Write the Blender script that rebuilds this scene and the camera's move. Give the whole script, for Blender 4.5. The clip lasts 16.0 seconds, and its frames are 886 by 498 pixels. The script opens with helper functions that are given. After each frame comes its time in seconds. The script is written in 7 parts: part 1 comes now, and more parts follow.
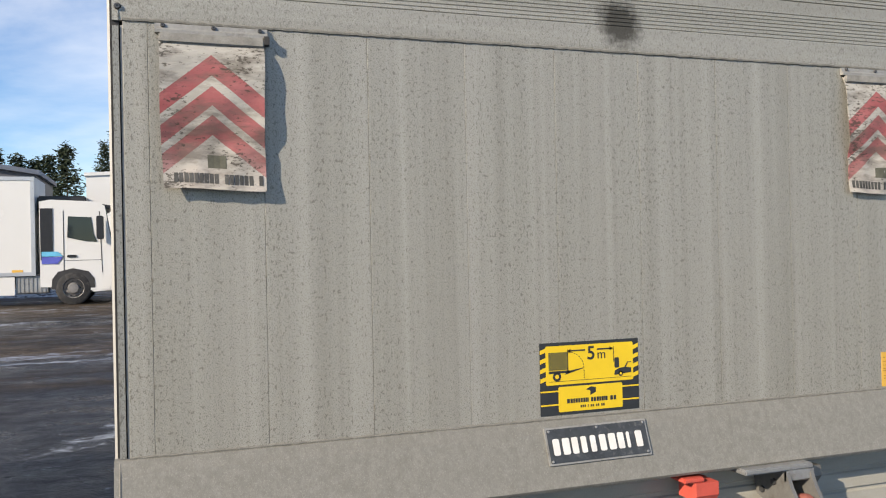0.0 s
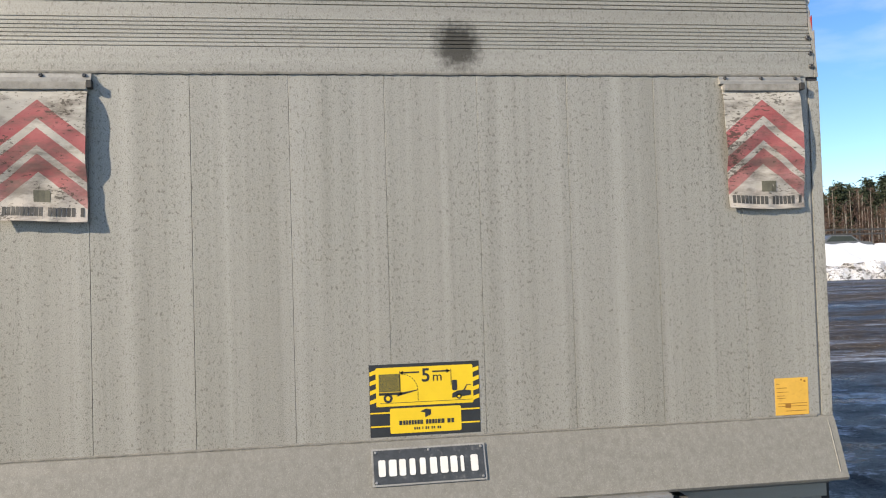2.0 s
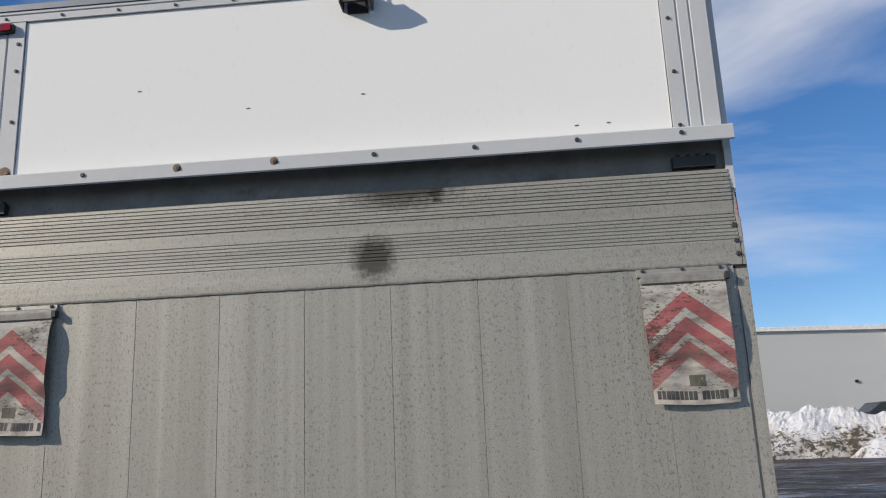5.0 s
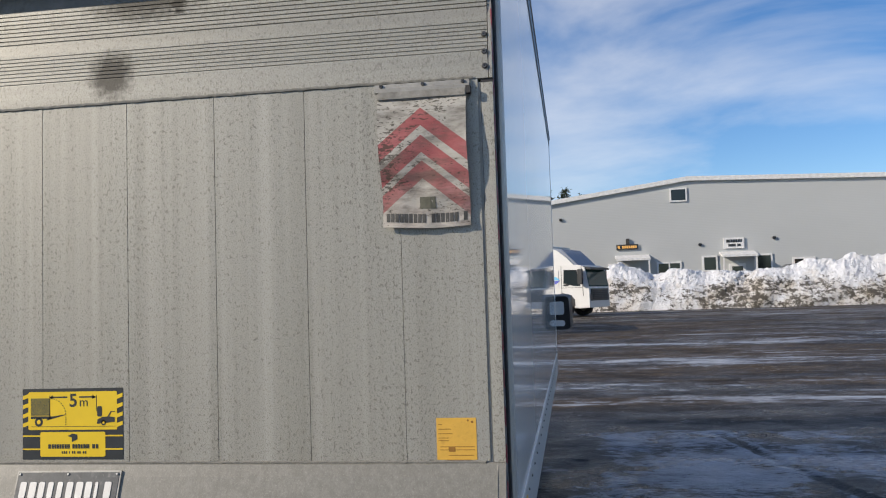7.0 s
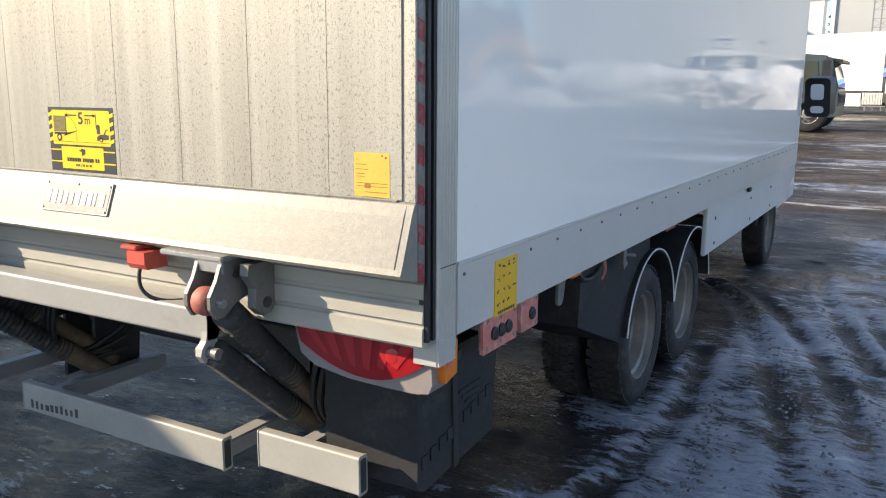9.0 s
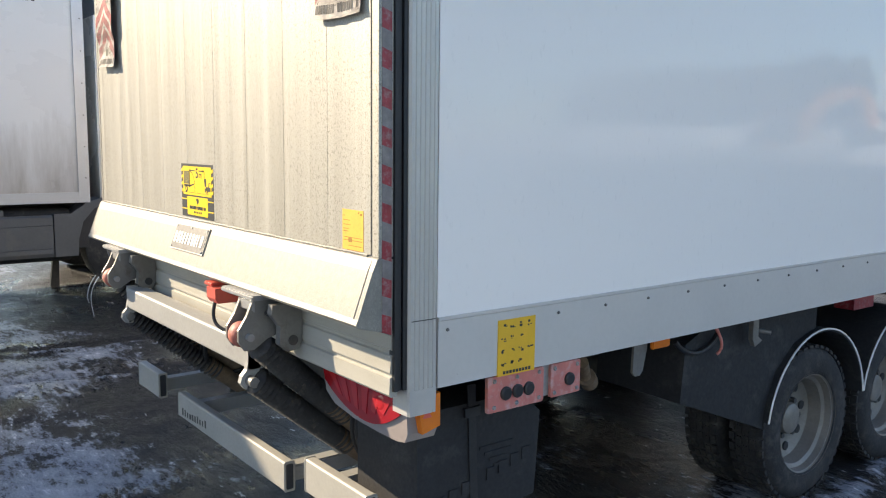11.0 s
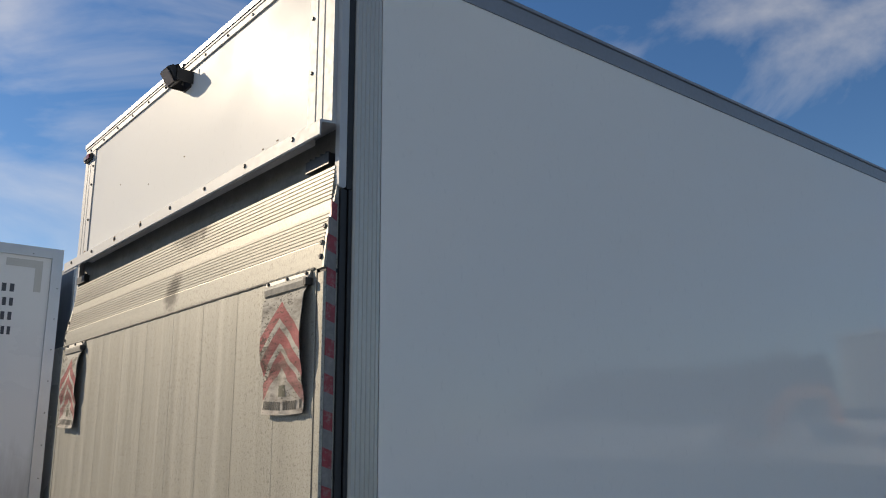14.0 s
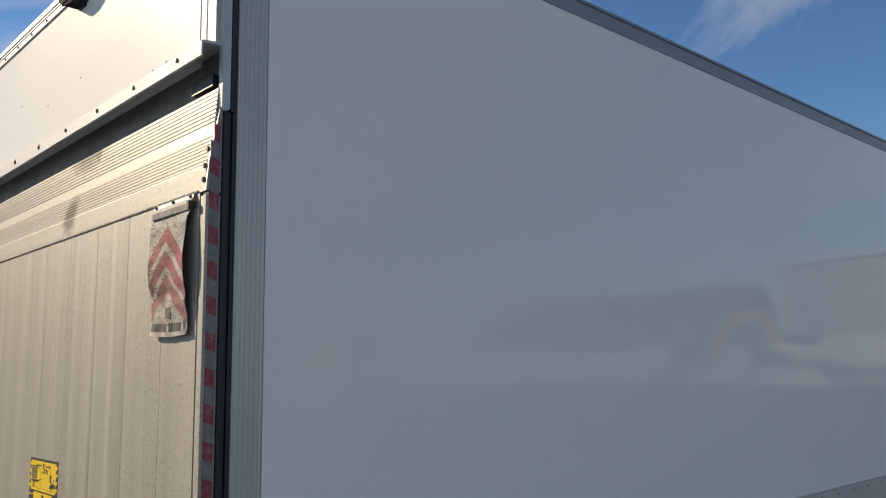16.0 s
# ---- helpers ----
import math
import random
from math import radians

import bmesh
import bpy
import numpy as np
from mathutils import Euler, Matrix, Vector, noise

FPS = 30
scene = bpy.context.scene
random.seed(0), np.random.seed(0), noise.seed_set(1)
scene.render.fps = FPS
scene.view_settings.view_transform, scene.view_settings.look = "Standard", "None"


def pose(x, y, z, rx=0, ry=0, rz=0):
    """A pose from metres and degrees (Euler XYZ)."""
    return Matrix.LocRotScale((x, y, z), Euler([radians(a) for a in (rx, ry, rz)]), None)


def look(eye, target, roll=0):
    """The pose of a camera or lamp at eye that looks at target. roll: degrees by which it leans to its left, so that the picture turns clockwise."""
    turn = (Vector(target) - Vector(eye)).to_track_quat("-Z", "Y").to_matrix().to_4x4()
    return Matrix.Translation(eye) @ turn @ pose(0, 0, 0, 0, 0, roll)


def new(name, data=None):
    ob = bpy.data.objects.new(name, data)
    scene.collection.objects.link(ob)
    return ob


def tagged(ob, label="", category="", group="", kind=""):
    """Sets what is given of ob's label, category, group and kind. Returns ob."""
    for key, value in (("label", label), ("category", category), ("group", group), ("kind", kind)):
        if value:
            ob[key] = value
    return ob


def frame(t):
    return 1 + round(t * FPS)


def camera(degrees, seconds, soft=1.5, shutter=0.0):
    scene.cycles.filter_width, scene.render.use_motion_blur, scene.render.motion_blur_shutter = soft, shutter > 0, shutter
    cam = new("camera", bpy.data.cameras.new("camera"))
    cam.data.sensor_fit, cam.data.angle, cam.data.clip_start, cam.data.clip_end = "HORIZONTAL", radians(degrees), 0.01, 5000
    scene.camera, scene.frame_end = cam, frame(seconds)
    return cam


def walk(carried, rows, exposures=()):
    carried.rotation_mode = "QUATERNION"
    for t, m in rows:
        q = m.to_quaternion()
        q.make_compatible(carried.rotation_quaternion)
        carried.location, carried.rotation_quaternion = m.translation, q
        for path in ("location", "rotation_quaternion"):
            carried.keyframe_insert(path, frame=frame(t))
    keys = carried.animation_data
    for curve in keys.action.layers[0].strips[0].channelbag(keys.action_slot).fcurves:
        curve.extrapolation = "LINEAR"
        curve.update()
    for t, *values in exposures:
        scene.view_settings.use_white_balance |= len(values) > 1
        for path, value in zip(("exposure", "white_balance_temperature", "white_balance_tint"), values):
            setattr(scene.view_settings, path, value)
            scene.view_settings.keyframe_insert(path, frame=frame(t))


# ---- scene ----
cam = camera(56.1, 16.0, 1.1)
PATH = [
    (0, (-1.088, -2.059, 1.758), (-0.442, -0.166, 1.767), -1.2),
    (0.5, (-0.874, -2.177, 1.774), (-0.326, -0.254, 1.787), -1.5),
    (1, (-0.717, -2.229, 1.785), (-0.261, -0.282, 1.812), -1.7),
    (1.5, (-0.501, -2.191, 1.765), (-0.127, -0.227, 1.809), -1.7),
    (2, (-0.232, -2.309, 1.752), (0.054, -0.33, 1.811), -1.7),
    (2.5, (-0.023, -2.349, 1.746), (0.141, -0.36, 1.873), -1.2),
    (3, (0.162, -2.341, 1.786), (0.182, -0.355, 2.032), -0.3),
    (3.5, (0.334, -2.491, 1.808), (0.213, -0.534, 2.211), 0.1),
    (3.7, (0.374, -2.531, 1.816), (0.21, -0.591, 2.283), 0.2),
    (5.8, (0.835, -2.391, 1.804), (0.706, -0.451, 2.282), -3.3),
    (6, (0.941, -2.444, 1.784), (0.799, -0.493, 2.214), -2.9),
    (6.5, (1.221, -2.299, 1.776), (1.021, -0.329, 2.068), -3),
    (7, (1.446, -2.188, 1.726), (1.146, -0.214, 1.845), -1.8),
    (7.5, (1.62, -1.985, 1.646), (1.169, -0.037, 1.581), -0.4),
    (8, (1.909, -1.934, 1.6), (1.273, -0.05, 1.385), 0.3),
    (8.5, (2.123, -1.854, 1.566), (1.31, -0.052, 1.264), 0.6),
    (8.7, (2.198, -1.789, 1.562), (1.316, -0.027, 1.223), 0.5),
    (10.8, (2.975, -1.183, 1.584), (1.456, 0.086, 1.298), 0.5),
    (11, (3.033, -1.165, 1.589), (1.464, 0.05, 1.338), 0.6),
    (11.5, (3.145, -1.188, 1.651), (1.506, -0.053, 1.489), 0.6),
    (12, (3.149, -1.206, 1.687), (1.508, -0.064, 1.64), 0.8),
    (12.5, (3.125, -1.187, 1.722), (1.509, -0.01, 1.798), 0.9),
    (13, (3.145, -1.163, 1.771), (1.561, 0.039, 1.985), 0.8),
    (13.5, (3.171, -1.161, 1.806), (1.628, 0.06, 2.161), 0.5),
    (14, (3.2, -1.179, 1.833), (1.7, 0.063, 2.29), -0.4),
    (14.5, (3.21, -1.178, 1.851), (1.753, 0.092, 2.367), -1.0),
    (15, (3.238, -1.154, 1.844), (1.816, 0.154, 2.361), -1.2),
    (15.5, (3.299, -1.127, 1.817), (1.888, 0.218, 2.265), -1.3),
    (16, (3.352, -1.049, 1.811), (1.9, 0.295, 2.099), -0.8),
]
LIGHT = [  # seconds, stops, kelvin
    (0.0, 0.46, 7150), (1.0, 0.52, 7250), (2.5, 0.53, 7150), (3.5, 0.14, 7000), (6.0, -0.12, 6800), (6.5, -0.06, 6850), (7.0, 0.0, 6850), (7.5, 0.28, 7000), (8.0, 0.62, 7300),
    (8.5, 0.92, 7600), (11.0, 1.22, 8150), (11.5, 1.19, 8250), (12.0, 0.99, 8250), (12.5, 0.81, 8250), (13.0, 0.46, 8250), (13.5, 0.21, 8200), (14.0, -0.10, 7900), (14.5, -0.22, 7800),
    (15.5, -0.10, 7900), (16.0, 0.06, 8200),
]
walk(cam, [(t, look(eye, target, roll)) for t, eye, target, roll in PATH], [(t, stops, kelvin, 12) for t, stops, kelvin in LIGHT])

# ---- light ----
KX, KY, KZ = 1.85, 1.0, -1.0  # the way in which the sun's light goes
world = bpy.data.worlds.new("world")
scene.world = world
world.use_nodes = True
wn, wl = world.node_tree.nodes, world.node_tree.links
wn.clear()
w_out = wn.new("ShaderNodeOutputWorld")
w_bg = wn.new("ShaderNodeBackground")
w_sky = wn.new("ShaderNodeTexSky")
w_sky.sky_type = "NISHITA"
w_sky.sun_disc = False
w_sky.sun_elevation = math.atan2(-KZ, math.hypot(KX, KY))
w_sky.sun_rotation = math.atan2(-KX, -KY)
w_sky.air_density, w_sky.dust_density, w_sky.ozone_density = 0.9, 0.05, 3.5
w_co = wn.new("ShaderNodeTexCoord")
w_map = wn.new("ShaderNodeMapping")
w_map.inputs["Scale"].default_value = (1.0, 1.35, 2.5)
w_map.inputs["Rotation"].default_value = (0.0, 0.25, 0.5)
w_n = wn.new("ShaderNodeTexNoise")
w_n.inputs["Scale"].default_value = 1.7
w_n.inputs["Detail"].default_value = 9.0
w_n.inputs["Roughness"].default_value = 0.54
w_n.inputs["Distortion"].default_value = 0.6
w_ramp = wn.new("ShaderNodeValToRGB")
w_ramp.color_ramp.elements[0].position, w_ramp.color_ramp.elements[1].position = 0.47, 0.86
w_mix = wn.new("ShaderNodeMixRGB")
w_mix.inputs["Color2"].default_value = (6.6, 6.8, 7.0, 1)
w_hsv = wn.new("ShaderNodeHueSaturation")
w_hsv.inputs["Hue"].default_value = 0.506
w_hsv.inputs["Saturation"].default_value = 1.22
w_hsv.inputs["Value"].default_value = 0.9
wl.new(w_co.outputs["Generated"], w_map.inputs["Vector"])
wl.new(w_map.outputs["Vector"], w_n.inputs["Vector"])
wl.new(w_n.outputs["Fac"], w_ramp.inputs["Fac"])
wl.new(w_ramp.outputs["Color"], w_mix.inputs["Fac"])
wl.new(w_sky.outputs["Color"], w_hsv.inputs["Color"])
wl.new(w_hsv.outputs["Color"], w_mix.inputs["Color1"])
wl.new(w_mix.outputs["Color"], w_bg.inputs["Color"])
w_bg.inputs["Strength"].default_value = 0.15
wl.new(w_bg.outputs["Background"], w_out.inputs["Surface"])

sun_data = bpy.data.lights.new("sun", "SUN")
sun_data.energy, sun_data.angle, sun_data.color = 4.85, radians(0.53), (1.0, 0.92, 0.80)
sun = new("sun", sun_data)
sun.matrix_world = look((-KX * 20, -KY * 20, -KZ * 20), (0, 0, 0))


# ---- materials ----
def grey(v):
    return (v, v, v)


class Nodes:
    """A Principled material with short ways to add nodes."""

    def __init__(self, name, rough=0.5, metal=0.0, spec=0.5):
        self.m = bpy.data.materials.new(name)
        self.m.use_nodes = True
        self.t = self.m.node_tree
        self.p = self.t.nodes["Principled BSDF"]
        self.set(self.p, "Roughness", rough)
        self.set(self.p, "Metallic", metal)
        self.set(self.p, "Specular IOR Level", spec)
        self.co = self.t.nodes.new("ShaderNodeTexCoord").outputs["Object"]

    def set(self, node, key, v):
        if isinstance(v, bpy.types.NodeSocket):
            self.t.links.new(v, node.inputs[key])
        elif isinstance(v, tuple) and len(v) == 3 and node.inputs[key].type == "RGBA":
            node.inputs[key].default_value = (*v, 1)
        else:
            node.inputs[key].default_value = v

    def noise(self, scale=(1, 1, 1), detail=5.0, rough=0.6, off=(0, 0, 0)):
        mp = self.t.nodes.new("ShaderNodeMapping")
        self.set(mp, "Vector", self.co)
        mp.inputs["Scale"].default_value = scale
        mp.inputs["Location"].default_value = off
        n = self.t.nodes.new("ShaderNodeTexNoise")
        self.set(n, "Vector", mp.outputs["Vector"])
        self.set(n, "Scale", 1.0)
        self.set(n, "Detail", detail)
        self.set(n, "Roughness", rough)
        return n.outputs["Fac"]

    def ramp(self, fac, a, b, lo=0.0, hi=1.0):
        r = self.t.nodes.new("ShaderNodeMapRange")
        r.clamp = True
        for k, v in (("Value", fac), ("From Min", a), ("From Max", b), ("To Min", lo), ("To Max", hi)):
            self.set(r, k, v)
        return r.outputs["Result"]

    def math(self, op, a, b=0.0):
        n = self.t.nodes.new("ShaderNodeMath")
        n.operation = op
        for i, v in enumerate((a, b)):
            if isinstance(v, bpy.types.NodeSocket):
                self.t.links.new(v, n.inputs[i])
            else:
                n.inputs[i].default_value = v
        return n.outputs["Value"]

    def mix(self, fac, a, b):
        n = self.t.nodes.new("ShaderNodeMixRGB")
        self.set(n, "Fac", fac)
        self.set(n, "Color1", a)
        self.set(n, "Color2", b)
        return n.outputs["Color"]

    def xyz(self):
        n = self.t.nodes.new("ShaderNodeSeparateXYZ")
        self.set(n, "Vector", self.co)
        return n.outputs

    def dist(self, x, z, sx=1.0, sz=1.0):
        """The distance in the xz plane from a spot, with the two axes weighed."""
        c = self.xyz()
        dx = self.math("MULTIPLY", self.math("SUBTRACT", c["X"], x), sx)
        dz = self.math("MULTIPLY", self.math("SUBTRACT", c["Z"], z), sz)
        return self.math("SQRT", self.math("ADD", self.math("MULTIPLY", dx, dx), self.math("MULTIPLY", dz, dz)))

    def bump(self, height, strength=0.2, dist=0.01):
        b = self.t.nodes.new("ShaderNodeBump")
        self.set(b, "Height", height)
        self.set(b, "Strength", strength)
        self.set(b, "Distance", dist)
        self.set(self.p, "Normal", b.outputs["Normal"])

    def color(self, v):
        self.set(self.p, "Base Color", v)
        return self


def plain(name, base, rough=0.5, metal=0.0, var=0.18, size=0.25, fine=0.012, bump=0.1, dirt=None, dirt_at=(0.55, 0.8), spec=0.5):
    """A painted, moulded or cast surface: broad and fine variation, wear in the gloss, faint relief."""
    n = Nodes(name, rough, metal, spec)
    big = n.noise((1 / size,) * 3, 4)
    small = n.noise((1 / fine,) * 3, 3)
    dark = tuple(c * (1 - var) for c in base)
    light = tuple(min(1, c * (1 + var * 0.6)) for c in base)
    col = n.mix(n.ramp(big, 0.3, 0.7), dark, light)
    col = n.mix(n.ramp(small, 0.35, 0.75, 0, var), col, tuple(c * 0.55 for c in base))
    if dirt:
        col = n.mix(n.ramp(n.noise((1 / size * 1.7,) * 3, 8, 0.7, (3, 1, 2)), dirt_at[0], dirt_at[1]), col, dirt)
    n.color(col)
    n.set(n.p, "Roughness", n.ramp(small, 0.2, 0.8, max(0.02, rough - 0.07), min(1, rough + 0.1)))
    if bump:
        n.bump(small, bump, 0.004)
    return n.m


GROUND_Z = -0.055  # the ice beside the lorry


def weathered_aluminium(name, streak=(30, 30, 0.30), speck=1.0, shade=1.0, metal=0.30, grain=0.32):
    n = Nodes(name, 0.5, metal, 0.42)
    run = n.noise(streak, 5, 0.6)
    broad = n.noise(tuple(s * 0.3 for s in streak), 3, 0.5, (2, 0, 4))
    cloud = n.noise((2.2, 2.2, 1.4), 6, 0.6)
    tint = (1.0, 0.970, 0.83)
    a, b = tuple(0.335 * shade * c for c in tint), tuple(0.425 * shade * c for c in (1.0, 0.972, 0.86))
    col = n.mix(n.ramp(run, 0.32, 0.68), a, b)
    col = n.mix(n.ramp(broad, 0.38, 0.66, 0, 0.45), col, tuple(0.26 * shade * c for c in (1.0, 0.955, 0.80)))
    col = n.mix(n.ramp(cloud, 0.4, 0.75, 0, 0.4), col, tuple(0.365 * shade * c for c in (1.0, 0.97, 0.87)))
    # corroded flecks, denser in some runs, and pale salt grains
    flecks = n.math("ADD", n.noise((150, 150, 88), 3, 0.6, (1, 7, 3)), n.ramp(run, 0.3, 0.7, 0.025, -0.025))
    flecks = n.math("ADD", flecks, n.ramp(n.noise((2.4, 2.4, 1.6), 5, 0.6, (5, 3, 1)), 0.3, 0.7, -0.035, 0.03))
    col = n.mix(n.ramp(flecks, 0.590, 0.616, 0, 0.64 * speck), col, (0.14, 0.128, 0.102))
    small = n.noise((420, 420, 280), 2, 0.5, (4, 1, 3))
    col = n.mix(n.ramp(small, 0.555, 0.61, 0, 0.50 * speck), col, (0.12, 0.115, 0.10))
    lights = n.noise((380, 380, 250), 2, 0.5, (9, 2, 3))
    col = n.mix(n.ramp(lights, 0.60, 0.66, 0, grain), col, (0.57, 0.555, 0.485))
    scars = n.noise((3, 3, 40), 6, 0.75, (7, 7, 2))
    col = n.mix(n.ramp(scars, 0.70, 0.74, 0, 0.5), col, (0.70, 0.69, 0.66))
    # dark oily stains on the upper part
    edge = n.ramp(n.noise((60, 60, 60), 4), 0.2, 0.8, -0.022, 0.022)
    s1 = n.math("ADD", n.dist(0.162, 2.400, 1.0, 0.95), edge)
    s2 = n.math("ADD", n.dist(0.25, 2.640, 0.42, 1.0), edge)
    s3 = n.math("ADD", n.dist(0.354, 2.608, 0.9, 0.7), edge)
    for s, r in ((s1, 0.085), (s2, 0.098), (s3, 0.026)):
        col = n.mix(n.ramp(s, r * 0.45, r, 0.84, 0), col, (0.030, 0.025, 0.016))
    n.color(col)
    n.set(n.p, "Roughness", n.ramp(run, 0.3, 0.7, 0.45, 0.53))
    n.bump(n.math("ADD", flecks, n.math("MULTIPLY", small, 0.7)), 0.22, 0.002)
    return n.m


def ground_material():
    """Wet asphalt and gravel under worn ice: meltwater in the hollows, ice on the rises, long streaks farther out."""
    n = Nodes("yard_ground", 0.5, 0.0, 0.22)
    c = n.xyz()
    out = n.ramp(c["Y"], 8.6, 10.2)
    here = n.math("SUBTRACT", 1.0, out)
    streak = n.noise((0.07, 0.42, 1), 9, 0.68)
    wash = n.noise((0.09, 0.62, 1), 10, 0.72, (11, 3, 0))
    patch = n.noise((0.75, 0.62, 1), 6, 0.6, (4.4, 8.3, 0))
    lumps = n.noise((2.6, 4.6, 3), 8, 0.66, (1, 2, 0))
    crumbs = n.noise((9, 24, 14), 7, 0.70, (6, 2, 0))
    grit = n.noise((75, 75, 75), 4, 0.7)
    rise = n.math("MULTIPLY", n.ramp(c["Z"], GROUND_Z - 0.026, GROUND_Z + 0.022, -0.5, 0.5), here)
    # dark wet asphalt, with brown gravel in bands farther out
    col = n.mix(n.ramp(lumps, 0.35, 0.65), (0.007, 0.007, 0.008), (0.021, 0.020, 0.0195))
    col = n.mix(n.ramp(grit, 0.50, 0.72, 0, 0.55), col, (0.085, 0.08, 0.075))
    brown = n.math("MULTIPLY", n.ramp(n.math("ADD", streak, n.math("MULTIPLY", crumbs, 0.16)), 0.50, 0.62), n.math("ADD", n.math("MULTIPLY", out, 0.85), 0.05))
    col = n.mix(brown, col, n.mix(n.ramp(lumps, 0.3, 0.7), (0.050, 0.036, 0.024), (0.150, 0.108, 0.066)))
    ripple = n.math("MULTIPLY", n.math("SUBTRACT", n.noise((0.55, 3.4, 1), 8, 0.78, (5, 9, 0)), 0.5), out)
    col = n.mix(n.ramp(ripple, 0.02, 0.14, 0, 0.85), col, (0.014, 0.0135, 0.013))
    # ice: worn sheets on the rises near by, thin smears far out
    near_ice = n.math("ADD", n.math("MULTIPLY", rise, 0.36), n.math("ADD", n.math("MULTIPLY", n.math("SUBTRACT", patch, 0.5), 1.25), 0.05))
    fine = n.math("ADD", n.math("MULTIPLY", n.math("SUBTRACT", lumps, 0.5), 0.62), n.math("MULTIPLY", n.math("SUBTRACT", crumbs, 0.5), 0.70))
    fine = n.math("ADD", fine, n.math("MULTIPLY", n.math("SUBTRACT", grit, 0.5), 0.26))
    far_ice = n.math("ADD", n.math("MULTIPLY", n.math("SUBTRACT", wash, 0.5), 1.7), -0.16)
    ice = n.math("ADD", n.math("ADD", n.math("MULTIPLY", near_ice, here), n.math("MULTIPLY", far_ice, out)), fine)
    # less ice under and left of the lorry, and beyond x = 2.9
    bare = n.math("ADD", n.math("MULTIPLY", n.ramp(n.math("SUBTRACT", c["X"], n.math("MULTIPLY", n.math("SUBTRACT", c["Y"], 2.0), 0.13)), 0.8, 1.25, -0.24, 0.0), n.ramp(c["Y"], 0.0, 0.9)), n.math("ADD", n.ramp(c["X"], -3.0, -1.2, -0.02, 0.0), n.ramp(c["X"], 2.9, 4.2, 0.0, -0.08)))
    ice = n.math("ADD", ice, n.math("SUBTRACT", n.math("MULTIPLY", bare, here), n.math("MULTIPLY", ripple, 1.3)))
    # less ice on a strip across the yard ahead of the lorry
    strip = n.math("ADD", c["Y"], n.math("MULTIPLY", n.math("SUBTRACT", patch, 0.5), 1.6))
    ice = n.math("SUBTRACT", ice, n.math("MULTIPLY", n.ramp(strip, 8.9, 9.3), n.ramp(strip, 10.8, 11.3, 0.6, 0.0)))
    sheet = n.ramp(ice, -0.015, 0.045)
    frost = n.mix(n.ramp(n.math("ADD", ice, n.math("MULTIPLY", grit, 0.12)), 0.06, 0.44), (0.20, 0.228, 0.272), (0.56, 0.60, 0.66))
    col = n.mix(n.math("MULTIPLY", sheet, 0.88), col, frost)
    # flecks of frost and pits of bare ground, then crumbs of old snow on the roughest spots
    flake = n.noise((16, 40, 20), 6, 0.72, (3, 8, 0))
    speck = n.math("ADD", flake, n.math("MULTIPLY", ice, 0.50))
    col = n.mix(n.ramp(speck, 0.585, 0.64, 0, 0.6), col, (0.40, 0.435, 0.485))
    pit = n.math("SUBTRACT", n.noise((12, 30, 20), 6, 0.72, (9, 4, 0)), n.math("MULTIPLY", ice, 0.35))
    col = n.mix(n.ramp(pit, 0.55, 0.61, 0, 0.75), col, (0.014, 0.014, 0.015))
    chips = n.math("ADD", crumbs, n.math("ADD", n.math("MULTIPLY", lumps, 0.45), n.math("MULTIPLY", n.math("ADD", rise, bare), 0.12)))
    col = n.mix(n.ramp(chips, 0.865, 0.90, 0, 0.9), col, (0.66, 0.68, 0.71))
    n.color(col)
    wet = n.noise((0.8, 1.1, 1), 6, 0.65, (2, 5, 7))
    rough = n.ramp(n.math("ADD", wet, n.math("MULTIPLY", crumbs, 0.35)), 0.52, 0.85, 0.16, 0.58)
    rough = n.math("ADD", rough, n.math("MULTIPLY", n.math("MULTIPLY", brown, out), 0.30))
    n.set(n.p, "Roughness", rough)
    n.bump(n.math("ADD", n.math("MULTIPLY", lumps, 0.8), n.math("ADD", n.math("MULTIPLY", crumbs, 0.55), n.math("MULTIPLY", grit, 0.16))), 1.0, 0.05)
    return n.m


def snow_material():
    """Ploughed snow: white crust, brown stain that has run down, gravel and turf here and there."""
    n = Nodes("dirty_snow", 0.75, 0.0, 0.3)
    patch = n.noise((0.30, 0.30, 0.55), 5, 0.6)
    runs = n.noise((2.2, 2.2, 0.55), 7, 0.68, (3, 1, 0))
    clods = n.noise((2.4, 2.4, 3.4), 8, 0.80, (8, 2, 5))
    fine = n.noise((7.0, 7.0, 9.0), 6, 0.7, (3, 1, 0))
    c = n.xyz()
    crust = n.ramp(c["Z"], 2.0, 3.1, 0.0, 0.13)
    col = n.mix(n.ramp(fine, 0.3, 0.7, 0, 0.3), (0.86, 0.87, 0.89), (0.66, 0.67, 0.69))
    stain = n.math("SUBTRACT", n.math("ADD", n.math("MULTIPLY", patch, 0.9), n.math("MULTIPLY", runs, 0.6)), crust)
    col = n.mix(n.ramp(stain, 0.68, 0.90, 0, 0.7), col, (0.46, 0.39, 0.28))
    dirt = n.math("SUBTRACT", n.math("ADD", n.math("MULTIPLY", clods, 0.9), n.math("ADD", n.math("MULTIPLY", patch, 0.45), n.math("MULTIPLY", fine, 0.25))), crust)
    col = n.mix(n.ramp(dirt, 0.80, 0.85, 0, 0.92), col, (0.060, 0.050, 0.036))
    n.color(col)
    n.bump(n.math("ADD", fine, clods), 1.0, 0.14)
    return n.m


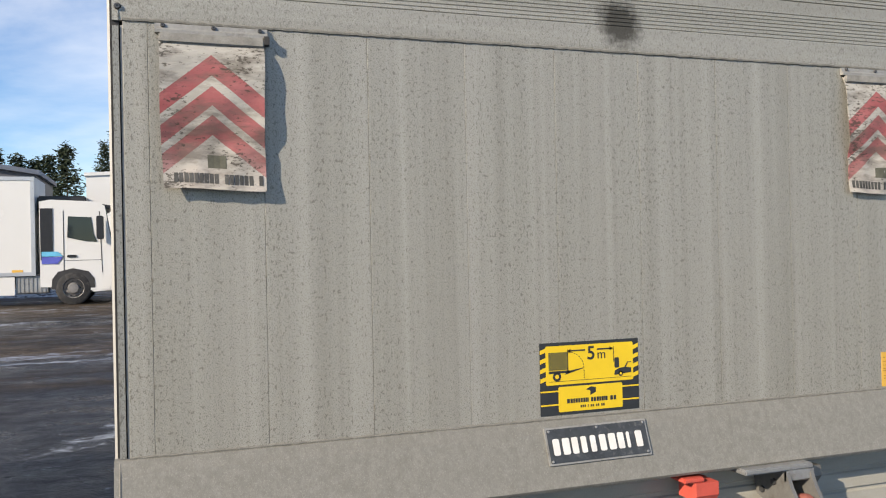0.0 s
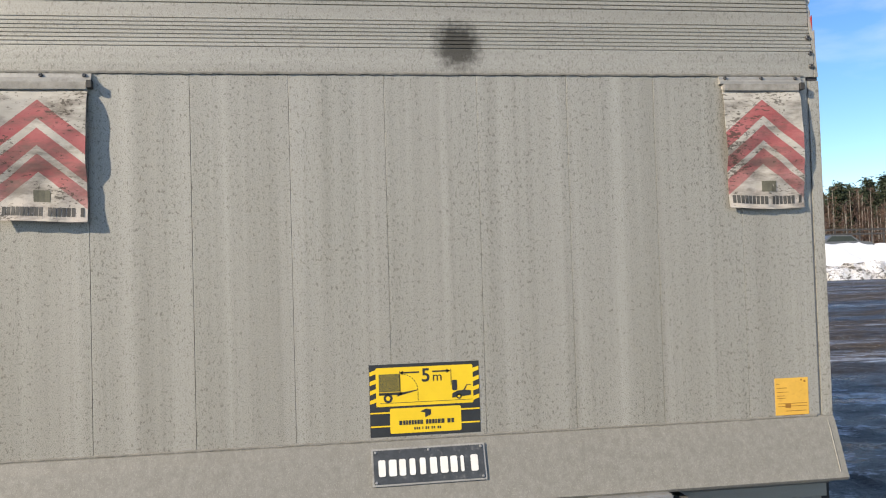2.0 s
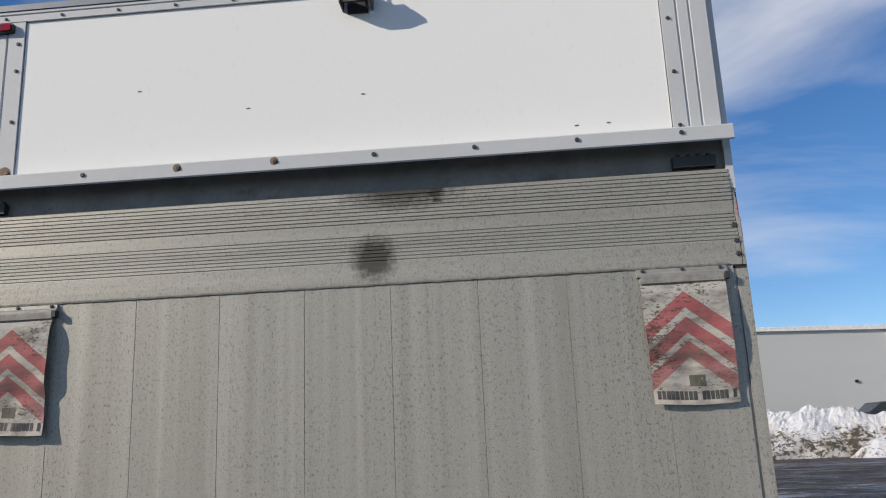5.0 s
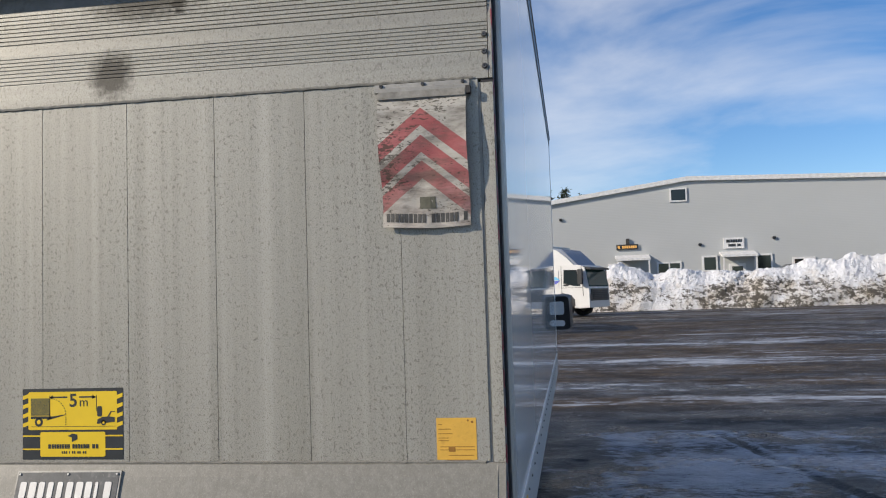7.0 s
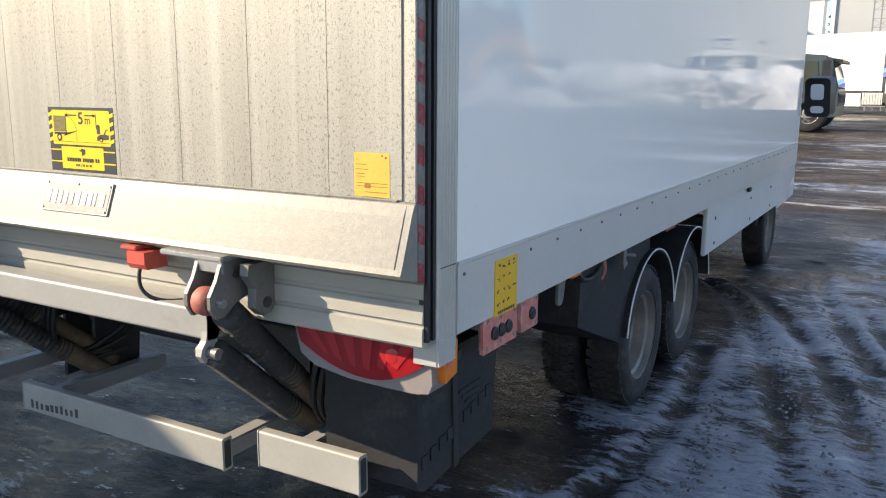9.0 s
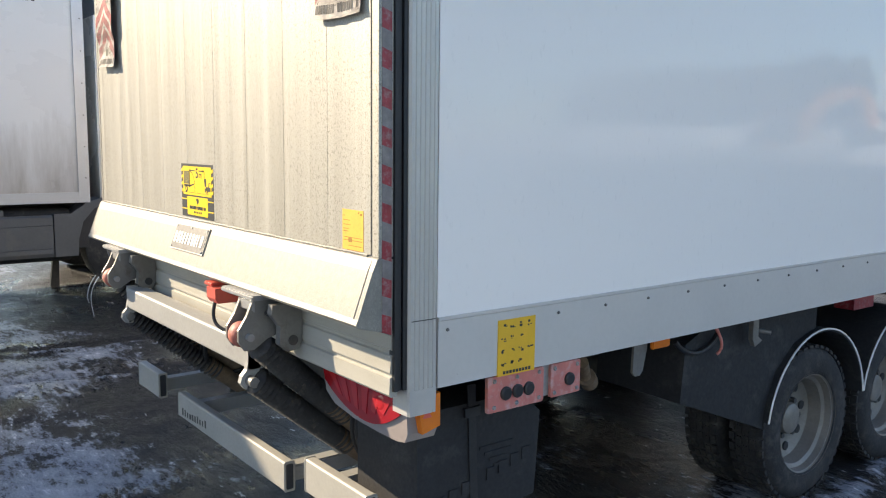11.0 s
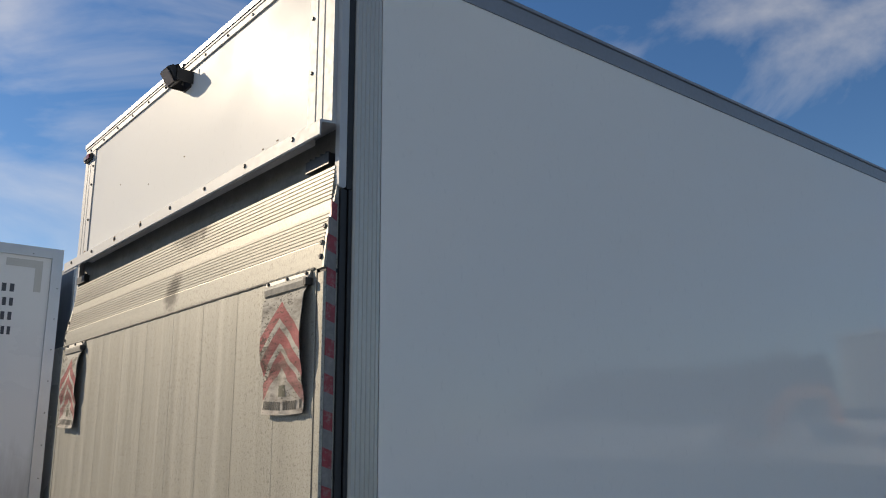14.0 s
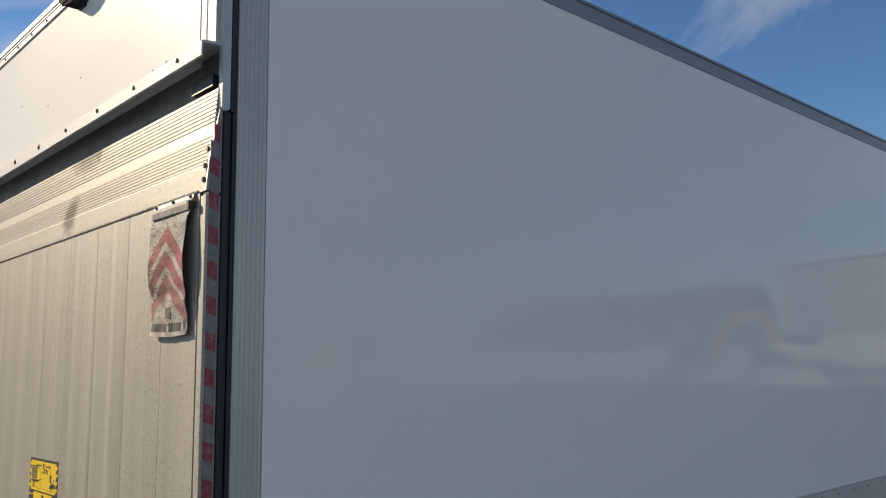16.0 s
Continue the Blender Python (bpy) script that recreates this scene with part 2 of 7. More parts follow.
def glossy_panel(name, base=(0.80, 0.81, 0.82), rough=0.1, spec=0.42, grime=None, wavy=0.022):
    n = Nodes(name, rough, 0.0, spec)
    film = n.noise((0.8, 0.6, 1.2), 6, 0.6)
    dust = n.noise((60, 60, 25), 4, 0.7, (2, 0, 5))
    col = n.mix(n.ramp(film, 0.3, 0.75, 0, 0.25), base, tuple(c * 0.88 for c in base))
    col = n.mix(n.ramp(dust, 0.60, 0.78, 0, 0.16), col, (0.45, 0.44, 0.41))
    if grime:
        # road spray that has run down the lower part in streaks
        run = n.noise((5, 5, 0.9), 7, 0.65, (3, 2, 8))
        reach = n.math("ADD", n.xyz()["Z"], n.ramp(run, 0.25, 0.75, 0.30, -0.38))
        col = n.mix(n.ramp(reach, grime[0], grime[1], 0.72, 0), col, (0.22, 0.18, 0.14))
    n.color(col)
    n.set(n.p, "Roughness", n.ramp(film, 0.3, 0.7, rough * 0.7, rough * 1.7))
    n.bump(n.noise((1.3, 0.9, 0.9), 2, 0.4, (1, 1, 4)), wavy, 0.02)
    return n.m


def flag_material(seed):
    """Faded red chevrons on white cloth, with road dirt; the cloth hangs below its local origin."""
    n = Nodes("flag_cloth", 0.8, 0.0, 0.2)
    c = n.xyz()
    w = n.math("SUBTRACT", n.math("MULTIPLY", c["Z"], -1.0), n.math("MULTIPLY", n.math("ABSOLUTE", n.math("ADD", c["X"], 0.004)), 0.82))
    red = 0.0
    for lo, hi in ((0.045, 0.094), (0.120, 0.166), (0.188, 0.235)):
        inside = n.math("MULTIPLY", n.math("GREATER_THAN", w, lo), n.math("LESS_THAN", w, hi))
        red = n.math("ADD", red, inside)
    fade = n.noise((9, 9, 14), 5, 0.6, (seed, 0, 0))
    cloth = n.mix(n.ramp(fade, 0.3, 0.7), (0.37, 0.355, 0.315), (0.51, 0.49, 0.44))
    reds = n.mix(n.ramp(fade, 0.3, 0.7), (0.30, 0.085, 0.088), (0.41, 0.155, 0.155))
    col = n.mix(red, cloth, reds)
    low = n.ramp(c["Z"], -0.345, -0.24, 0.55, 0.0)
    col = n.mix(n.math("MULTIPLY", low, n.ramp(fade, 0.3, 0.6)), col, (0.50, 0.43, 0.38))
    # smoky smudges, then crisp flecks of dirt gathered in some places and on the left edge
    smear = n.noise((9, 9, 26), 6, 0.65, (seed * 3.1, 2, seed))
    col = n.mix(n.ramp(n.math("ADD", smear, n.ramp(n.dist(0.0, -0.24, 1.0, 0.8), 0.02, 0.11, 0.10, 0.0)), 0.47, 0.66, 0, 0.70), col, (0.115, 0.10, 0.085))
    where = n.math("ADD", n.noise((7, 7, 9), 3, 0.5, (seed * 1.7, 5, 1)), n.ramp(c["X"], -0.12, -0.05, 0.16, 0.0))
    blot = n.math("ADD", n.noise((62, 62, 150), 5, 0.7, (seed, 5, 1)), n.ramp(where, 0.35, 0.75, -0.08, 0.10))
    col = n.mix(n.ramp(blot, 0.585, 0.625, 0, 0.82), col, (0.06, 0.053, 0.043))
    n.color(col)
    n.bump(n.math("ADD", n.noise((25, 25, 70), 4, 0.6), n.math("MULTIPLY", n.noise((900, 900, 900), 1), 0.3)), 0.5, 0.006)
    return n.m


def glass(name, base, rough=0.05, trans=0.0, spec=0.5):
    n = Nodes(name, rough, 0.0, spec)
    n.color(n.mix(n.noise((30, 30, 30), 3), base, tuple(c * 0.8 for c in base)))
    n.set(n.p, "Transmission Weight", trans)
    return n.m


def cladding_material(name, base):
    n = Nodes(name, 0.5, 0.0, 0.4)
    wv = n.t.nodes.new("ShaderNodeTexWave")
    wv.wave_type, wv.bands_direction = "BANDS", "Z"
    n.set(wv, "Vector", n.co)
    n.set(wv, "Scale", 2.6)
    n.set(wv, "Distortion", 0.0)
    big = n.noise((0.12, 0.12, 0.3), 5)
    col = n.mix(n.ramp(big, 0.3, 0.7), tuple(c * 0.93 for c in base), base)
    col = n.mix(n.ramp(wv.outputs["Fac"], 0.0, 0.3, 0.06, 0.0), col, tuple(c * 0.6 for c in base))
    n.color(col)
    n.bump(wv.outputs["Fac"], 0.08, 0.03)
    return n.m


ALU = weathered_aluminium("weathered_aluminium")
ALU_RIBBED = weathered_aluminium("ribbed_aluminium", (0.5, 14, 30), 0.7, 1.0)
# lip colour darkened to 0.60 to offset the stronger sun on its slant
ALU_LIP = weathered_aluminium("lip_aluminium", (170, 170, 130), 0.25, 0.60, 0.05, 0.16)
APRON = weathered_aluminium("apron_aluminium", (2.5, 9, 14), 0.08, 1.0, 0.0, 0.12)
ALU_PROFILE = plain("anodised_profile", (0.50, 0.52, 0.54), 0.38, 0.4, 0.10, 0.6, 0.02, 0.05)
# warmth in the post and white panel colours offsets the blue skylight on them
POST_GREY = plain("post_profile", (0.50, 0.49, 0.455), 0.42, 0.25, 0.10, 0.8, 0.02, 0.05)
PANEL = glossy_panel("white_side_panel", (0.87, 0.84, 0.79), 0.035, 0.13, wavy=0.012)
WHITE = glossy_panel("white_rear_panel", (0.785, 0.79, 0.77), 0.30, 0.01, wavy=0.002)
ROOF_RAIL = plain("roof_rail_profile", (0.22, 0.235, 0.255), 0.42, 0.3, 0.10, 0.6, 0.02, 0.05)
FRAME_GREY = plain("rear_frame_profile", (0.50, 0.515, 0.52), 0.50, 0.0, 0.07, 0.5, 0.02, 0, spec=0.25)
CLAMP = plain("clamp_steel", (0.33, 0.325, 0.30), 0.55, 0.3, 0.2, 0.06, 0.008, 0.15, (0.14, 0.12, 0.1))
GRIMY_TRUCK = glossy_panel("grimy_lorry_paint", (0.74, 0.74, 0.73), 0.22, 0.35, (0.85, 1.75))
WHITE_TRUCK = glossy_panel("white_lorry_paint", (0.68, 0.675, 0.655), 0.18)
WHITE_PROFILE = plain("white_profile", (0.66, 0.655, 0.63), 0.35, 0.0, 0.06, 0.5, 0.02, 0.05)
# skirt colour warmed likewise against the blue of the sky's light
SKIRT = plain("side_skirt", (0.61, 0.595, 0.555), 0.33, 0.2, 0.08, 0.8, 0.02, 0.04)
RUBBER = plain("black_rubber", (0.018, 0.018, 0.019), 0.55, 0.0, 0.3, 0.1, 0.01, 0.2)
# near-black for joints, and for the shade inside holes, hollows and wheel arches
DARK_GAP = plain("dark_recess", (0.03, 0.03, 0.032), 0.7, 0.0, 0.3, 0.2, 0.01, 0.2)
GALV = plain("galvanised_steel", (0.34, 0.345, 0.34), 0.48, 0.5, 0.22, 0.10, 0.012, 0.15, (0.24, 0.2, 0.16))
GREY_STEEL = plain("grey_painted_steel", (0.32, 0.32, 0.30), 0.5, 0.1, 0.12, 0.3, 0.012, 0.1, (0.18, 0.15, 0.12), (0.62, 0.85))
STEEL_MID = plain("dull_steel", (0.20, 0.195, 0.18), 0.5, 0.35, 0.2, 0.12, 0.012, 0.15, (0.10, 0.08, 0.06))
BUMPER = plain("bumper_paint", (0.37, 0.36, 0.32), 0.5, 0.1, 0.12, 0.3, 0.012, 0.1, (0.22, 0.18, 0.14), (0.62, 0.85))
DARK_STEEL = plain("dark_chassis_steel", (0.05, 0.048, 0.045), 0.65, 0.1, 0.3, 0.2, 0.02, 0.3, (0.12, 0.09, 0.07))
BELLOWS = plain("dusty_bellows", (0.035, 0.033, 0.031), 0.75, 0.0, 0.4, 0.08, 0.012, 0.4, (0.16, 0.13, 0.10))
RUST = plain("rusty_steel", (0.20, 0.14, 0.09), 0.75, 0.1, 0.4, 0.08, 0.012, 0.4)
RED_PLASTIC = plain("red_plastic", (0.60, 0.10, 0.07), 0.4, 0.0, 0.12, 0.1, 0.01, 0.05)
ROLLER = plain("worn_red_roller", (0.40, 0.12, 0.085), 0.6, 0.0, 0.25, 0.05, 0.008, 0.2, (0.20, 0.14, 0.11))
RED_BOX = plain("faded_red_box", (0.60, 0.19, 0.16), 0.55, 0.0, 0.18, 0.08, 0.01, 0.1, (0.55, 0.42, 0.40), (0.5, 0.75))
LAMP_RED = glass("red_lens", (0.30, 0.010, 0.014), 0.10)
LAMP_RED_PALE = glass("bright_red_lens", (0.42, 0.022, 0.026), 0.12)
LAMP_CLEAR = glass("frosted_lens", (0.27, 0.235, 0.22), 0.15)
LAMP_AMBER = glass("amber_lens", (0.80, 0.20, 0.02), 0.12)
TYRE = plain("tyre_rubber", (0.022, 0.022, 0.023), 0.75, 0.0, 0.35, 0.15, 0.01, 0.4, (0.10, 0.09, 0.08), (0.5, 0.85))
HUB = plain("dark_hub", (0.22, 0.21, 0.20), 0.5, 0.2, 0.25, 0.15, 0.012, 0.2)
RIM = plain("dusty_wheel_rim", (0.25, 0.23, 0.205), 0.5, 0.3, 0.22, 0.15, 0.012, 0.2, (0.16, 0.13, 0.10))
SKIRT_DARK = plain("dark_skirt_paint", (0.085, 0.092, 0.10), 0.5, 0.0, 0.15, 0.5, 0.02, 0.1, (0.13, 0.12, 0.11), (0.55, 0.85))
MUD = plain("mudguard_plastic", (0.016, 0.017, 0.019), 0.75, 0.0, 0.3, 0.3, 0.015, 0.2, (0.09, 0.085, 0.08), (0.55, 0.9))
WHITE_LINE = plain("white_edging", (0.75, 0.75, 0.74), 0.5)
LABEL_YELLOW = plain("yellow_label", (0.80, 0.45, 0.03), 0.45, 0.0, 0.08, 0.08, 0.004, 0.03)
YELLOW = plain("yellow_sticker", (0.80, 0.55, 0.025), 0.4, 0.0, 0.06, 0.08, 0.004, 0.03)
ORANGE = plain("orange_sticker", (0.72, 0.42, 0.07), 0.45, 0.0, 0.10, 0.05, 0.004, 0.03, (0.5, 0.26, 0.05), (0.55, 0.8))
STICK_BLACK = plain("black_print", (0.028, 0.032, 0.035), 0.45, 0.0, 0.2, 0.05, 0.004, 0.03)
PLATE_BLACK = plain("black_plate", (0.06, 0.066, 0.07), 0.45, 0.2, 0.35, 0.03, 0.004, 0.1, (0.2, 0.2, 0.19), (0.55, 0.8))
LETTER_WHITE = plain("white_letters", (0.72, 0.71, 0.67), 0.5, 0.0, 0.1, 0.05, 0.004, 0.05)
LETTER_DARK = plain("faded_print", (0.07, 0.07, 0.065), 0.8, 0.0, 0.35, 0.02, 0.004, 0.05, (0.30, 0.29, 0.27), (0.60, 0.75))
LETTER_NAVY = plain("dark_lettering", (0.05, 0.055, 0.07), 0.5)
GREEN = plain("faded_green_print", (0.115, 0.115, 0.085), 0.8, 0.0, 0.3, 0.03, 0.004)
TAPE_RED = plain("red_tape", (0.32, 0.025, 0.035), 0.4, 0.0, 0.3, 0.03, 0.004, 0.1, (0.30, 0.2, 0.19), (0.5, 0.75))
TAPE_WHITE = plain("white_tape", (0.22, 0.20, 0.19), 0.5, 0.0, 0.3, 0.03, 0.004, 0.1, (0.2, 0.17, 0.16), (0.5, 0.8))
SCREW = plain("dark_screw", (0.10, 0.10, 0.10), 0.45, 0.6, 0.3, 0.02, 0.004)
BLACK_PLASTIC = plain("black_plastic", (0.02, 0.02, 0.021), 0.4, 0.0, 0.25, 0.1, 0.01, 0.1)
WINDOW = glass("dark_window", (0.02, 0.028, 0.03), 0.04)
TEAL_GLASS = glass("windscreen", (0.03, 0.07, 0.065), 0.04, spec=0.2)
MIRROR = Nodes("mirror_glass", 0.02, 1.0).color(grey(0.85)).m
BLUE_DARK = plain("blue_print", (0.10, 0.12, 0.50), 0.4)
BLUE_LIGHT = plain("light_blue_print", (0.13, 0.48, 0.70), 0.4)
# slate blue puts the shade on the white roof deflector into its colour
SHADED_DEFLECTOR = plain("shaded_deflector", (0.17, 0.20, 0.26), 0.4, 0.0, 0.15, 0.3, 0.02)
CLAD_GREY = cladding_material("grey_cladding", (0.455, 0.47, 0.465))
CLAD_DARK = cladding_material("dark_cladding", (0.085, 0.09, 0.105))
ROOF_EDGE = plain("white_roof_edge", (0.70, 0.70, 0.69), 0.5)
EXCAVATOR = plain("excavator_orange", (0.80, 0.31, 0.025), 0.4, 0.0, 0.15, 0.6, 0.03, 0.1, (0.3, 0.2, 0.1), (0.6, 0.85))
SNOW = snow_material()
SNOW_CLEAN = plain("clean_snow", (0.82, 0.84, 0.86), 0.75, 0.0, 0.10, 1.5, 0.1, 0.4, (0.55, 0.54, 0.52), (0.62, 0.8), spec=0.3)
GROUND = ground_material()
NEEDLES = plain("pine_needles", (0.04, 0.058, 0.03), 0.85, 0.0, 0.5, 1.5, 0.2, 0)
TWIGS = plain("bare_twigs", (0.12, 0.075, 0.055), 0.9, 0.0, 0.4, 2.0, 0.3, 0)
BIRCH = plain("birch_bark", (0.30, 0.275, 0.24), 0.85, 0.0, 0.3, 1.2, 0.1, 0.1)
BARK = plain("bark", (0.16, 0.12, 0.09), 0.9, 0.0, 0.4, 1.0, 0.1, 0.2)


# ---- building blocks ----
def part(name, bm, material, parent=None, label="", smooth=False, bevel=0.0):
    """Links a bmesh as one mesh object, under a thing or a part where one is given."""
    if bevel:
        sharp = [e for e in bm.edges if len(e.link_faces) == 2 and e.calc_face_angle(0) > 0.6]
        bmesh.ops.bevel(bm, geom=sharp, offset=bevel, segments=2, affect="EDGES", clamp_overlap=True)
    bmesh.ops.recalc_face_normals(bm, faces=bm.faces)
    me = bpy.data.meshes.new(name)
    bm.to_mesh(me)
    bm.free()
    if smooth:
        me.shade_smooth()
        me.set_sharp_from_angle(angle=radians(38))
    me.materials.append(material)
    ob = new(name, me)
    if parent:
        ob.parent = parent
        ob.matrix_parent_inverse = parent.matrix_world.inverted()
    if label:
        ob["label"] = label
    return ob


def parts(name, bm, material, parent=None, label="", smooth=False):
    """Links every loose piece of a bmesh as a mesh object of its own."""
    left = set(bm.verts)
    while left:
        seed = left.pop()
        isle, stack = {seed}, [seed]
        while stack:
            v = stack.pop()
            for e in v.link_edges:
                o = e.other_vert(v)
                if o not in isle:
                    isle.add(o)
                    stack.append(o)
        left -= isle
        piece, made = bmesh.new(), {}
        for v in isle:
            made[v] = piece.verts.new(v.co)
        for f in {f for v in isle for f in v.link_faces}:
            piece.faces.new([made[v] for v in f.verts])
        part(name, piece, material, parent, label, smooth)
    bm.free()


def thing(name, place, label, category, group="", kind=""):
    ob = new(name)
    ob.location = place
    ob.empty_display_size = 0.1
    bpy.context.view_layer.update()
    return tagged(ob, label, category, group, kind)


def box(bm, x0, x1, y0, y1, z0, z1):
    c = ((x0 + x1) / 2, (y0 + y1) / 2, (z0 + z1) / 2)
    m = Matrix.Translation(c) @ Matrix.Diagonal((abs(x1 - x0), abs(y1 - y0), abs(z1 - z0), 1))
    bmesh.ops.create_cube(bm, size=1, matrix=m)
    return bm


def cube(x0, x1, y0, y1, z0, z1):
    return box(bmesh.new(), x0, x1, y0, y1, z0, z1)


def prism(pts, axis, a, b, bm=None):
    """A polygon carried along an axis from a to b; pts are in the other two axes, in their order."""
    bm = bm or bmesh.new()
    k = "xyz".index(axis)
    rows = []
    for v in (a, b):
        row = []
        for p, q in pts:
            c = [p, q]
            c.insert(k, v)
            row.append(bm.verts.new(c))
        rows.append(row)
    n = len(pts)
    bm.faces.new(rows[0])
    bm.faces.new(rows[1][::-1])
    for i in range(n):
        j = (i + 1) % n
        bm.faces.new((rows[0][i], rows[1][i], rows[1][j], rows[0][j]))
    return bm


def rod(bm, p0, p1, r, n=12, r1=None):
    p0, p1 = Vector(p0), Vector(p1)
    d = p1 - p0
    m = Matrix.Translation((p0 + p1) / 2) @ d.to_track_quat("Z", "Y").to_matrix().to_4x4()
    bmesh.ops.create_cone(bm, cap_ends=True, segments=n, radius1=r, radius2=r if r1 is None else r1, depth=d.length, matrix=m)
    return bm


def turned(profile, centre, n=40, axis="x", bm=None, caps=(True, True)):
    """A turned body: (radius, place along the axis) from one end to the other."""
    bm = bm or bmesh.new()
    rings = []
    for r, a in profile:
        ring = []
        for i in range(n):
            t = 2 * math.pi * i / n
            u, v = r * math.cos(t), r * math.sin(t)
            c = {"x": (a, u, v), "y": (u, a, v), "z": (u, v, a)}[axis]
            ring.append(bm.verts.new(Vector(centre) + Vector(c)))
        rings.append(ring)
    for r0, r1 in zip(rings, rings[1:]):
        for i in range(n):
            j = (i + 1) % n
            bm.faces.new((r0[i], r0[j], r1[j], r1[i]))
    if caps[0]:
        bm.faces.new(rings[0][::-1])
    if caps[1]:
        bm.faces.new(rings[-1])
    return bm


def tube(points, r, n=8, bm=None):
    """A bent round bar, hose or cable through points."""
    bm = bm or bmesh.new()
    pts = [Vector(p) for p in points]
    rings = []
    for i, p in enumerate(pts):
        d = (pts[min(i + 1, len(pts) - 1)] - pts[max(i - 1, 0)]).normalized()
        side = d.cross(Vector((0.13, 0.31, 0.94))).normalized()
        up = side.cross(d)
        rings.append([bm.verts.new(p + r * (math.cos(2 * math.pi * k / n) * side + math.sin(2 * math.pi * k / n) * up)) for k in range(n)])
    for a, b in zip(rings, rings[1:]):
        for k in range(n):
            j = (k + 1) % n
            bm.faces.new((a[k], a[j], b[j], b[k]))
    bm.faces.new(rings[0][::-1])
    bm.faces.new(rings[-1])
    return bm


def bezier(p0, p1, p2, p3, n=10):
    out = []
    for i in range(n + 1):
        t = i / n
        out.append((1 - t) ** 3 * Vector(p0) + 3 * t * (1 - t) ** 2 * Vector(p1) + 3 * t * t * (1 - t) * Vector(p2) + t ** 3 * Vector(p3))
    return out


def rounded(x0, x1, z0, z1, r, n=4):
    """A rectangle with round corners, as points in two axes."""
    pts = []
    for cx, cz, a in ((x1 - r, z1 - r, 0), (x0 + r, z1 - r, 90), (x0 + r, z0 + r, 180), (x1 - r, z0 + r, 270)):
        for i in range(n + 1):
            t = radians(a + 90 * i / n)
            pts.append((cx + r * math.cos(t), cz + r * math.sin(t)))
    return pts


def bars(widths, x0, x1, z0, z1, y, depth=0.0012, gap=0.16, slant=0.0):
    """A line of writing as plain blocks, one for each sign; 0 leaves a space."""
    bm = bmesh.new()
    unit = (x1 - x0) / sum(w if w else 0.6 for w in widths)
    x = x0
    for w in widths:
        if w:
            a, b = x + unit * w * gap / 2, x + unit * w * (1 - gap / 2)
            za, zb = z0 + slant * (a - x0), z0 + slant * (b - x0)
            prism([(a, za), (b, zb), (b, zb + z1 - z0), (a, za + z1 - z0)], "y", y, y - depth, bm)
        x += unit * (w if w else 0.6)
    return bm


def words(text, height, m, depth=0.001, bold=0.0):
    """Letters of the built-in font as a mesh, lying at the pose m."""
    cu = bpy.data.curves.new("letters", "FONT")
    cu.body, cu.size, cu.extrude, cu.align_x = text, height / 0.7, depth, "CENTER"
    cu.offset = bold
    ob = bpy.data.objects.new("letters", cu)
    scene.collection.objects.link(ob)
    bpy.context.view_layer.update()
    me = bpy.data.meshes.new_from_object(ob)
    bpy.data.objects.remove(ob)
    bm = bmesh.new()
    bm.from_mesh(me)
    bm.transform(m)
    return bm


def screws(parent, places, r=0.008, axis="y", sign=-1, name="screw", material=None):
    """Screw heads that share one mesh."""
    bm = turned([(r, 0.0), (r, 0.002), (r * 0.7, 0.005), (r * 0.3, 0.005), (r * 0.25, 0.003)], (0, 0, 0), 10, axis)
    if sign < 0:
        bm.transform(Matrix.Diagonal((-1, -1, -1, 1)))
    first = part(name, bm, material or SCREW, parent, smooth=True)
    data = first.data
    for i, p in enumerate(places):
        ob = first if i == 0 else new(name, data)
        ob.parent = parent
        ob.matrix_parent_inverse = parent.matrix_world.inverted()
        ob.location = p


def ground_height(x, y):
    t = min(1.0, max(0.0, (y - 9.0) / 20.0))
    t = t * t * (3 - 2 * t)
    u = min(1.0, max(0.0, (y - 26.0) / 10.0))
    return 0.5 * t + GROUND_Z * (1 - t) + 0.2 * u * u * (3 - 2 * u)


# ---- ground ----
RUTS = [bezier(*[(x, y, 0.0) for x, y in pts], 40) for pts in (
    ((0.80, 5.60), (1.25, 4.80), (1.62, 3.70), (1.98, 1.70)),
    ((1.00, 5.70), (1.55, 4.75), (2.00, 3.60), (2.30, 1.90)),
    ((1.50, 7.00), (1.68, 5.80), (1.85, 4.70), (2.20, 3.60)),
    ((1.80, 5.90), (2.10, 4.80), (2.40, 3.90), (2.60, 2.50)),
    ((0.95, 0.20), (1.35, 1.20), (1.45, 2.20), (1.20, 3.60)),
    ((3.20, 8.60), (3.50, 6.50), (4.10, 4.60), (4.40, 2.00)),
    ((-3.4, -1.8), (-3.0, 0.6), (-2.6, 2.4), (-2.5, 4.8)),
    ((-4.4, -2.0), (-4.0, 0.6), (-3.6, 2.4), (-3.3, 5.0)),
    ((-2.4, -2.8), (-1.4, -1.7), (0.2, -1.0), (1.9, -0.6)),
)]


def rut_profile(d, grip):
    """Depth of a worn wheel track at a distance from its middle, with a crumbled ridge on both sides."""
    if d > 0.26:
        return 0.0
    return (-0.026 * math.exp(-((d / 0.060) ** 4)) + 0.012 * math.exp(-(((d - 0.115) / 0.03) ** 2))) * grip


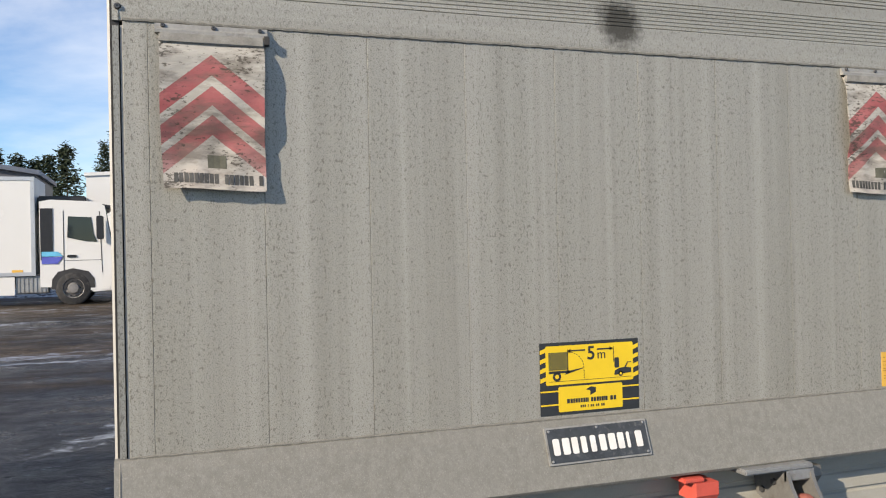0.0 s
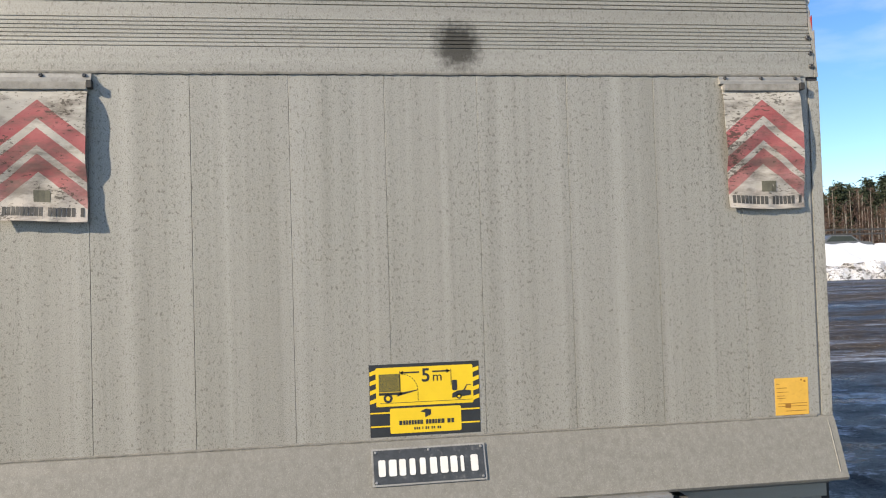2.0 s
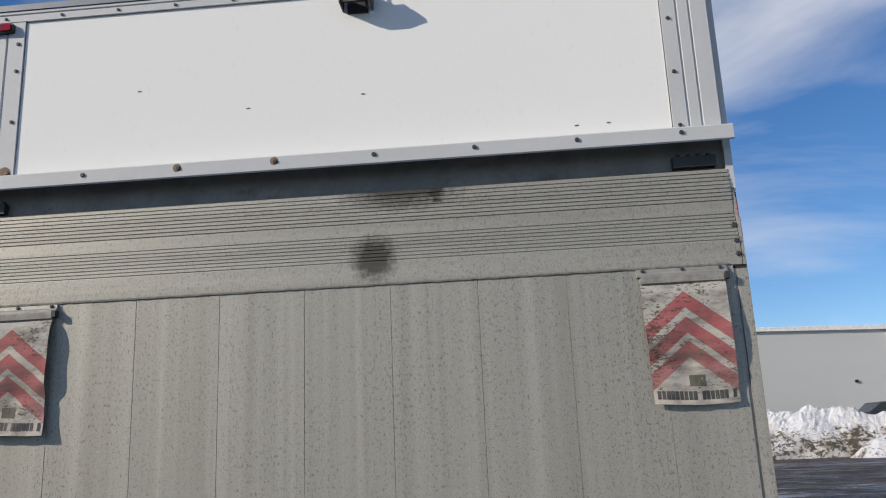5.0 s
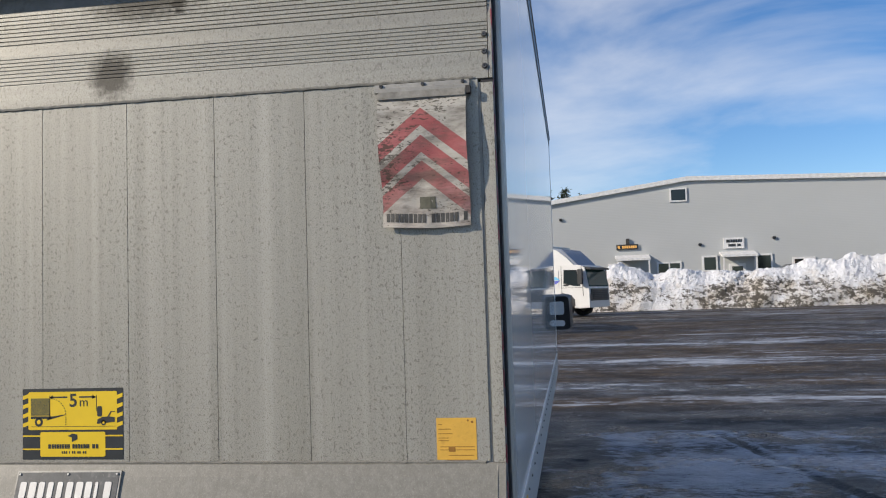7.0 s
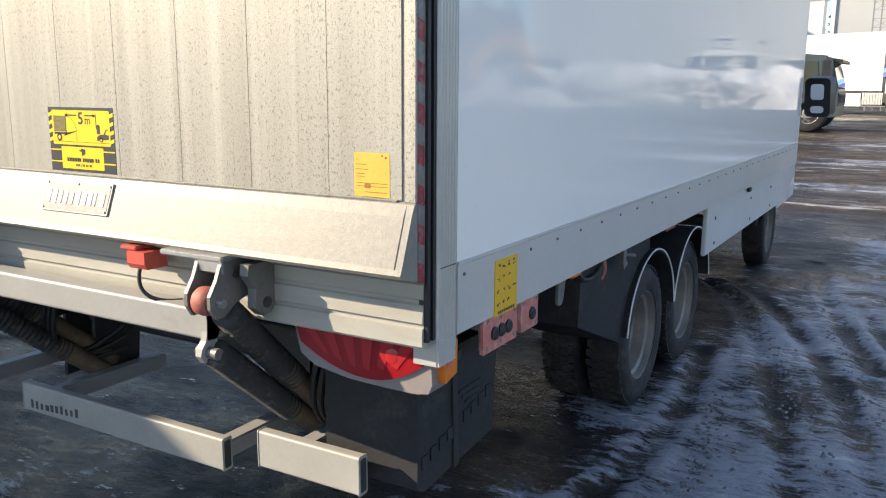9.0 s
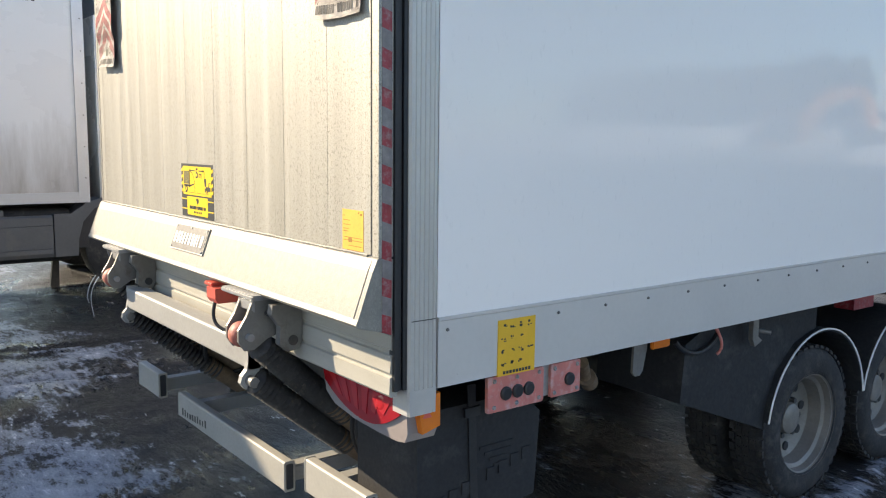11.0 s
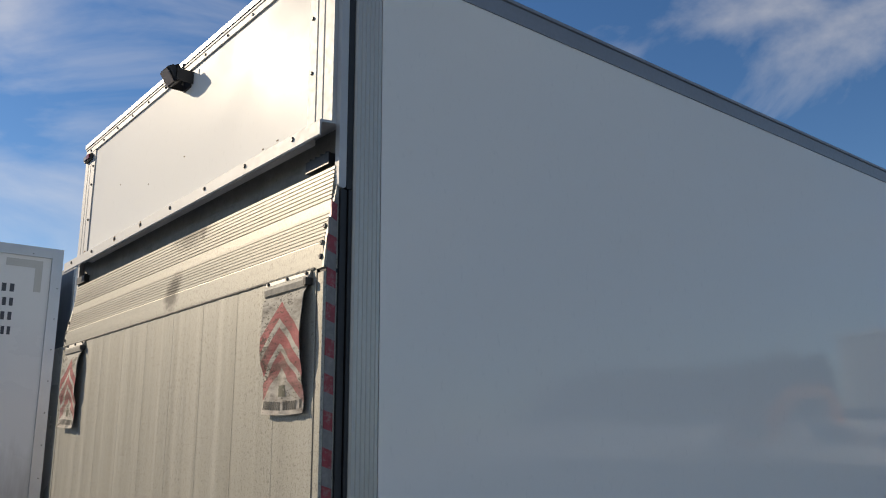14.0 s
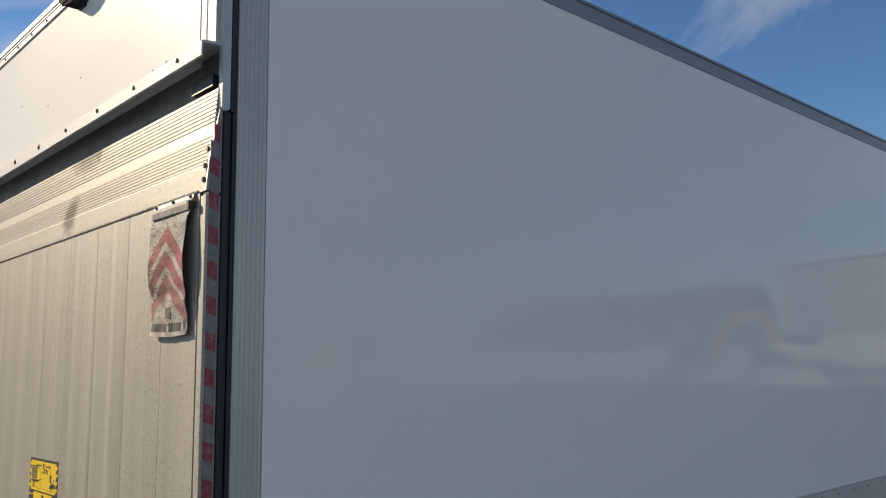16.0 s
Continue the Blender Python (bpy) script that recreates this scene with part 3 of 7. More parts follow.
def build_ground():
    near_x = [-8.0 + 0.1 * i for i in range(70)] + [-1.0 + 0.04 * i for i in range(126)] + [4.1 + 0.1 * i for i in range(50)]
    near_y = [-3.6 + 0.1 * i for i in range(30)] + [-0.6 + 0.04 * i for i in range(211)] + [7.85 + 0.08 * i for i in range(32)]
    xs = [-600, -300, -150, -80, -50, -35, -25, -20, -16, -13, -11, -9.5, -8.6] + near_x + [9.5, 10.5] + [12.0 + 1.5 * i for i in range(23)] + [50, 60, 90, 150, 300, 600]
    ys = [-600, -300, -150, -70, -40, -25, -15, -10, -7, -5.4, -4.3] + near_y + [10.8 + 0.6 * i for i in range(40)] + [35 + 1.5 * i for i in range(20)] + [70, 90, 120, 170, 300, 600]
    track = {}
    for k, pts in enumerate(RUTS):
        for p, q in zip(pts, pts[1:]):
            for f in (0.0, 0.5):
                m = p.lerp(q, f)
                track.setdefault((int(m.x // 0.4), int(m.y // 0.4)), []).append((m.x, m.y, k))
    verts, faces = [], []
    for y in ys:
        for x in xs:
            z = ground_height(x, y)
            if -8.6 < x < 9.5 and -4.3 < y < 11.0:
                fade = min(1.0, (x + 8.6), (9.5 - x), (y + 4.3), (11.0 - y) * 0.5)
                r = 0.014 * noise.noise((x * 0.9, y * 0.8, 3.0)) + 0.010 * noise.noise((x * 2.6, y * 2.1, 7.0)) + 0.007 * noise.noise((x * 6.1, y * 5.3, 1.0)) + 0.004 * noise.noise((x * 13.0, y * 11.0, 5.0))
                best = {}
                i, j = int(x // 0.4), int(y // 0.4)
                for a in (-1, 0, 1):
                    for b in (-1, 0, 1):
                        for px, py, k in track.get((i + a, j + b), ()):
                            d = math.hypot(px - x, py - y)
                            if d < best.get(k, 9.0):
                                best[k] = d
                for k, d in best.items():
                    grip = 0.65 + 0.7 * noise.noise((x * 0.8 + 7 * k, y * 0.8, 9.0)) + 0.35 * noise.noise((x * 8.0, y * 8.0, 2.0))
                    r += rut_profile(d, max(0.0, grip))
                z += r * fade
            verts.append((x, y, z))
    n = len(xs)
    for j in range(len(ys) - 1):
        for i in range(n - 1):
            k = j * n + i
            faces.append((k, k + 1, k + n + 1, k + n))
    me = bpy.data.meshes.new("ground")
    me.from_pydata(verts, [], faces)
    me.materials.append(GROUND)
    me.shade_smooth()
    tagged(new("ground", me), "wet gravel yard with packed ice and old snow", "ground", kind="structure")


build_ground()

# ---- the box lorry with its tail lift ----
XL, XR, YF = -1.197, 1.277, 6.60      # outer sides and front of the box
Z_SKIRT, Z_SEAM, Z_RAIL, Z_ROOF = 0.925, 1.122, 3.30, 3.385
truck = thing("box_truck", (0.03, 3.4, 0.0), "white box lorry with closed aluminium tail lift, parked on ice", "truck")


def box_body():
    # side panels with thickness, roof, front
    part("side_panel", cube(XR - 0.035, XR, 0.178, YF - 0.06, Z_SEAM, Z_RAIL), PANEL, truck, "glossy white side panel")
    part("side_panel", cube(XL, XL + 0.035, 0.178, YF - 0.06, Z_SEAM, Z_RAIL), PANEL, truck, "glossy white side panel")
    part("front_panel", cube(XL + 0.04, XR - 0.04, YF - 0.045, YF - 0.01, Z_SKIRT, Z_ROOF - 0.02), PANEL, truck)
    part("roof", cube(XL + 0.03, XR - 0.03, 0.07, YF - 0.03, Z_ROOF - 0.06, Z_ROOF - 0.01), WHITE_PROFILE, truck)
    part("floor_frame", cube(XL + 0.04, XR - 0.04, 0.13, YF - 0.05, Z_SKIRT + 0.02, Z_SEAM - 0.01), DARK_STEEL, truck)
    for s, x in ((1, XR), (-1, XL)):
        # roof rail with a small overhanging lip
        pts = [(x - s * 0.05, Z_RAIL), (x + s * 0.004, Z_RAIL), (x + s * 0.006, Z_RAIL + 0.062), (x + s * 0.012, Z_RAIL + 0.066), (x + s * 0.012, Z_RAIL + 0.078), (x - s * 0.012, Z_ROOF), (x - s * 0.05, Z_ROOF)]
        part("roof_rail", prism(pts, "y", 0.075, YF), ROOF_RAIL, truck, "grey roof rail")
        # skirt profile under the panel
        pts = [(x - s * 0.03, Z_SKIRT), (x + s * 0.002, Z_SKIRT), (x + s * 0.002, Z_SKIRT + 0.006), (x + s * 0.0025, Z_SKIRT + 0.03), (x + s * 0.003, Z_SEAM - 0.012), (x + s * 0.006, Z_SEAM - 0.008), (x + s * 0.006, Z_SEAM), (x - s * 0.03, Z_SEAM)]
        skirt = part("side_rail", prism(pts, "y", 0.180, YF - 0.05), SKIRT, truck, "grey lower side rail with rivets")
        ys = [0.21, 0.639, 0.852] + [1.065 + 0.2185 * i for i in range(25)]
        screws(skirt, [(x + s * 0.004, y, 1.083 if y > 0.3 else 1.085) for y in ys if y < YF - 0.1], 0.005, "x", s, "rivet", STEEL_MID)
        # ribbed corner posts of the rear frame: a round front and five ribs on the side
        pts = [(x - s * 0.075, 0.084), (x - s * 0.006, 0.084), (x, 0.090)]
        y = 0.098
        for k in range(5):
            pts += [(x, y), (x - s * 0.0022, y + 0.002), (x - s * 0.0022, y + 0.005), (x, y + 0.007)]
            y += 0.015
        pts += [(x, 0.1745), (x - s * 0.075, 0.1745)]
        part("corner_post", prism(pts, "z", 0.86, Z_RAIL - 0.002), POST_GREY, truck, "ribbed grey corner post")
        part("front_corner", prism([(x - s * 0.06, YF - 0.06), (x, YF - 0.06), (x + s * 0.003, YF - 0.03), (x - s * 0.025, YF), (x - s * 0.06, YF)], "z", Z_SKIRT, Z_ROOF - 0.02), ALU_PROFILE, truck)
        # upper white post beside the rear panel, with rounded end, and the black seal below it
        pts = rounded(0.036, 0.061, 2.548, Z_ROOF - 0.04, 0.010)
        part("upper_post", prism(pts, "x", x - s * 0.03, x - s * 0.008), FRAME_GREY, truck)
        part("rubber_seal", cube(x - s * 0.033, x - s * 0.009, 0.064, 0.083, 2.548, Z_ROOF - 0.05), RUBBER, truck, "black rubber edge seal")
        for q, w in ((0.044, 0.012), (0.058, 0.010), (0.071, 0.012)):
            part("rubber_seal", cube(x - s * 0.033, x - s * (0.008 + (0.006 if q == 0.058 else 0)), q, q + w, 0.935, 2.545), RUBBER, truck, "black rubber edge seal")
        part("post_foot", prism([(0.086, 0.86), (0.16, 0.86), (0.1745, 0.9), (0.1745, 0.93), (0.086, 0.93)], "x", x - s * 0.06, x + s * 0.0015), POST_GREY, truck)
    # joint in the corner post
    part("post_joint", cube(XR - 0.01, XR + 0.0008, 0.092, 0.172, 1.119, 1.121), DARK_GAP, truck)


def rear_top():
    """The fixed panel above the lift, its frame profiles, lamps and the cover strip."""
    y0 = 0.028
    pan = part("rear_panel", cube(-1.027, 1.10, y0, y0 + 0.03, 2.725, 3.312), WHITE, truck, "white rear panel above the tail lift")
    for i, (x, z) in enumerate([(0.803, 2.788), (0.902, 2.79), (-0.62, 3.02), (0.13, 2.95), (-0.25, 2.93)]):
        part("chip", cube(x, x + 0.012, y0 - 0.0012, y0, z, z + 0.004), RUST, pan)
    for x0, x1 in ((-1.18, -1.030), (1.103, 1.247)):
        pts = [(x0, y0 - 0.006), (x0 + 0.045, y0 - 0.006), (x0 + 0.047, y0 - 0.002), (x0 + 0.052, y0 - 0.002), (x0 + 0.054, y0 - 0.006), (x0 + 0.085, y0 - 0.006), (x0 + 0.087, y0 - 0.002), (x0 + 0.092, y0 - 0.002), (x0 + 0.094, y0 - 0.006), (x1, y0 - 0.006), (x1, y0 + 0.035), (x0, y0 + 0.035)]
        pr = part("frame_profile", prism(pts, "z", 2.742, 3.313), FRAME_GREY, truck, "pale grey ribbed frame profile")
        xm = x0 + 0.02 if x0 > 0 else x1 - 0.02
        screws(pr, [(xm, y0 - 0.0065, z) for z in (2.765, 2.945, 3.13, 3.23)], 0.0065)
    part("rust_mark", turned([(0.022, 0), (0.018, 0.0006)], (-1.060, y0 - 0.0068, 2.765), 14, "y"), RUST, truck)
    top = part("top_profile", prism([(y0 - 0.008, 3.314), (y0 - 0.008, 3.338), (y0 - 0.002, 3.340), (y0 - 0.010, 3.343), (y0 - 0.010, 3.352), (y0 + 0.05, 3.37), (y0 + 0.05, 3.314)], "x", -1.18, 1.247), FRAME_GREY, truck)
    screws(top, [(-1.1 + 0.2 * i, y0 - 0.0085, 3.327) for i in range(12)], 0.0055)
    part("roof_edge", cube(-1.187, 1.262, y0 - 0.014, y0 + 0.06, 3.354, 3.376), ROOF_RAIL, truck)
    # cover strip: an angle that overhangs the lift
    st = part("cover_strip", prism([(y0 - 0.003, 2.745), (-0.026, 2.74), (-0.030, 2.736), (-0.030, 2.694), (-0.026, 2.69), (-0.024, 2.732), (y0 - 0.003, 2.737)], "x", -1.200, 1.266), FRAME_GREY, truck, "pale grey cover strip")
    screws(st, [(-1.075 + 0.3125 * i, -0.0303, 2.721) for i in range(8)], 0.0075)
    for x in (-0.453, -0.14):
        part("rust_spot", turned([(0.014, 0), (0.01, 0.0006)], (x, -0.0302, 2.722), 10, "y"), RUST, st)
    # dark gap behind the lift's top edge, and the lock boxes in it
    part("gap_plate", cube(-1.18, 1.247, 0.055, 0.075, 2.50, 2.76), STEEL_MID, truck)
    for x0, x1 in ((-1.175, -1.055), (1.09, 1.22)):
        bm = cube(x0, x1, 0.03, 0.06, 2.63, 2.665)
        for i in range(4):
            rod(bm, (x0 + 0.02 + 0.03 * i, 0.04, 2.66), (x0 + 0.02 + 0.03 * i, 0.04, 2.672), 0.008)
        part("lock_box", bm, BLACK_PLASTIC, truck, "black lock fitting")
    # marker lamps
    for x in (-1.115, 1.075):
        body = part("marker_lamp", prism(rounded(x - 0.05, x + 0.05, 3.270, 3.304, 0.006), "y", y0 - 0.002, y0 - 0.022), BLACK_PLASTIC, truck, "small red and white marker lamp")
        part("lens", prism(rounded(x - 0.042, x + 0.008, 3.276, 3.298, 0.003), "y", y0 - 0.022, y0 - 0.028), LAMP_CLEAR, body)
        part("lens", prism(rounded(x + 0.01, x + 0.044, 3.275, 3.299, 0.003), "y", y0 - 0.022, y0 - 0.028), LAMP_RED, body)
    # working lamp with its bracket, tilted down
    lamp = part("work_lamp", cube(-0.055, 0.055, -0.035, 0.015, -0.045, 0.045), BLACK_PLASTIC, truck, "black working lamp on a bracket", bevel=0.006)
    lamp.matrix_world = pose(0.125, -0.038, 3.285, 32, 0, 0) @ Matrix.Scale(0.76, 4)
    fins = bmesh.new()
    for i in range(6):
        box(fins, -0.05 + 0.02 * i, -0.045 + 0.02 * i, 0.015, 0.033, -0.038, 0.038)
    f = part("cooling_fins", fins, BLACK_PLASTIC)
    f.parent = lamp
    g = part("lens", cube(-0.047, 0.047, -0.038, -0.035, -0.038, 0.038), LAMP_CLEAR)
    g.parent = lamp
    bm = cube(0.09, 0.16, y0 - 0.006, y0, 3.24, 3.308)
    box(bm, 0.073, 0.078, -0.04, y0, 3.25, 3.30)
    box(bm, 0.172, 0.177, -0.04, y0, 3.25, 3.30)
    rod(bm, (0.16, -0.01, 3.24), (0.16, -0.01, 3.33), 0.004, 6)
    part("lamp_bracket", bm, DARK_STEEL, truck)


SEAMS = [-1.105 + 0.2632 * i for i in range(9)]  # joints between the planks of the lift


def lift_platform():
    gate = part("lift_platform", cube(-1.165, 1.228, 0.0035, 0.043, 1.10, 2.302), CLAMP, truck, "closed tail lift platform of weathered aluminium planks")
    edges = [-1.16] + SEAMS + [1.222]
    for a, b in zip(edges, edges[1:]):
        g = 0.0006
        pts = [(a + g, 0.0034), (a + g, 0.0003), (a + g + 0.0004, 0.0)]
        pts += [(b - g - 0.0004, 0.0), (b - g, 0.0003), (b - g, 0.0034)]
        part("plank", prism(pts, "z", 1.300, 2.311), ALU, gate)
    # weld beads above and below the planks
    for z, w in ((2.3155, 0.008), (1.297, 0.007)):
        line = [(-1.16 + 2.37 * i / 260, -0.0005 + random.uniform(-0.0012, 0.0008), z + random.uniform(-0.0012, 0.0012)) for i in range(261)]
        bm = tube(line, w * 0.55, 6)
        part("weld_bead", bm, ALU_LIP, gate, smooth=True)
    # upper flat band and the ribbed tapering tip
    prof = [(0.0015, 2.313), (0.0015, 2.386)]
    z = 2.388
    y = 0.002

    def ribs(n, z, y, dz, dy):
        out = []
        for k in range(n):
            out += [(y, z), (y + 0.0055, z + 0.0008), (y + 0.0055, z + 0.0030), (y + dy, z + 0.0038), (y + dy, z + dz)]
            z, y = z + dz, y + dy
        return out, z, y

    a, z, y = ribs(8, z, y, 0.0118, 0.0026)
    prof += a
    prof += [(y, z), (y + 0.001, z + 0.030)]
    z, y = z + 0.032, y + 0.001
    a, z, y = ribs(8, z, y, 0.0127, 0.0012)
    prof += a
    prof += [(y, z), (y + 0.004, 2.619), (0.043, 2.619), (0.043, 2.306)]
    part("ribbed_tip", prism(prof, "x", -1.168, 1.250), ALU_RIBBED, gate, "ribbed aluminium tip with oil stains")
    # edge rails left and right, with bolts on their upper ends
    for s, x0, x1 in ((-1, -1.182, -1.168), (1, 1.2295, 1.2615)):
        pts = [(x0, 0.0), (x1, -0.002), (x1, 0.043), (x0, 0.043)] if s > 0 else [(x0, -0.002), (x1, 0.0), (x1, 0.043), (x0, 0.043)]
        part("edge_rail", prism(pts, "z", 1.297, 2.30), ALU, gate)
        up = part("edge_rail", prism([(-0.002, 2.312), (0.006, 2.40), (0.03, 2.525), (0.036, 2.56), (0.043, 2.56), (0.043, 2.312)], "x", x0 if s < 0 else 1.252, x1), ALU, gate)
        screws(up, [(x0 + 0.012, 0.0, 2.345), (x0 + 0.012, 0.012, 2.435), (x0 + 0.012, 0.003, 2.385)], 0.008)
        part("rail_gap", cube(x0 - 0.001, x1 + 0.001, 0.006, 0.042, 2.300, 2.312), DARK_GAP, gate)
    # lip that slants outwards at the foot
    lip = [(0.0, 1.296), (-0.006, 1.292), (-0.020, 1.262), (-0.064, 1.142), (-0.071, 1.128), (-0.066, 1.120), (-0.052, 1.116), (0.012, 1.100), (0.040, 1.085), (0.043, 1.290)]
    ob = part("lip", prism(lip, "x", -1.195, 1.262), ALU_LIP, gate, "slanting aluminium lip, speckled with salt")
    bead = bmesh.new()
    for x in (-1.182, 1.240):
        tube([(x, -0.0060, 1.29), (x, -0.0205, 1.262), (x, -0.0645, 1.142)], 0.0016, 6, bead)
    parts("weld_bead", bead, ALU_LIP, ob)
    # red and white tape on the platform's edge
    z, k = 1.095, 0
    while z < 2.51:
        h = 0.0485
        top = min(z + h, 2.52)
        yb = 0.008 if z < 2.40 else 0.008 + (z - 2.40) * 0.2
        yy0 = yb
        bm = prism([(yy0, z + 0.005), (0.037, z - 0.005), (0.037, top - 0.005), (yy0, top + 0.005)], "x", 1.2605 if z > 1.29 else 1.2560, 1.2632 if z > 1.29 else 1.2636)
        part("tape_piece", bm, TAPE_RED if k % 2 == 0 else TAPE_WHITE, gate)
        z += h
        k += 1
    # lower apron behind the lip
    pts = [(0.040, 1.10), (0.040, 1.048), (0.046, 1.044), (0.046, 1.034), (0.040, 1.030), (0.036, 0.985), (0.043, 0.981), (0.043, 0.974), (0.036, 0.970), (0.034, 0.925), (0.040, 0.918), (0.060, 0.918), (0.060, 1.10)]
    part("apron", prism(pts, "x", -1.178, 1.258), APRON, truck, "aluminium apron plate under the lift")
    part("apron_back", cube(-1.19, 1.24, 0.062, 0.11, 0.93, 1.12), DARK_STEEL, truck)


def flag(xc, seed, curl):
    """A cloth warning flag under a clamp strip, bowed away from the plate."""
    nx, nz, w, h = 14, 20, 0.243, 0.366

    def spot(u, v, lift=0.0):
        """A place on the cloth's face, in its own axes."""
        x = (u - 0.5) * w * (1 - 0.03 * v) - 0.002 + 0.0015 * math.sin(7 * v + seed) + curl * 0.010 * v
        belly = 0.014 + 0.020 * math.sin(math.pi * min(1, v * 1.15)) * (0.45 + 0.9 * abs(u - 0.45) ** 1.3) + 0.006 * (1 - v)
        crease = -0.008 * math.exp(-((v - 0.68) / 0.035) ** 2)
        wave = 0.0022 * math.sin(11 * v + 5 * u + seed) + 0.002 * math.sin(3 * u + 17 * v * u + 2 * seed)
        flare = 0.018 * max(0.0, (v - 0.72) / 0.28) ** 2 * (1.0 if seed < 2 else 0.35)
        right = flare + 0.004 * u * math.sin(math.pi * v)
        y = -(0.80 * belly * min(1, v * 7 + 0.25) + right + crease + wave * min(1, 3 * v)) - lift
        return (x, y, -v * h + 0.004 * math.sin(4 * u + seed) * v)

    bm = bmesh.new()
    sheets = []
    for off in (0.0, 0.0018):
        rows = []
        for j in range(nz + 1):
            v = j / nz
            row = []
            for i in range(nx + 1):
                u = i / nx
                p = spot(u, v)
                row.append(bm.verts.new((p[0], p[1] + off, p[2])))
            rows.append(row)
        sheets.append(rows)
    for k, rows in enumerate(sheets):
        for a, b in zip(rows, rows[1:]):
            for i in range(nx):
                f = (a[i], a[i + 1], b[i + 1], b[i])
                bm.faces.new(f if k == 0 else f[::-1])
    for j in range(nz):
        for i in (0, nx):
            bm.faces.new((sheets[0][j][i], sheets[0][j + 1][i], sheets[1][j + 1][i], sheets[1][j][i]))
    for i in range(nx):
        for j in (0, nz):
            bm.faces.new((sheets[0][j][i], sheets[0][j][i + 1], sheets[1][j][i + 1], sheets[1][j][i]))
    base = thing("warning_flag", (xc, 0.0, 2.284), "torn white cloth flag with faded red chevrons, dirty", "flag", "warning flags on the tail lift")
    cl = part("cloth", bm, flag_material(seed), base, smooth=True)
    cl.matrix_parent_inverse = Matrix()
    # clamp strip with three bolts, sewn hem
    st = part("clamp_strip", prism([(-0.001, 2.3105), (-0.007, 2.3105), (-0.009, 2.300), (-0.015, 2.294), (-0.015, 2.287), (-0.001, 2.287)], "x", xc - 0.130, xc + 0.130), CLAMP, base, "dull grey steel clamp strip")
    screws(st, [(xc - 0.112, -0.0085, 2.3055), (xc + 0.003, -0.0085, 2.3055), (xc + 0.112, -0.0085, 2.3055)], 0.0055)
    hem = part("hem", cube(xc - 0.122, xc + 0.121, -0.018, -0.006, 2.264, 2.287), plain("hem_cloth", (0.30, 0.29, 0.26), 0.85, 0.0, 0.3, 0.03, 0.003, 0.4, (0.15, 0.13, 0.1)), base, bevel=0.003)
    part("end_clip", cube(xc + 0.121, xc + 0.133, -0.024, -0.002, 2.270, 2.290), DARK_STEEL, base)
    # print at the foot of the cloth: a small box mark and a line of plain blocks
    def printed(name, u0, u1, v0, v1, mt):
        q = bmesh.new()
        n = 3
        rows = [[q.verts.new(spot(u0 + (u1 - u0) * i / n, v, 0.0008)) for i in range(n + 1)] for v in (v0, v1)]
        for i in range(n):
            q.faces.new((rows[0][i], rows[0][i + 1], rows[1][i + 1], rows[1][i]))
        ob = part(name, q, mt, cl)
        ob.matrix_parent_inverse = Matrix()

    u = 0.04 if seed > 2 else 0.10
    step = (0.975 - u) / 18
    for k in range(18):
        if k not in (9, 16):
            printed("print_block", u + step * k, u + step * (k + 0.80), 0.897, 0.962, LETTER_DARK)
    printed("box_mark", 0.43, 0.61, 0.775, 0.86, GREEN)
    return base


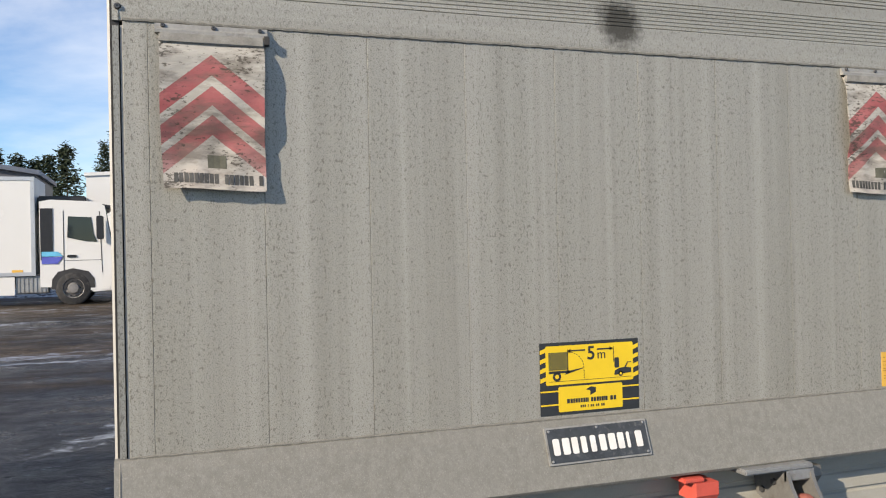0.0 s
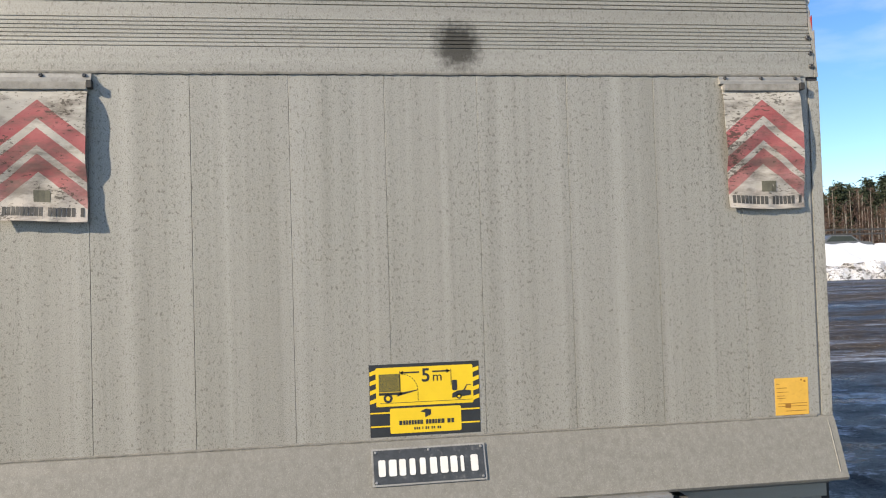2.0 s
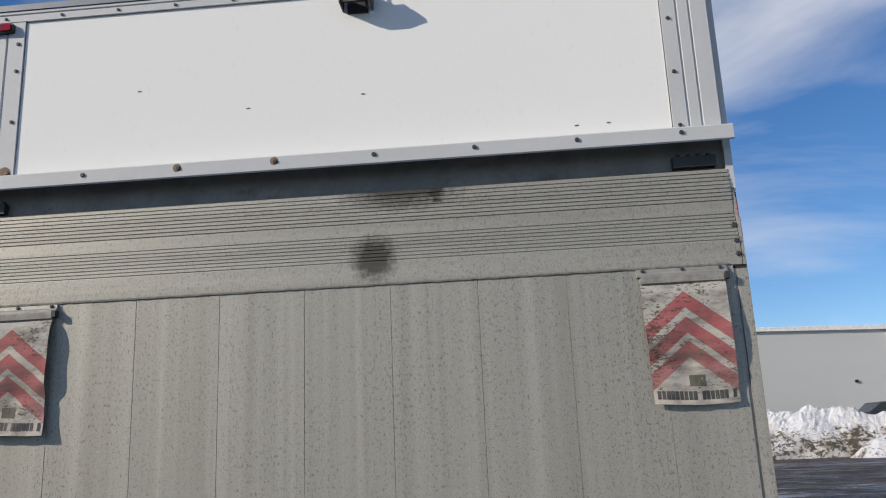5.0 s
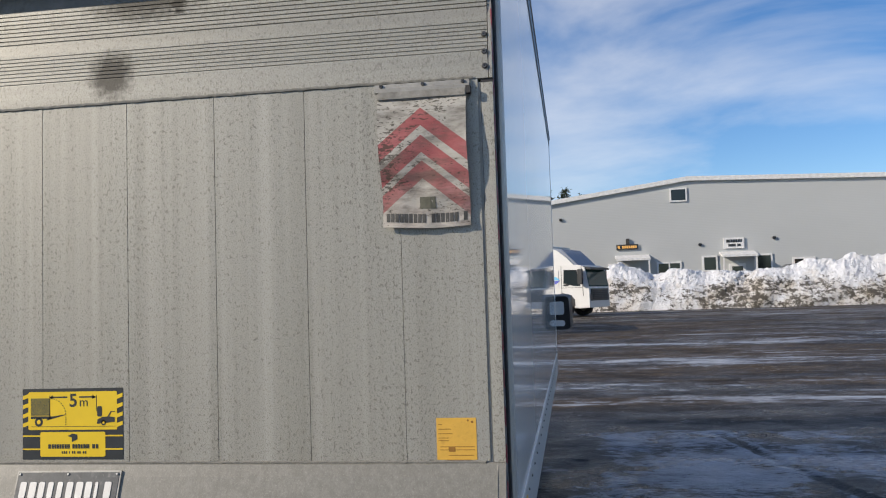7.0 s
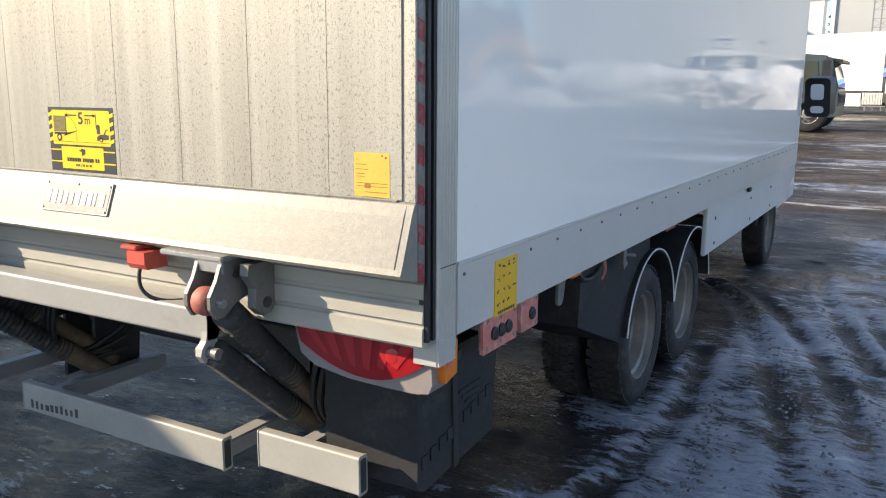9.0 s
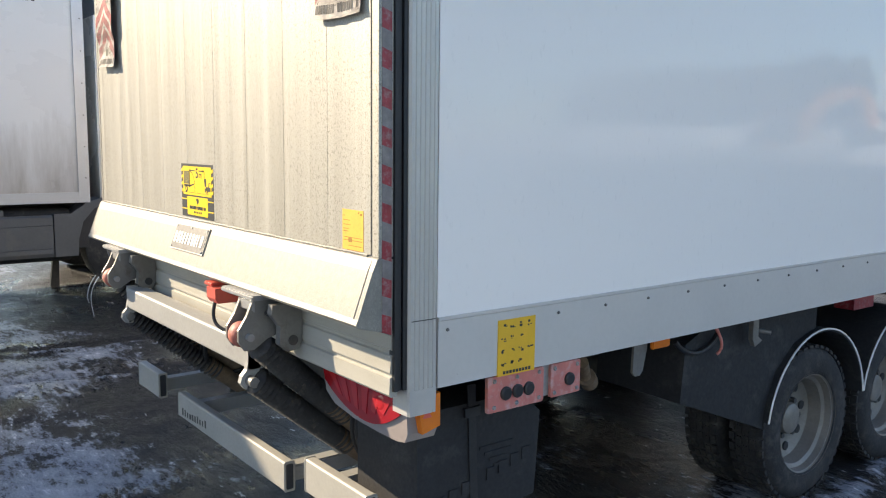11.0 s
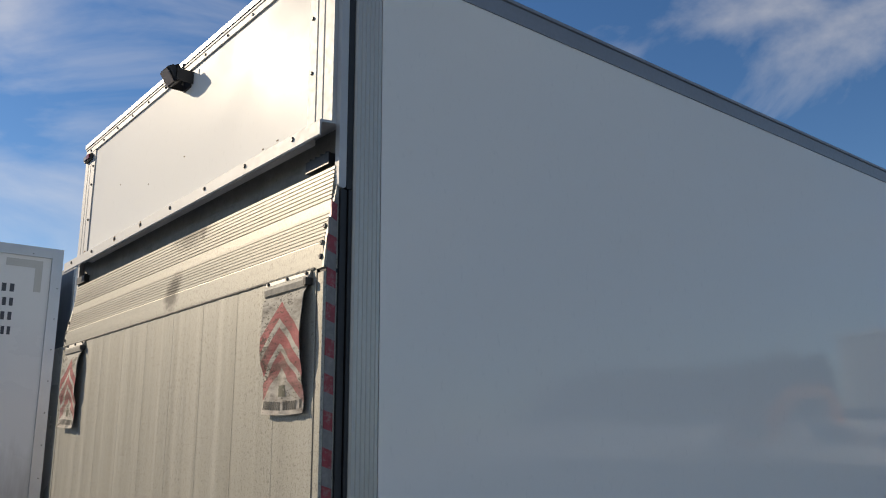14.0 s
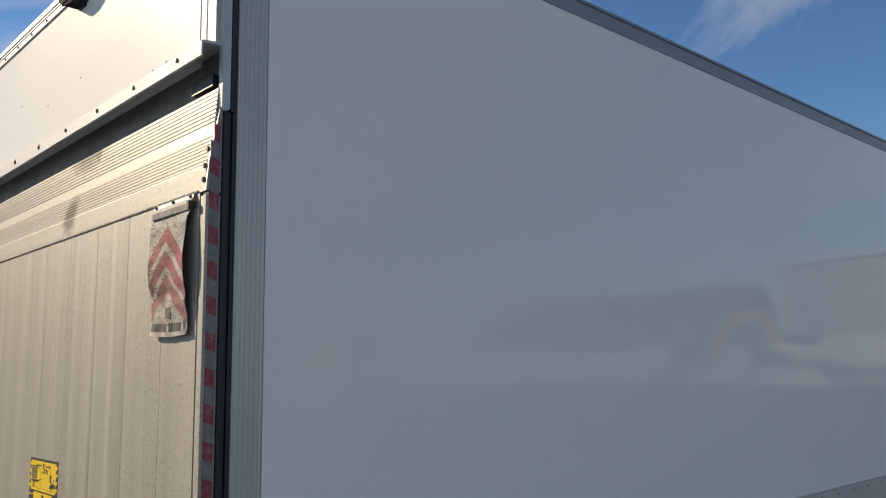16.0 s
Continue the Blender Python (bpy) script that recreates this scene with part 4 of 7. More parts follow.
def stickers():
    y = -0.0009
    # warning sticker: black ground, yellow fields, drawing
    s = thing("warning_sticker", (0.039, 0.0, 1.306), "black and yellow keep-clear sticker with a 5 m drawing", "sticker")
    x0, z0 = -0.115, 1.306
    part("base", cube(x0, x0 + 0.308, y, 0.0002, z0, z0 + 0.199), STICK_BLACK, s)
    Y = y - 0.0008
    up = part("upper_field", prism(rounded(x0 + 0.018, x0 + 0.290, z0 + 0.083, z0 + 0.190, 0.004), "y", y, Y), YELLOW, s)
    lo = part("lower_field", prism(rounded(x0 + 0.055, x0 + 0.254, z0 + 0.008, z0 + 0.077, 0.004), "y", y, Y), YELLOW, s)
    for side in (0, 1):
        for k in range(4):
            a, b = (x0 + 0.001, x0 + 0.018) if side == 0 else (x0 + 0.290, x0 + 0.307)
            zz = z0 + 0.090 + 0.026 * k
            parts("yellow_bar", prism([(a, zz), (b, zz + 0.006), (b, zz + 0.017), (a, zz + 0.011)], "y", y, Y), YELLOW, s)
        for zz in (0.027, 0.064):
            a, b = (x0 + 0.001, x0 + 0.055) if side == 0 else (x0 + 0.254, x0 + 0.307)
            part("yellow_line", cube(a, b, Y, y, z0 + zz, z0 + zz + 0.004), YELLOW, s)
    K = Y - 0.0006
    X = lambda u: x0 + 0.308 * u
    Zs = lambda v: z0 + 0.199 * v
    bm = cube(X(0.085), X(0.275), K, Y, Zs(0.62), Zs(0.865))
    part("drawn_box", bm, plain("speckled_print", (0.30, 0.24, 0.03), 0.5, 0, 0.5, 0.004, 0.002, 0, (0.05, 0.05, 0.04), (0.45, 0.55)), up)
    bm = cube(X(0.085), X(0.29), K, Y, Zs(0.575), Zs(0.61))
    turned([(0.0125, K), (0.0125, Y)], (X(0.165), 0, Zs(0.53)), 20, "y", bm)
    prism([(X(0.24), Zs(0.55)), (X(0.43), Zs(0.625)), (X(0.43), Zs(0.635)), (X(0.27), Zs(0.6))], "y", K, Y, bm)
    for a, b in ((0.28, 0.45), (0.57, 0.73)):  # arrows
        box(bm, X(a), X(b), K, Y, Zs(0.867), Zs(0.888))
    prism([(X(0.27), Zs(0.877)), (X(0.305), Zs(0.905)), (X(0.305), Zs(0.85))], "y", K, Y, bm)
    prism([(X(0.735), Zs(0.877)), (X(0.70), Zs(0.905)), (X(0.70), Zs(0.85))], "y", K, Y, bm)
    box(bm, X(0.272), X(0.278), K, Y, Zs(0.6), Zs(0.90))
    box(bm, X(0.738), X(0.743), K, Y, Zs(0.68), Zs(0.90))
    for k in range(9):  # dashed arc of the platform
        t0, t1 = radians(88 - 10 * k), radians(83 - 10 * k)
        c, r = (X(0.28), Zs(0.62)), 0.047
        p = [(c[0] + (r + d) * math.cos(t), c[1] + (r + d) * math.sin(t)) for t, d in ((t0, 0), (t0, 0.0018), (t1, 0.0018), (t1, 0))]
        prism(p, "y", K, Y, bm)
    for k in range(5):
        box(bm, X(0.433), X(0.439), K, Y, Zs(0.485 + 0.025 * k), Zs(0.50 + 0.025 * k))
    box(bm, X(0.09), X(0.93), K, Y, Zs(0.462), Zs(0.467))
    # plain upright mark and a small car
    prism(rounded(X(0.748), X(0.795), Zs(0.60), Zs(0.745), 0.004), "y", K, Y, bm)
    prism([(X(0.745), Zs(0.50)), (X(0.75), Zs(0.56)), (X(0.80), Zs(0.595)), (X(0.85), Zs(0.60)), (X(0.88), Zs(0.675)), (X(0.92), Zs(0.675)), (X(0.92), Zs(0.665)), (X(0.887), Zs(0.662)), (X(0.865), Zs(0.60)), (X(0.92), Zs(0.59)), (X(0.92), Zs(0.525)), (X(0.76), Zs(0.50))], "y", K, Y, bm)
    turned([(0.0075, K), (0.0075, Y)], (X(0.81), 0, Zs(0.515)), 16, "y", bm)
    part("drawing", bm, STICK_BLACK, up)
    bm = turned([(0.006, K - 0.0004), (0.006, K)], (X(0.165), 0, Zs(0.53)), 16, "y")
    turned([(0.0035, K - 0.0004), (0.0035, K)], (X(0.81), 0, Zs(0.515)), 12, "y", bm)
    parts("wheel_disc", bm, YELLOW, up)
    part("lettering", words("5", 0.036, pose(X(0.51), Y, Zs(0.745), 90, 0, 0), 0.0005, 0.0009), STICK_BLACK, up)
    part("lettering", words("m", 0.026, pose(X(0.615), Y, Zs(0.745), 90, 0, 0), 0.0005), STICK_BLACK, up)
    bm = prism([(X(0.45), Zs(0.33)), (X(0.505), Zs(0.365)), (X(0.55), Zs(0.35)), (X(0.55), Zs(0.285)), (X(0.495), Zs(0.245)), (X(0.495), Zs(0.31))], "y", K, Y)
    part("box_mark", bm, STICK_BLACK, lo)
    parts("print_bars", bars([1, .8, .6, .8, .7, .7, .8, .5, .3, 0, .8, .8, .8, .6, .8, .3, .8, 0, 1, .9], X(0.255), X(0.76), Zs(0.155), Zs(0.215), Y, 0.0006, 0.25), STICK_BLACK, lo)
    parts("print_bars", bars([.8, .8, .8, 0, .5, 0, .8, .8, 0, .8, .8, 0, .8, .8], X(0.39), X(0.64), Zs(0.083), Zs(0.118), Y, 0.0006, 0.4), STICK_BLACK, lo)
    # maker's plate on the lip, lettered as plain blocks
    m = thing("name_plate", (0.04, -0.03, 1.17), "worn black plate with white blocks, riveted to the lip", "sign")
    tilt = math.atan2(0.044, 0.120)
    M = Matrix.Translation((0.041, -0.017, 1.276)) @ Matrix.Rotation(-tilt, 4, "X") @ Matrix.Rotation(radians(-0.3), 4, "Y")

    def lay(name, bm, mt, label=""):
        bm.transform(M)
        return part(name, bm, mt, m, label)

    lay("rim", prism(rounded(-0.157, 0.157, -0.098, 0.002, 0.003), "y", 0.004, -0.003), CLAMP)
    lay("face", prism(rounded(-0.152, 0.152, -0.093, -0.003, 0.003), "y", -0.003, -0.0042), PLATE_BLACK)
    for k in range(10):
        x = -0.139 + 0.0282 * k
        w = (0.019, 0.021, 0.018, 0.016, 0.016, 0.019, 0.021, 0.019, 0.009, 0.020)[k]
        bm = prism(rounded(x, x + w, -0.073, -0.029, 0.004, 2), "y", -0.0042, -0.0058)
        lay("letter_block", bm, LETTER_WHITE)
    for x in (-0.146, 0.0, 0.146):
        for z in (-0.088, -0.008):
            if x or z > -0.05:
                lay("rivet", turned([(0.004, -0.0042), (0.003, -0.007)], (x, 0, z), 8, "y"), GALV)
    # orange service label
    o = thing("service_label", (1.134, 0, 1.307), "faded orange service label with fine unreadable print", "sticker")
    sheet = part("sheet", cube(1.081, 1.187, y, 0.0002, 1.303, 1.412), ORANGE, o)
    pr = plain("brown_print", (0.30, 0.14, 0.02), 0.6)
    for k, (a, b) in enumerate(((0.05, 0.14), (0.05, 0.36), (0.05, 0.4), (0.05, 0.3), (0.05, 0.3), (0.08, 0.95), (0.08, 0.95), (0.3, 0.92), (0.25, 0.85))):
        zz = 1.402 - (0.008, 0.02, 0.032, 0.043, 0.050, 0.066, 0.074, 0.088, 0.1)[k]
        part("print_bar", cube(1.081 + 0.106 * a, 1.081 + 0.106 * b, y - 0.0005, y, zz, zz + 0.0016), pr, sheet)
    bm = prism(rounded(1.112, 1.130, 1.324, 1.336, 0.002), "y", y, y - 0.0005)
    turned([(0.0028, y - 0.0005), (0.0028, y)], (1.165, 0, 1.405), 8, "y", bm)
    turned([(0.0035, y - 0.0005), (0.0035, y)], (1.176, 0, 1.401), 8, "y", bm)
    parts("print_mark", bm, pr, sheet)
    # yellow instruction label on the side rail
    t = thing("instruction_label", (XR, 0.468, 0.925), "yellow label with small black pictograms on the side rail", "sticker")
    fx = XR + 0.0062
    sh = part("sheet", cube(XR - 0.01, fx, 0.395, 0.541, 0.921, 1.087), LABEL_YELLOW, t)
    random.seed(5)
    for r in range(4):
        for c in range(4):
            if (r, c) in ((1, 3), (3, 3)):
                continue
            bm = bmesh.new()
            yc, zc = 0.416 + 0.034 * c, 1.067 - 0.037 * r
            for k in range(3):
                a, b = random.uniform(-0.010, 0.004), random.uniform(-0.008, 0.004)
                box(bm, fx, fx + 0.0006, yc + a, yc + a + random.uniform(0.003, 0.011), zc + b, zc + b + random.uniform(0.002, 0.007))
            parts("pictogram", bm, STICK_BLACK, sh)
    bm = bmesh.new()
    for k in range(9):
        box(bm, fx, fx + 0.0006, 0.415 + 0.0125 * k, 0.424 + 0.0125 * k, 0.926, 0.935)
    parts("print_bars", bm, STICK_BLACK, sh)


box_body()
rear_top()
lift_platform()
flag(-0.959, 1.0, 0.2)
flag(1.070, 2.3, 0.6)
stickers()


def hinge(xc, side=1):
    """A lift bracket: top plate, two cheeks, a rubber-ringed roller, a dark side plate, the link to the arm."""
    b = part("hinge_top", cube(xc - 0.195, xc + 0.045, -0.100, 0.035, 1.106, 1.122), GALV, truck, "pale galvanised hinge plate", bevel=0.004)
    part("flange", prism([(-0.10, 1.106), (-0.10, 1.078), (-0.092, 1.072), (-0.092, 1.106)], "x", xc - 0.055, xc + 0.045), GALV, b)
    for x in (xc - 0.055, xc + 0.030):
        pts = [(-0.098, 1.106), (0.03, 1.106), (0.042, 1.07), (0.028, 1.01), (-0.05, 0.985), (-0.095, 0.955), (-0.125, 0.955), (-0.145, 0.985), (-0.145, 1.02), (-0.118, 1.06)]
        part("cheek", prism(pts, "x", x, x + 0.012), STEEL_MID, b, bevel=0.004)
    pts = [(-0.062, 1.100), (0.036, 1.100), (0.038, 0.98), (0.022, 0.955), (-0.012, 0.95), (-0.040, 0.975), (-0.036, 1.03), (-0.066, 1.07)]
    part("side_plate", prism(pts, "x", xc + 0.075, xc + 0.105), STEEL_MID, b, bevel=0.006)
    part("side_pin", rod(bmesh.new(), (xc + 0.07, 0.005, 0.985), (xc + 0.109, 0.005, 0.985), 0.016, 16), DARK_STEEL, b, smooth=True)
    c = (xc - 0.006, -0.112, 0.998)
    ring = [(0.024, -0.026), (0.033, -0.026), (0.039, -0.018), (0.041, 0.0), (0.039, 0.018), (0.033, 0.026), (0.024, 0.026)]
    roller = part("roller", turned(ring, c, 32, caps=(True, True)), ROLLER, b, "worn red guide roller", smooth=True)
    part("roller_hub", turned([(0.022, -0.034), (0.026, -0.030), (0.026, 0.030), (0.022, 0.034)], c, 20), RUST, roller, smooth=True)
    part("pin", rod(bmesh.new(), (xc - 0.075, -0.112, 0.998), (xc + 0.060, -0.112, 0.998), 0.012), GALV, b)
    bolt = bmesh.new()
    for y, z in ((-0.05, 1.065), (0.0, 1.03)):
        rod(bolt, (xc + 0.042, y, z), (xc + 0.050, y, z), 0.010, 6)
        rod(bolt, (xc - 0.062, y, z), (xc - 0.054, y, z), 0.010, 6)
    parts("bolt", bolt, SCREW, b)
    # link down to the lift arm: a bent flat bar with an eye at its foot
    pts = [(-0.075, 0.965), (-0.03, 0.965), (-0.018, 0.91), (-0.036, 0.865), (-0.040, 0.825), (-0.058, 0.803), (-0.086, 0.806), (-0.102, 0.828), (-0.096, 0.850), (-0.080, 0.868), (-0.072, 0.91)]
    part("link", prism(pts, "x", xc - side * 0.070, xc - side * 0.048), GREY_STEEL, b, bevel=0.004)
    part("pin", rod(bmesh.new(), (xc - side * 0.088, -0.070, 0.834), (xc - side * 0.010, -0.070, 0.834), 0.017, 16), STEEL_MID, b, smooth=True)


def bellows(p0, p1, r):
    """A cylinder in a ribbed rubber gaiter between two points."""
    p0, p1 = Vector(p0), Vector(p1)
    n = int((p1 - p0).length / 0.021)
    prof = []
    for i in range(n):
        a = (p1 - p0).length * i / n
        q = (p1 - p0).length / n
        prof += [(r * 0.74, a), (r * 1.02, a + q * 0.40), (r * 1.08, a + q * 0.5), (r * 1.02, a + q * 0.60)]
    bm = turned(prof, (0, 0, 0), 20, "z")
    bm.transform(Matrix.Translation(p0) @ (p1 - p0).to_track_quat("Z", "Y").to_matrix().to_4x4())
    return bm


def lift_gear():
    for xc, side in ((0.668, 1), (-0.665, -1)):
        hinge(xc, side)
    # cross tube between the lift arms
    part("cross_tube", prism(rounded(-0.075, 0.005, 0.868, 0.958, 0.01), "x", -0.60, 0.62), GREY_STEEL, truck, "grey lift cross tube")
    # red switch box with its cable, hanging from the lip
    sw = part("switch_box", prism([(-0.085, 1.098), (0.0, 1.098), (0.0, 1.046), (-0.075, 1.046), (-0.085, 1.062)], "x", 0.318, 0.392), RED_PLASTIC, truck, "bright red switch box under the lip", bevel=0.004)
    part("tab", cube(0.284, 0.350, -0.080, -0.005, 1.099, 1.112), RED_PLASTIC, sw, bevel=0.003)
    pts = bezier((0.355, -0.07, 1.05), (0.35, -0.09, 0.98), (0.40, -0.09, 0.95), (0.47, -0.02, 0.955), 12)
    part("cable", tube(pts, 0.006), RUBBER, sw, smooth=True)
    for dx in (0.0, 0.05):
        pts = bezier((-0.78 - dx, -0.14, 0.99), (-0.80 - dx, -0.18, 0.93), (-0.83 - dx, -0.17, 0.88), (-0.85 - dx * 1.5, -0.15, 0.80 + dx), 10)
        part("loose_wire", tube(pts, 0.0025, 5), ALU_PROFILE, truck, smooth=True)
    for xc, side in ((0.668, 1), (-0.665, -1)):
        A = lambda dx: xc + side * dx
        part("gaiter", bellows((A(0.02), -0.07, 0.965), (A(-0.04), 0.28, 0.655), 0.042), BELLOWS, truck, "dusty ribbed rubber gaiter on a lift cylinder", smooth=True)
        part("gaiter", bellows((A(-0.04), -0.06, 0.835), (A(-0.09), 0.32, 0.525), 0.040), BELLOWS, truck, "dusty ribbed rubber gaiter on a lift cylinder", smooth=True)
        bm = rod(bmesh.new(), (A(-0.03), 0.22, 0.71), (A(-0.07), 0.54, 0.43), 0.040, 16)
        rod(bm, (A(-0.085), 0.27, 0.57), (A(-0.10), 0.52, 0.37), 0.038, 16)
        part("cylinder", bm, RUST, truck, smooth=True)
        bm = prism([(0.50, 0.85), (0.75, 0.88), (0.70, 0.36), (0.48, 0.34)], "x", xc + 0.02, xc + 0.04)
        prism([(0.50, 0.85), (0.75, 0.88), (0.70, 0.36), (0.48, 0.34)], "x", xc - 0.17, xc - 0.15, bm)
        part("arm_plate", bm, DARK_STEEL, truck)
        hose = bmesh.new()
        for k in range(3):
            tube(bezier((xc + 0.10 + 0.03 * k, 0.25, 0.80), (xc + 0.03 + 0.04 * k, 0.20, 0.55), (xc + 0.04, 0.32, 0.42), (xc + 0.16, 0.55, 0.5 + 0.05 * k), 12), 0.010, 8, hose)
        parts("hose", hose, RUBBER, truck, smooth=True)
    part("lift_beam", prism(rounded(0.60, 0.74, 0.55, 0.70, 0.02), "x", -1.0, 1.0), DARK_STEEL, truck)
    part("hydraulic_box", cube(-0.35, 0.05, 1.0, 1.4, 0.56, 0.86), DARK_STEEL, truck, bevel=0.01)
    # folding underrun bumper: three pieces on carriers
    for x0, x1, z0, z1 in ((-0.60, 0.445, 0.345, 0.455), (0.60, 0.985, 0.40, 0.52), (-1.15, -0.86, 0.36, 0.48)):
        hollow = part("bumper_bar", prism(rounded(0.135, 0.175, z0, z1, 0.008), "x", x0, x1), BUMPER, truck, "pale painted underrun bumper bar")
        # near-black block stands for the shade inside the open bar ends
        part("end_hollow", prism(rounded(0.141, 0.169, z0 + 0.008, z1 - 0.008, 0.006), "x", x0 - 0.001, x1 + 0.001), DARK_GAP, hollow)
        for xe in (x0, x1):
            part("end_rim", prism(rounded(0.133, 0.177, z0 - 0.002, z1 + 0.002, 0.008), "x", xe - 0.004, xe - 0.001), BUMPER, hollow)
    for x in (-0.50, 0.40):
        part("bumper_carrier", cube(x - 0.03, x + 0.03, 0.18, 0.72, 0.37, 0.43), GREY_STEEL, truck, bevel=0.005)
    part("bumper_carrier", cube(0.70, 0.76, 0.18, 0.72, 0.43, 0.49), GREY_STEEL, truck, bevel=0.005)
    part("bumper_carrier", cube(-0.96, -0.90, 0.18, 0.72, 0.38, 0.44), GREY_STEEL, truck, bevel=0.005)
    random.seed(8)
    bm = bmesh.new()
    for k in range(10):
        x = -0.555 + 0.029 * k
        box(bm, x, x + random.uniform(0.012, 0.02), 0.1335, 0.1345, 0.362 + 0.0015 * k, 0.362 + 0.0015 * k + random.uniform(0.02, 0.034))
    parts("worn_print", bm, LETTER_DARK, truck)


def rear_lamp(s):
    """A wide rear lamp: red body tapering outwards, frosted rim, amber side lens."""
    X = lambda x: 0.03 + s * (x - 0.03)
    low = lambda x: 0.786 + (0.052 if x < 1.05 else 0.085) * ((x - 1.05) / 0.2) ** 2
    arc = [1.225 - 0.0205 * k for k in range(21)]
    rim = [(X(0.785), 0.912), (X(1.243), 0.912), (X(1.25), 0.80), (X(1.238), 0.775), (X(1.20), 0.768), (X(1.10), 0.768), (X(0.98), 0.772), (X(0.86), 0.79), (X(0.81), 0.82)]
    base = part("rear_lamp", prism(rim, "y", 0.10, 0.20), LAMP_CLEAR, truck, "broad rear lamp with red and clear lens")
    part("red_lens", prism([(X(0.80), 0.906), (X(1.232), 0.906)] + [(X(x), low(x)) for x in arc if low(x) < 0.90], "y", 0.092, 0.12), LAMP_RED, base, "red lens")
    # reflector wedges that fan out behind the lens
    facets = bmesh.new()
    for k in range(6):
        a, b = 0.83 + 0.066 * k, 0.90 + 0.045 * k
        prism([(X(a), 0.900), (X(a + 0.040), 0.900), (X(b + 0.022), 0.806 + 0.010 * abs(k - 2.5)), (X(b), 0.812 + 0.010 * abs(k - 2.5))], "y", 0.0905 - 0.0008 * (k % 2), 0.10, facets)
    parts("reflector_facet", facets, LAMP_RED_PALE, base)
    part("bulb_seat", turned([(0.024, 0.0915), (0.020, 0.0895), (0.008, 0.0890)], (X(1.13), 0, 0.862), 20, "y"), LAMP_RED_PALE, base, smooth=True)
    part("side_lens", prism([(0.118, 0.90), (0.195, 0.91), (0.195, 0.815), (0.135, 0.80)], "x", X(1.244), X(1.272)), LAMP_AMBER, base, "amber side lens", bevel=0.003)
    part("chevron_mark", prism([(0.150, 0.875), (0.165, 0.845), (0.135, 0.845)], "x", X(1.272), X(1.2735)), RED_PLASTIC, base)
    part("lamp_holder", cube(min(X(0.80), X(1.2)), max(X(0.80), X(1.2)), 0.2, 0.24, 0.78, 0.92), DARK_STEEL, truck)


def mudflap(s):
    X = lambda x: 0.03 + s * (x - 0.03)
    # a moulded spare-box shape behind the lamp with a strap
    low = 0.40 if s > 0 else 0.62
    pts = [(0.22, 0.80), (0.22, low + 0.02), (0.26, low), (0.70, low + 0.04), (0.72, 0.72), (0.62, 0.80)]
    f = part("mud_flap", prism(pts, "x", X(0.80), X(1.13)), MUD, truck, "black moulded mud flap with a strap", bevel=0.025, smooth=True)
    part("strap", prism([(0.405, 0.86), (0.435, 0.86), (0.455, low + 0.01), (0.425, low + 0.01)], "x", X(1.131), X(1.137)), RUBBER, f)
    part("buckle", cube(min(X(1.135), X(1.145)), max(X(1.135), X(1.145)), 0.39, 0.45, 0.76, 0.79), BLACK_PLASTIC, f)
    bm = bmesh.new()
    if s < 0:
        return
    for k in range(9):
        y = 0.24 + 0.05 * k
        if 0.40 < y < 0.46:
            continue
        box(bm, X(1.131), X(1.135), y, y + 0.035, 0.475 + 0.012 * k, 0.515 + 0.012 * k)
    for k in range(4):
        box(bm, X(1.131), X(1.134), 0.46 + 0.02 * k, 0.60 - 0.01 * k, 0.64 - 0.022 * k, 0.65 - 0.022 * k)
    parts("raised_mark", bm, MUD, f)


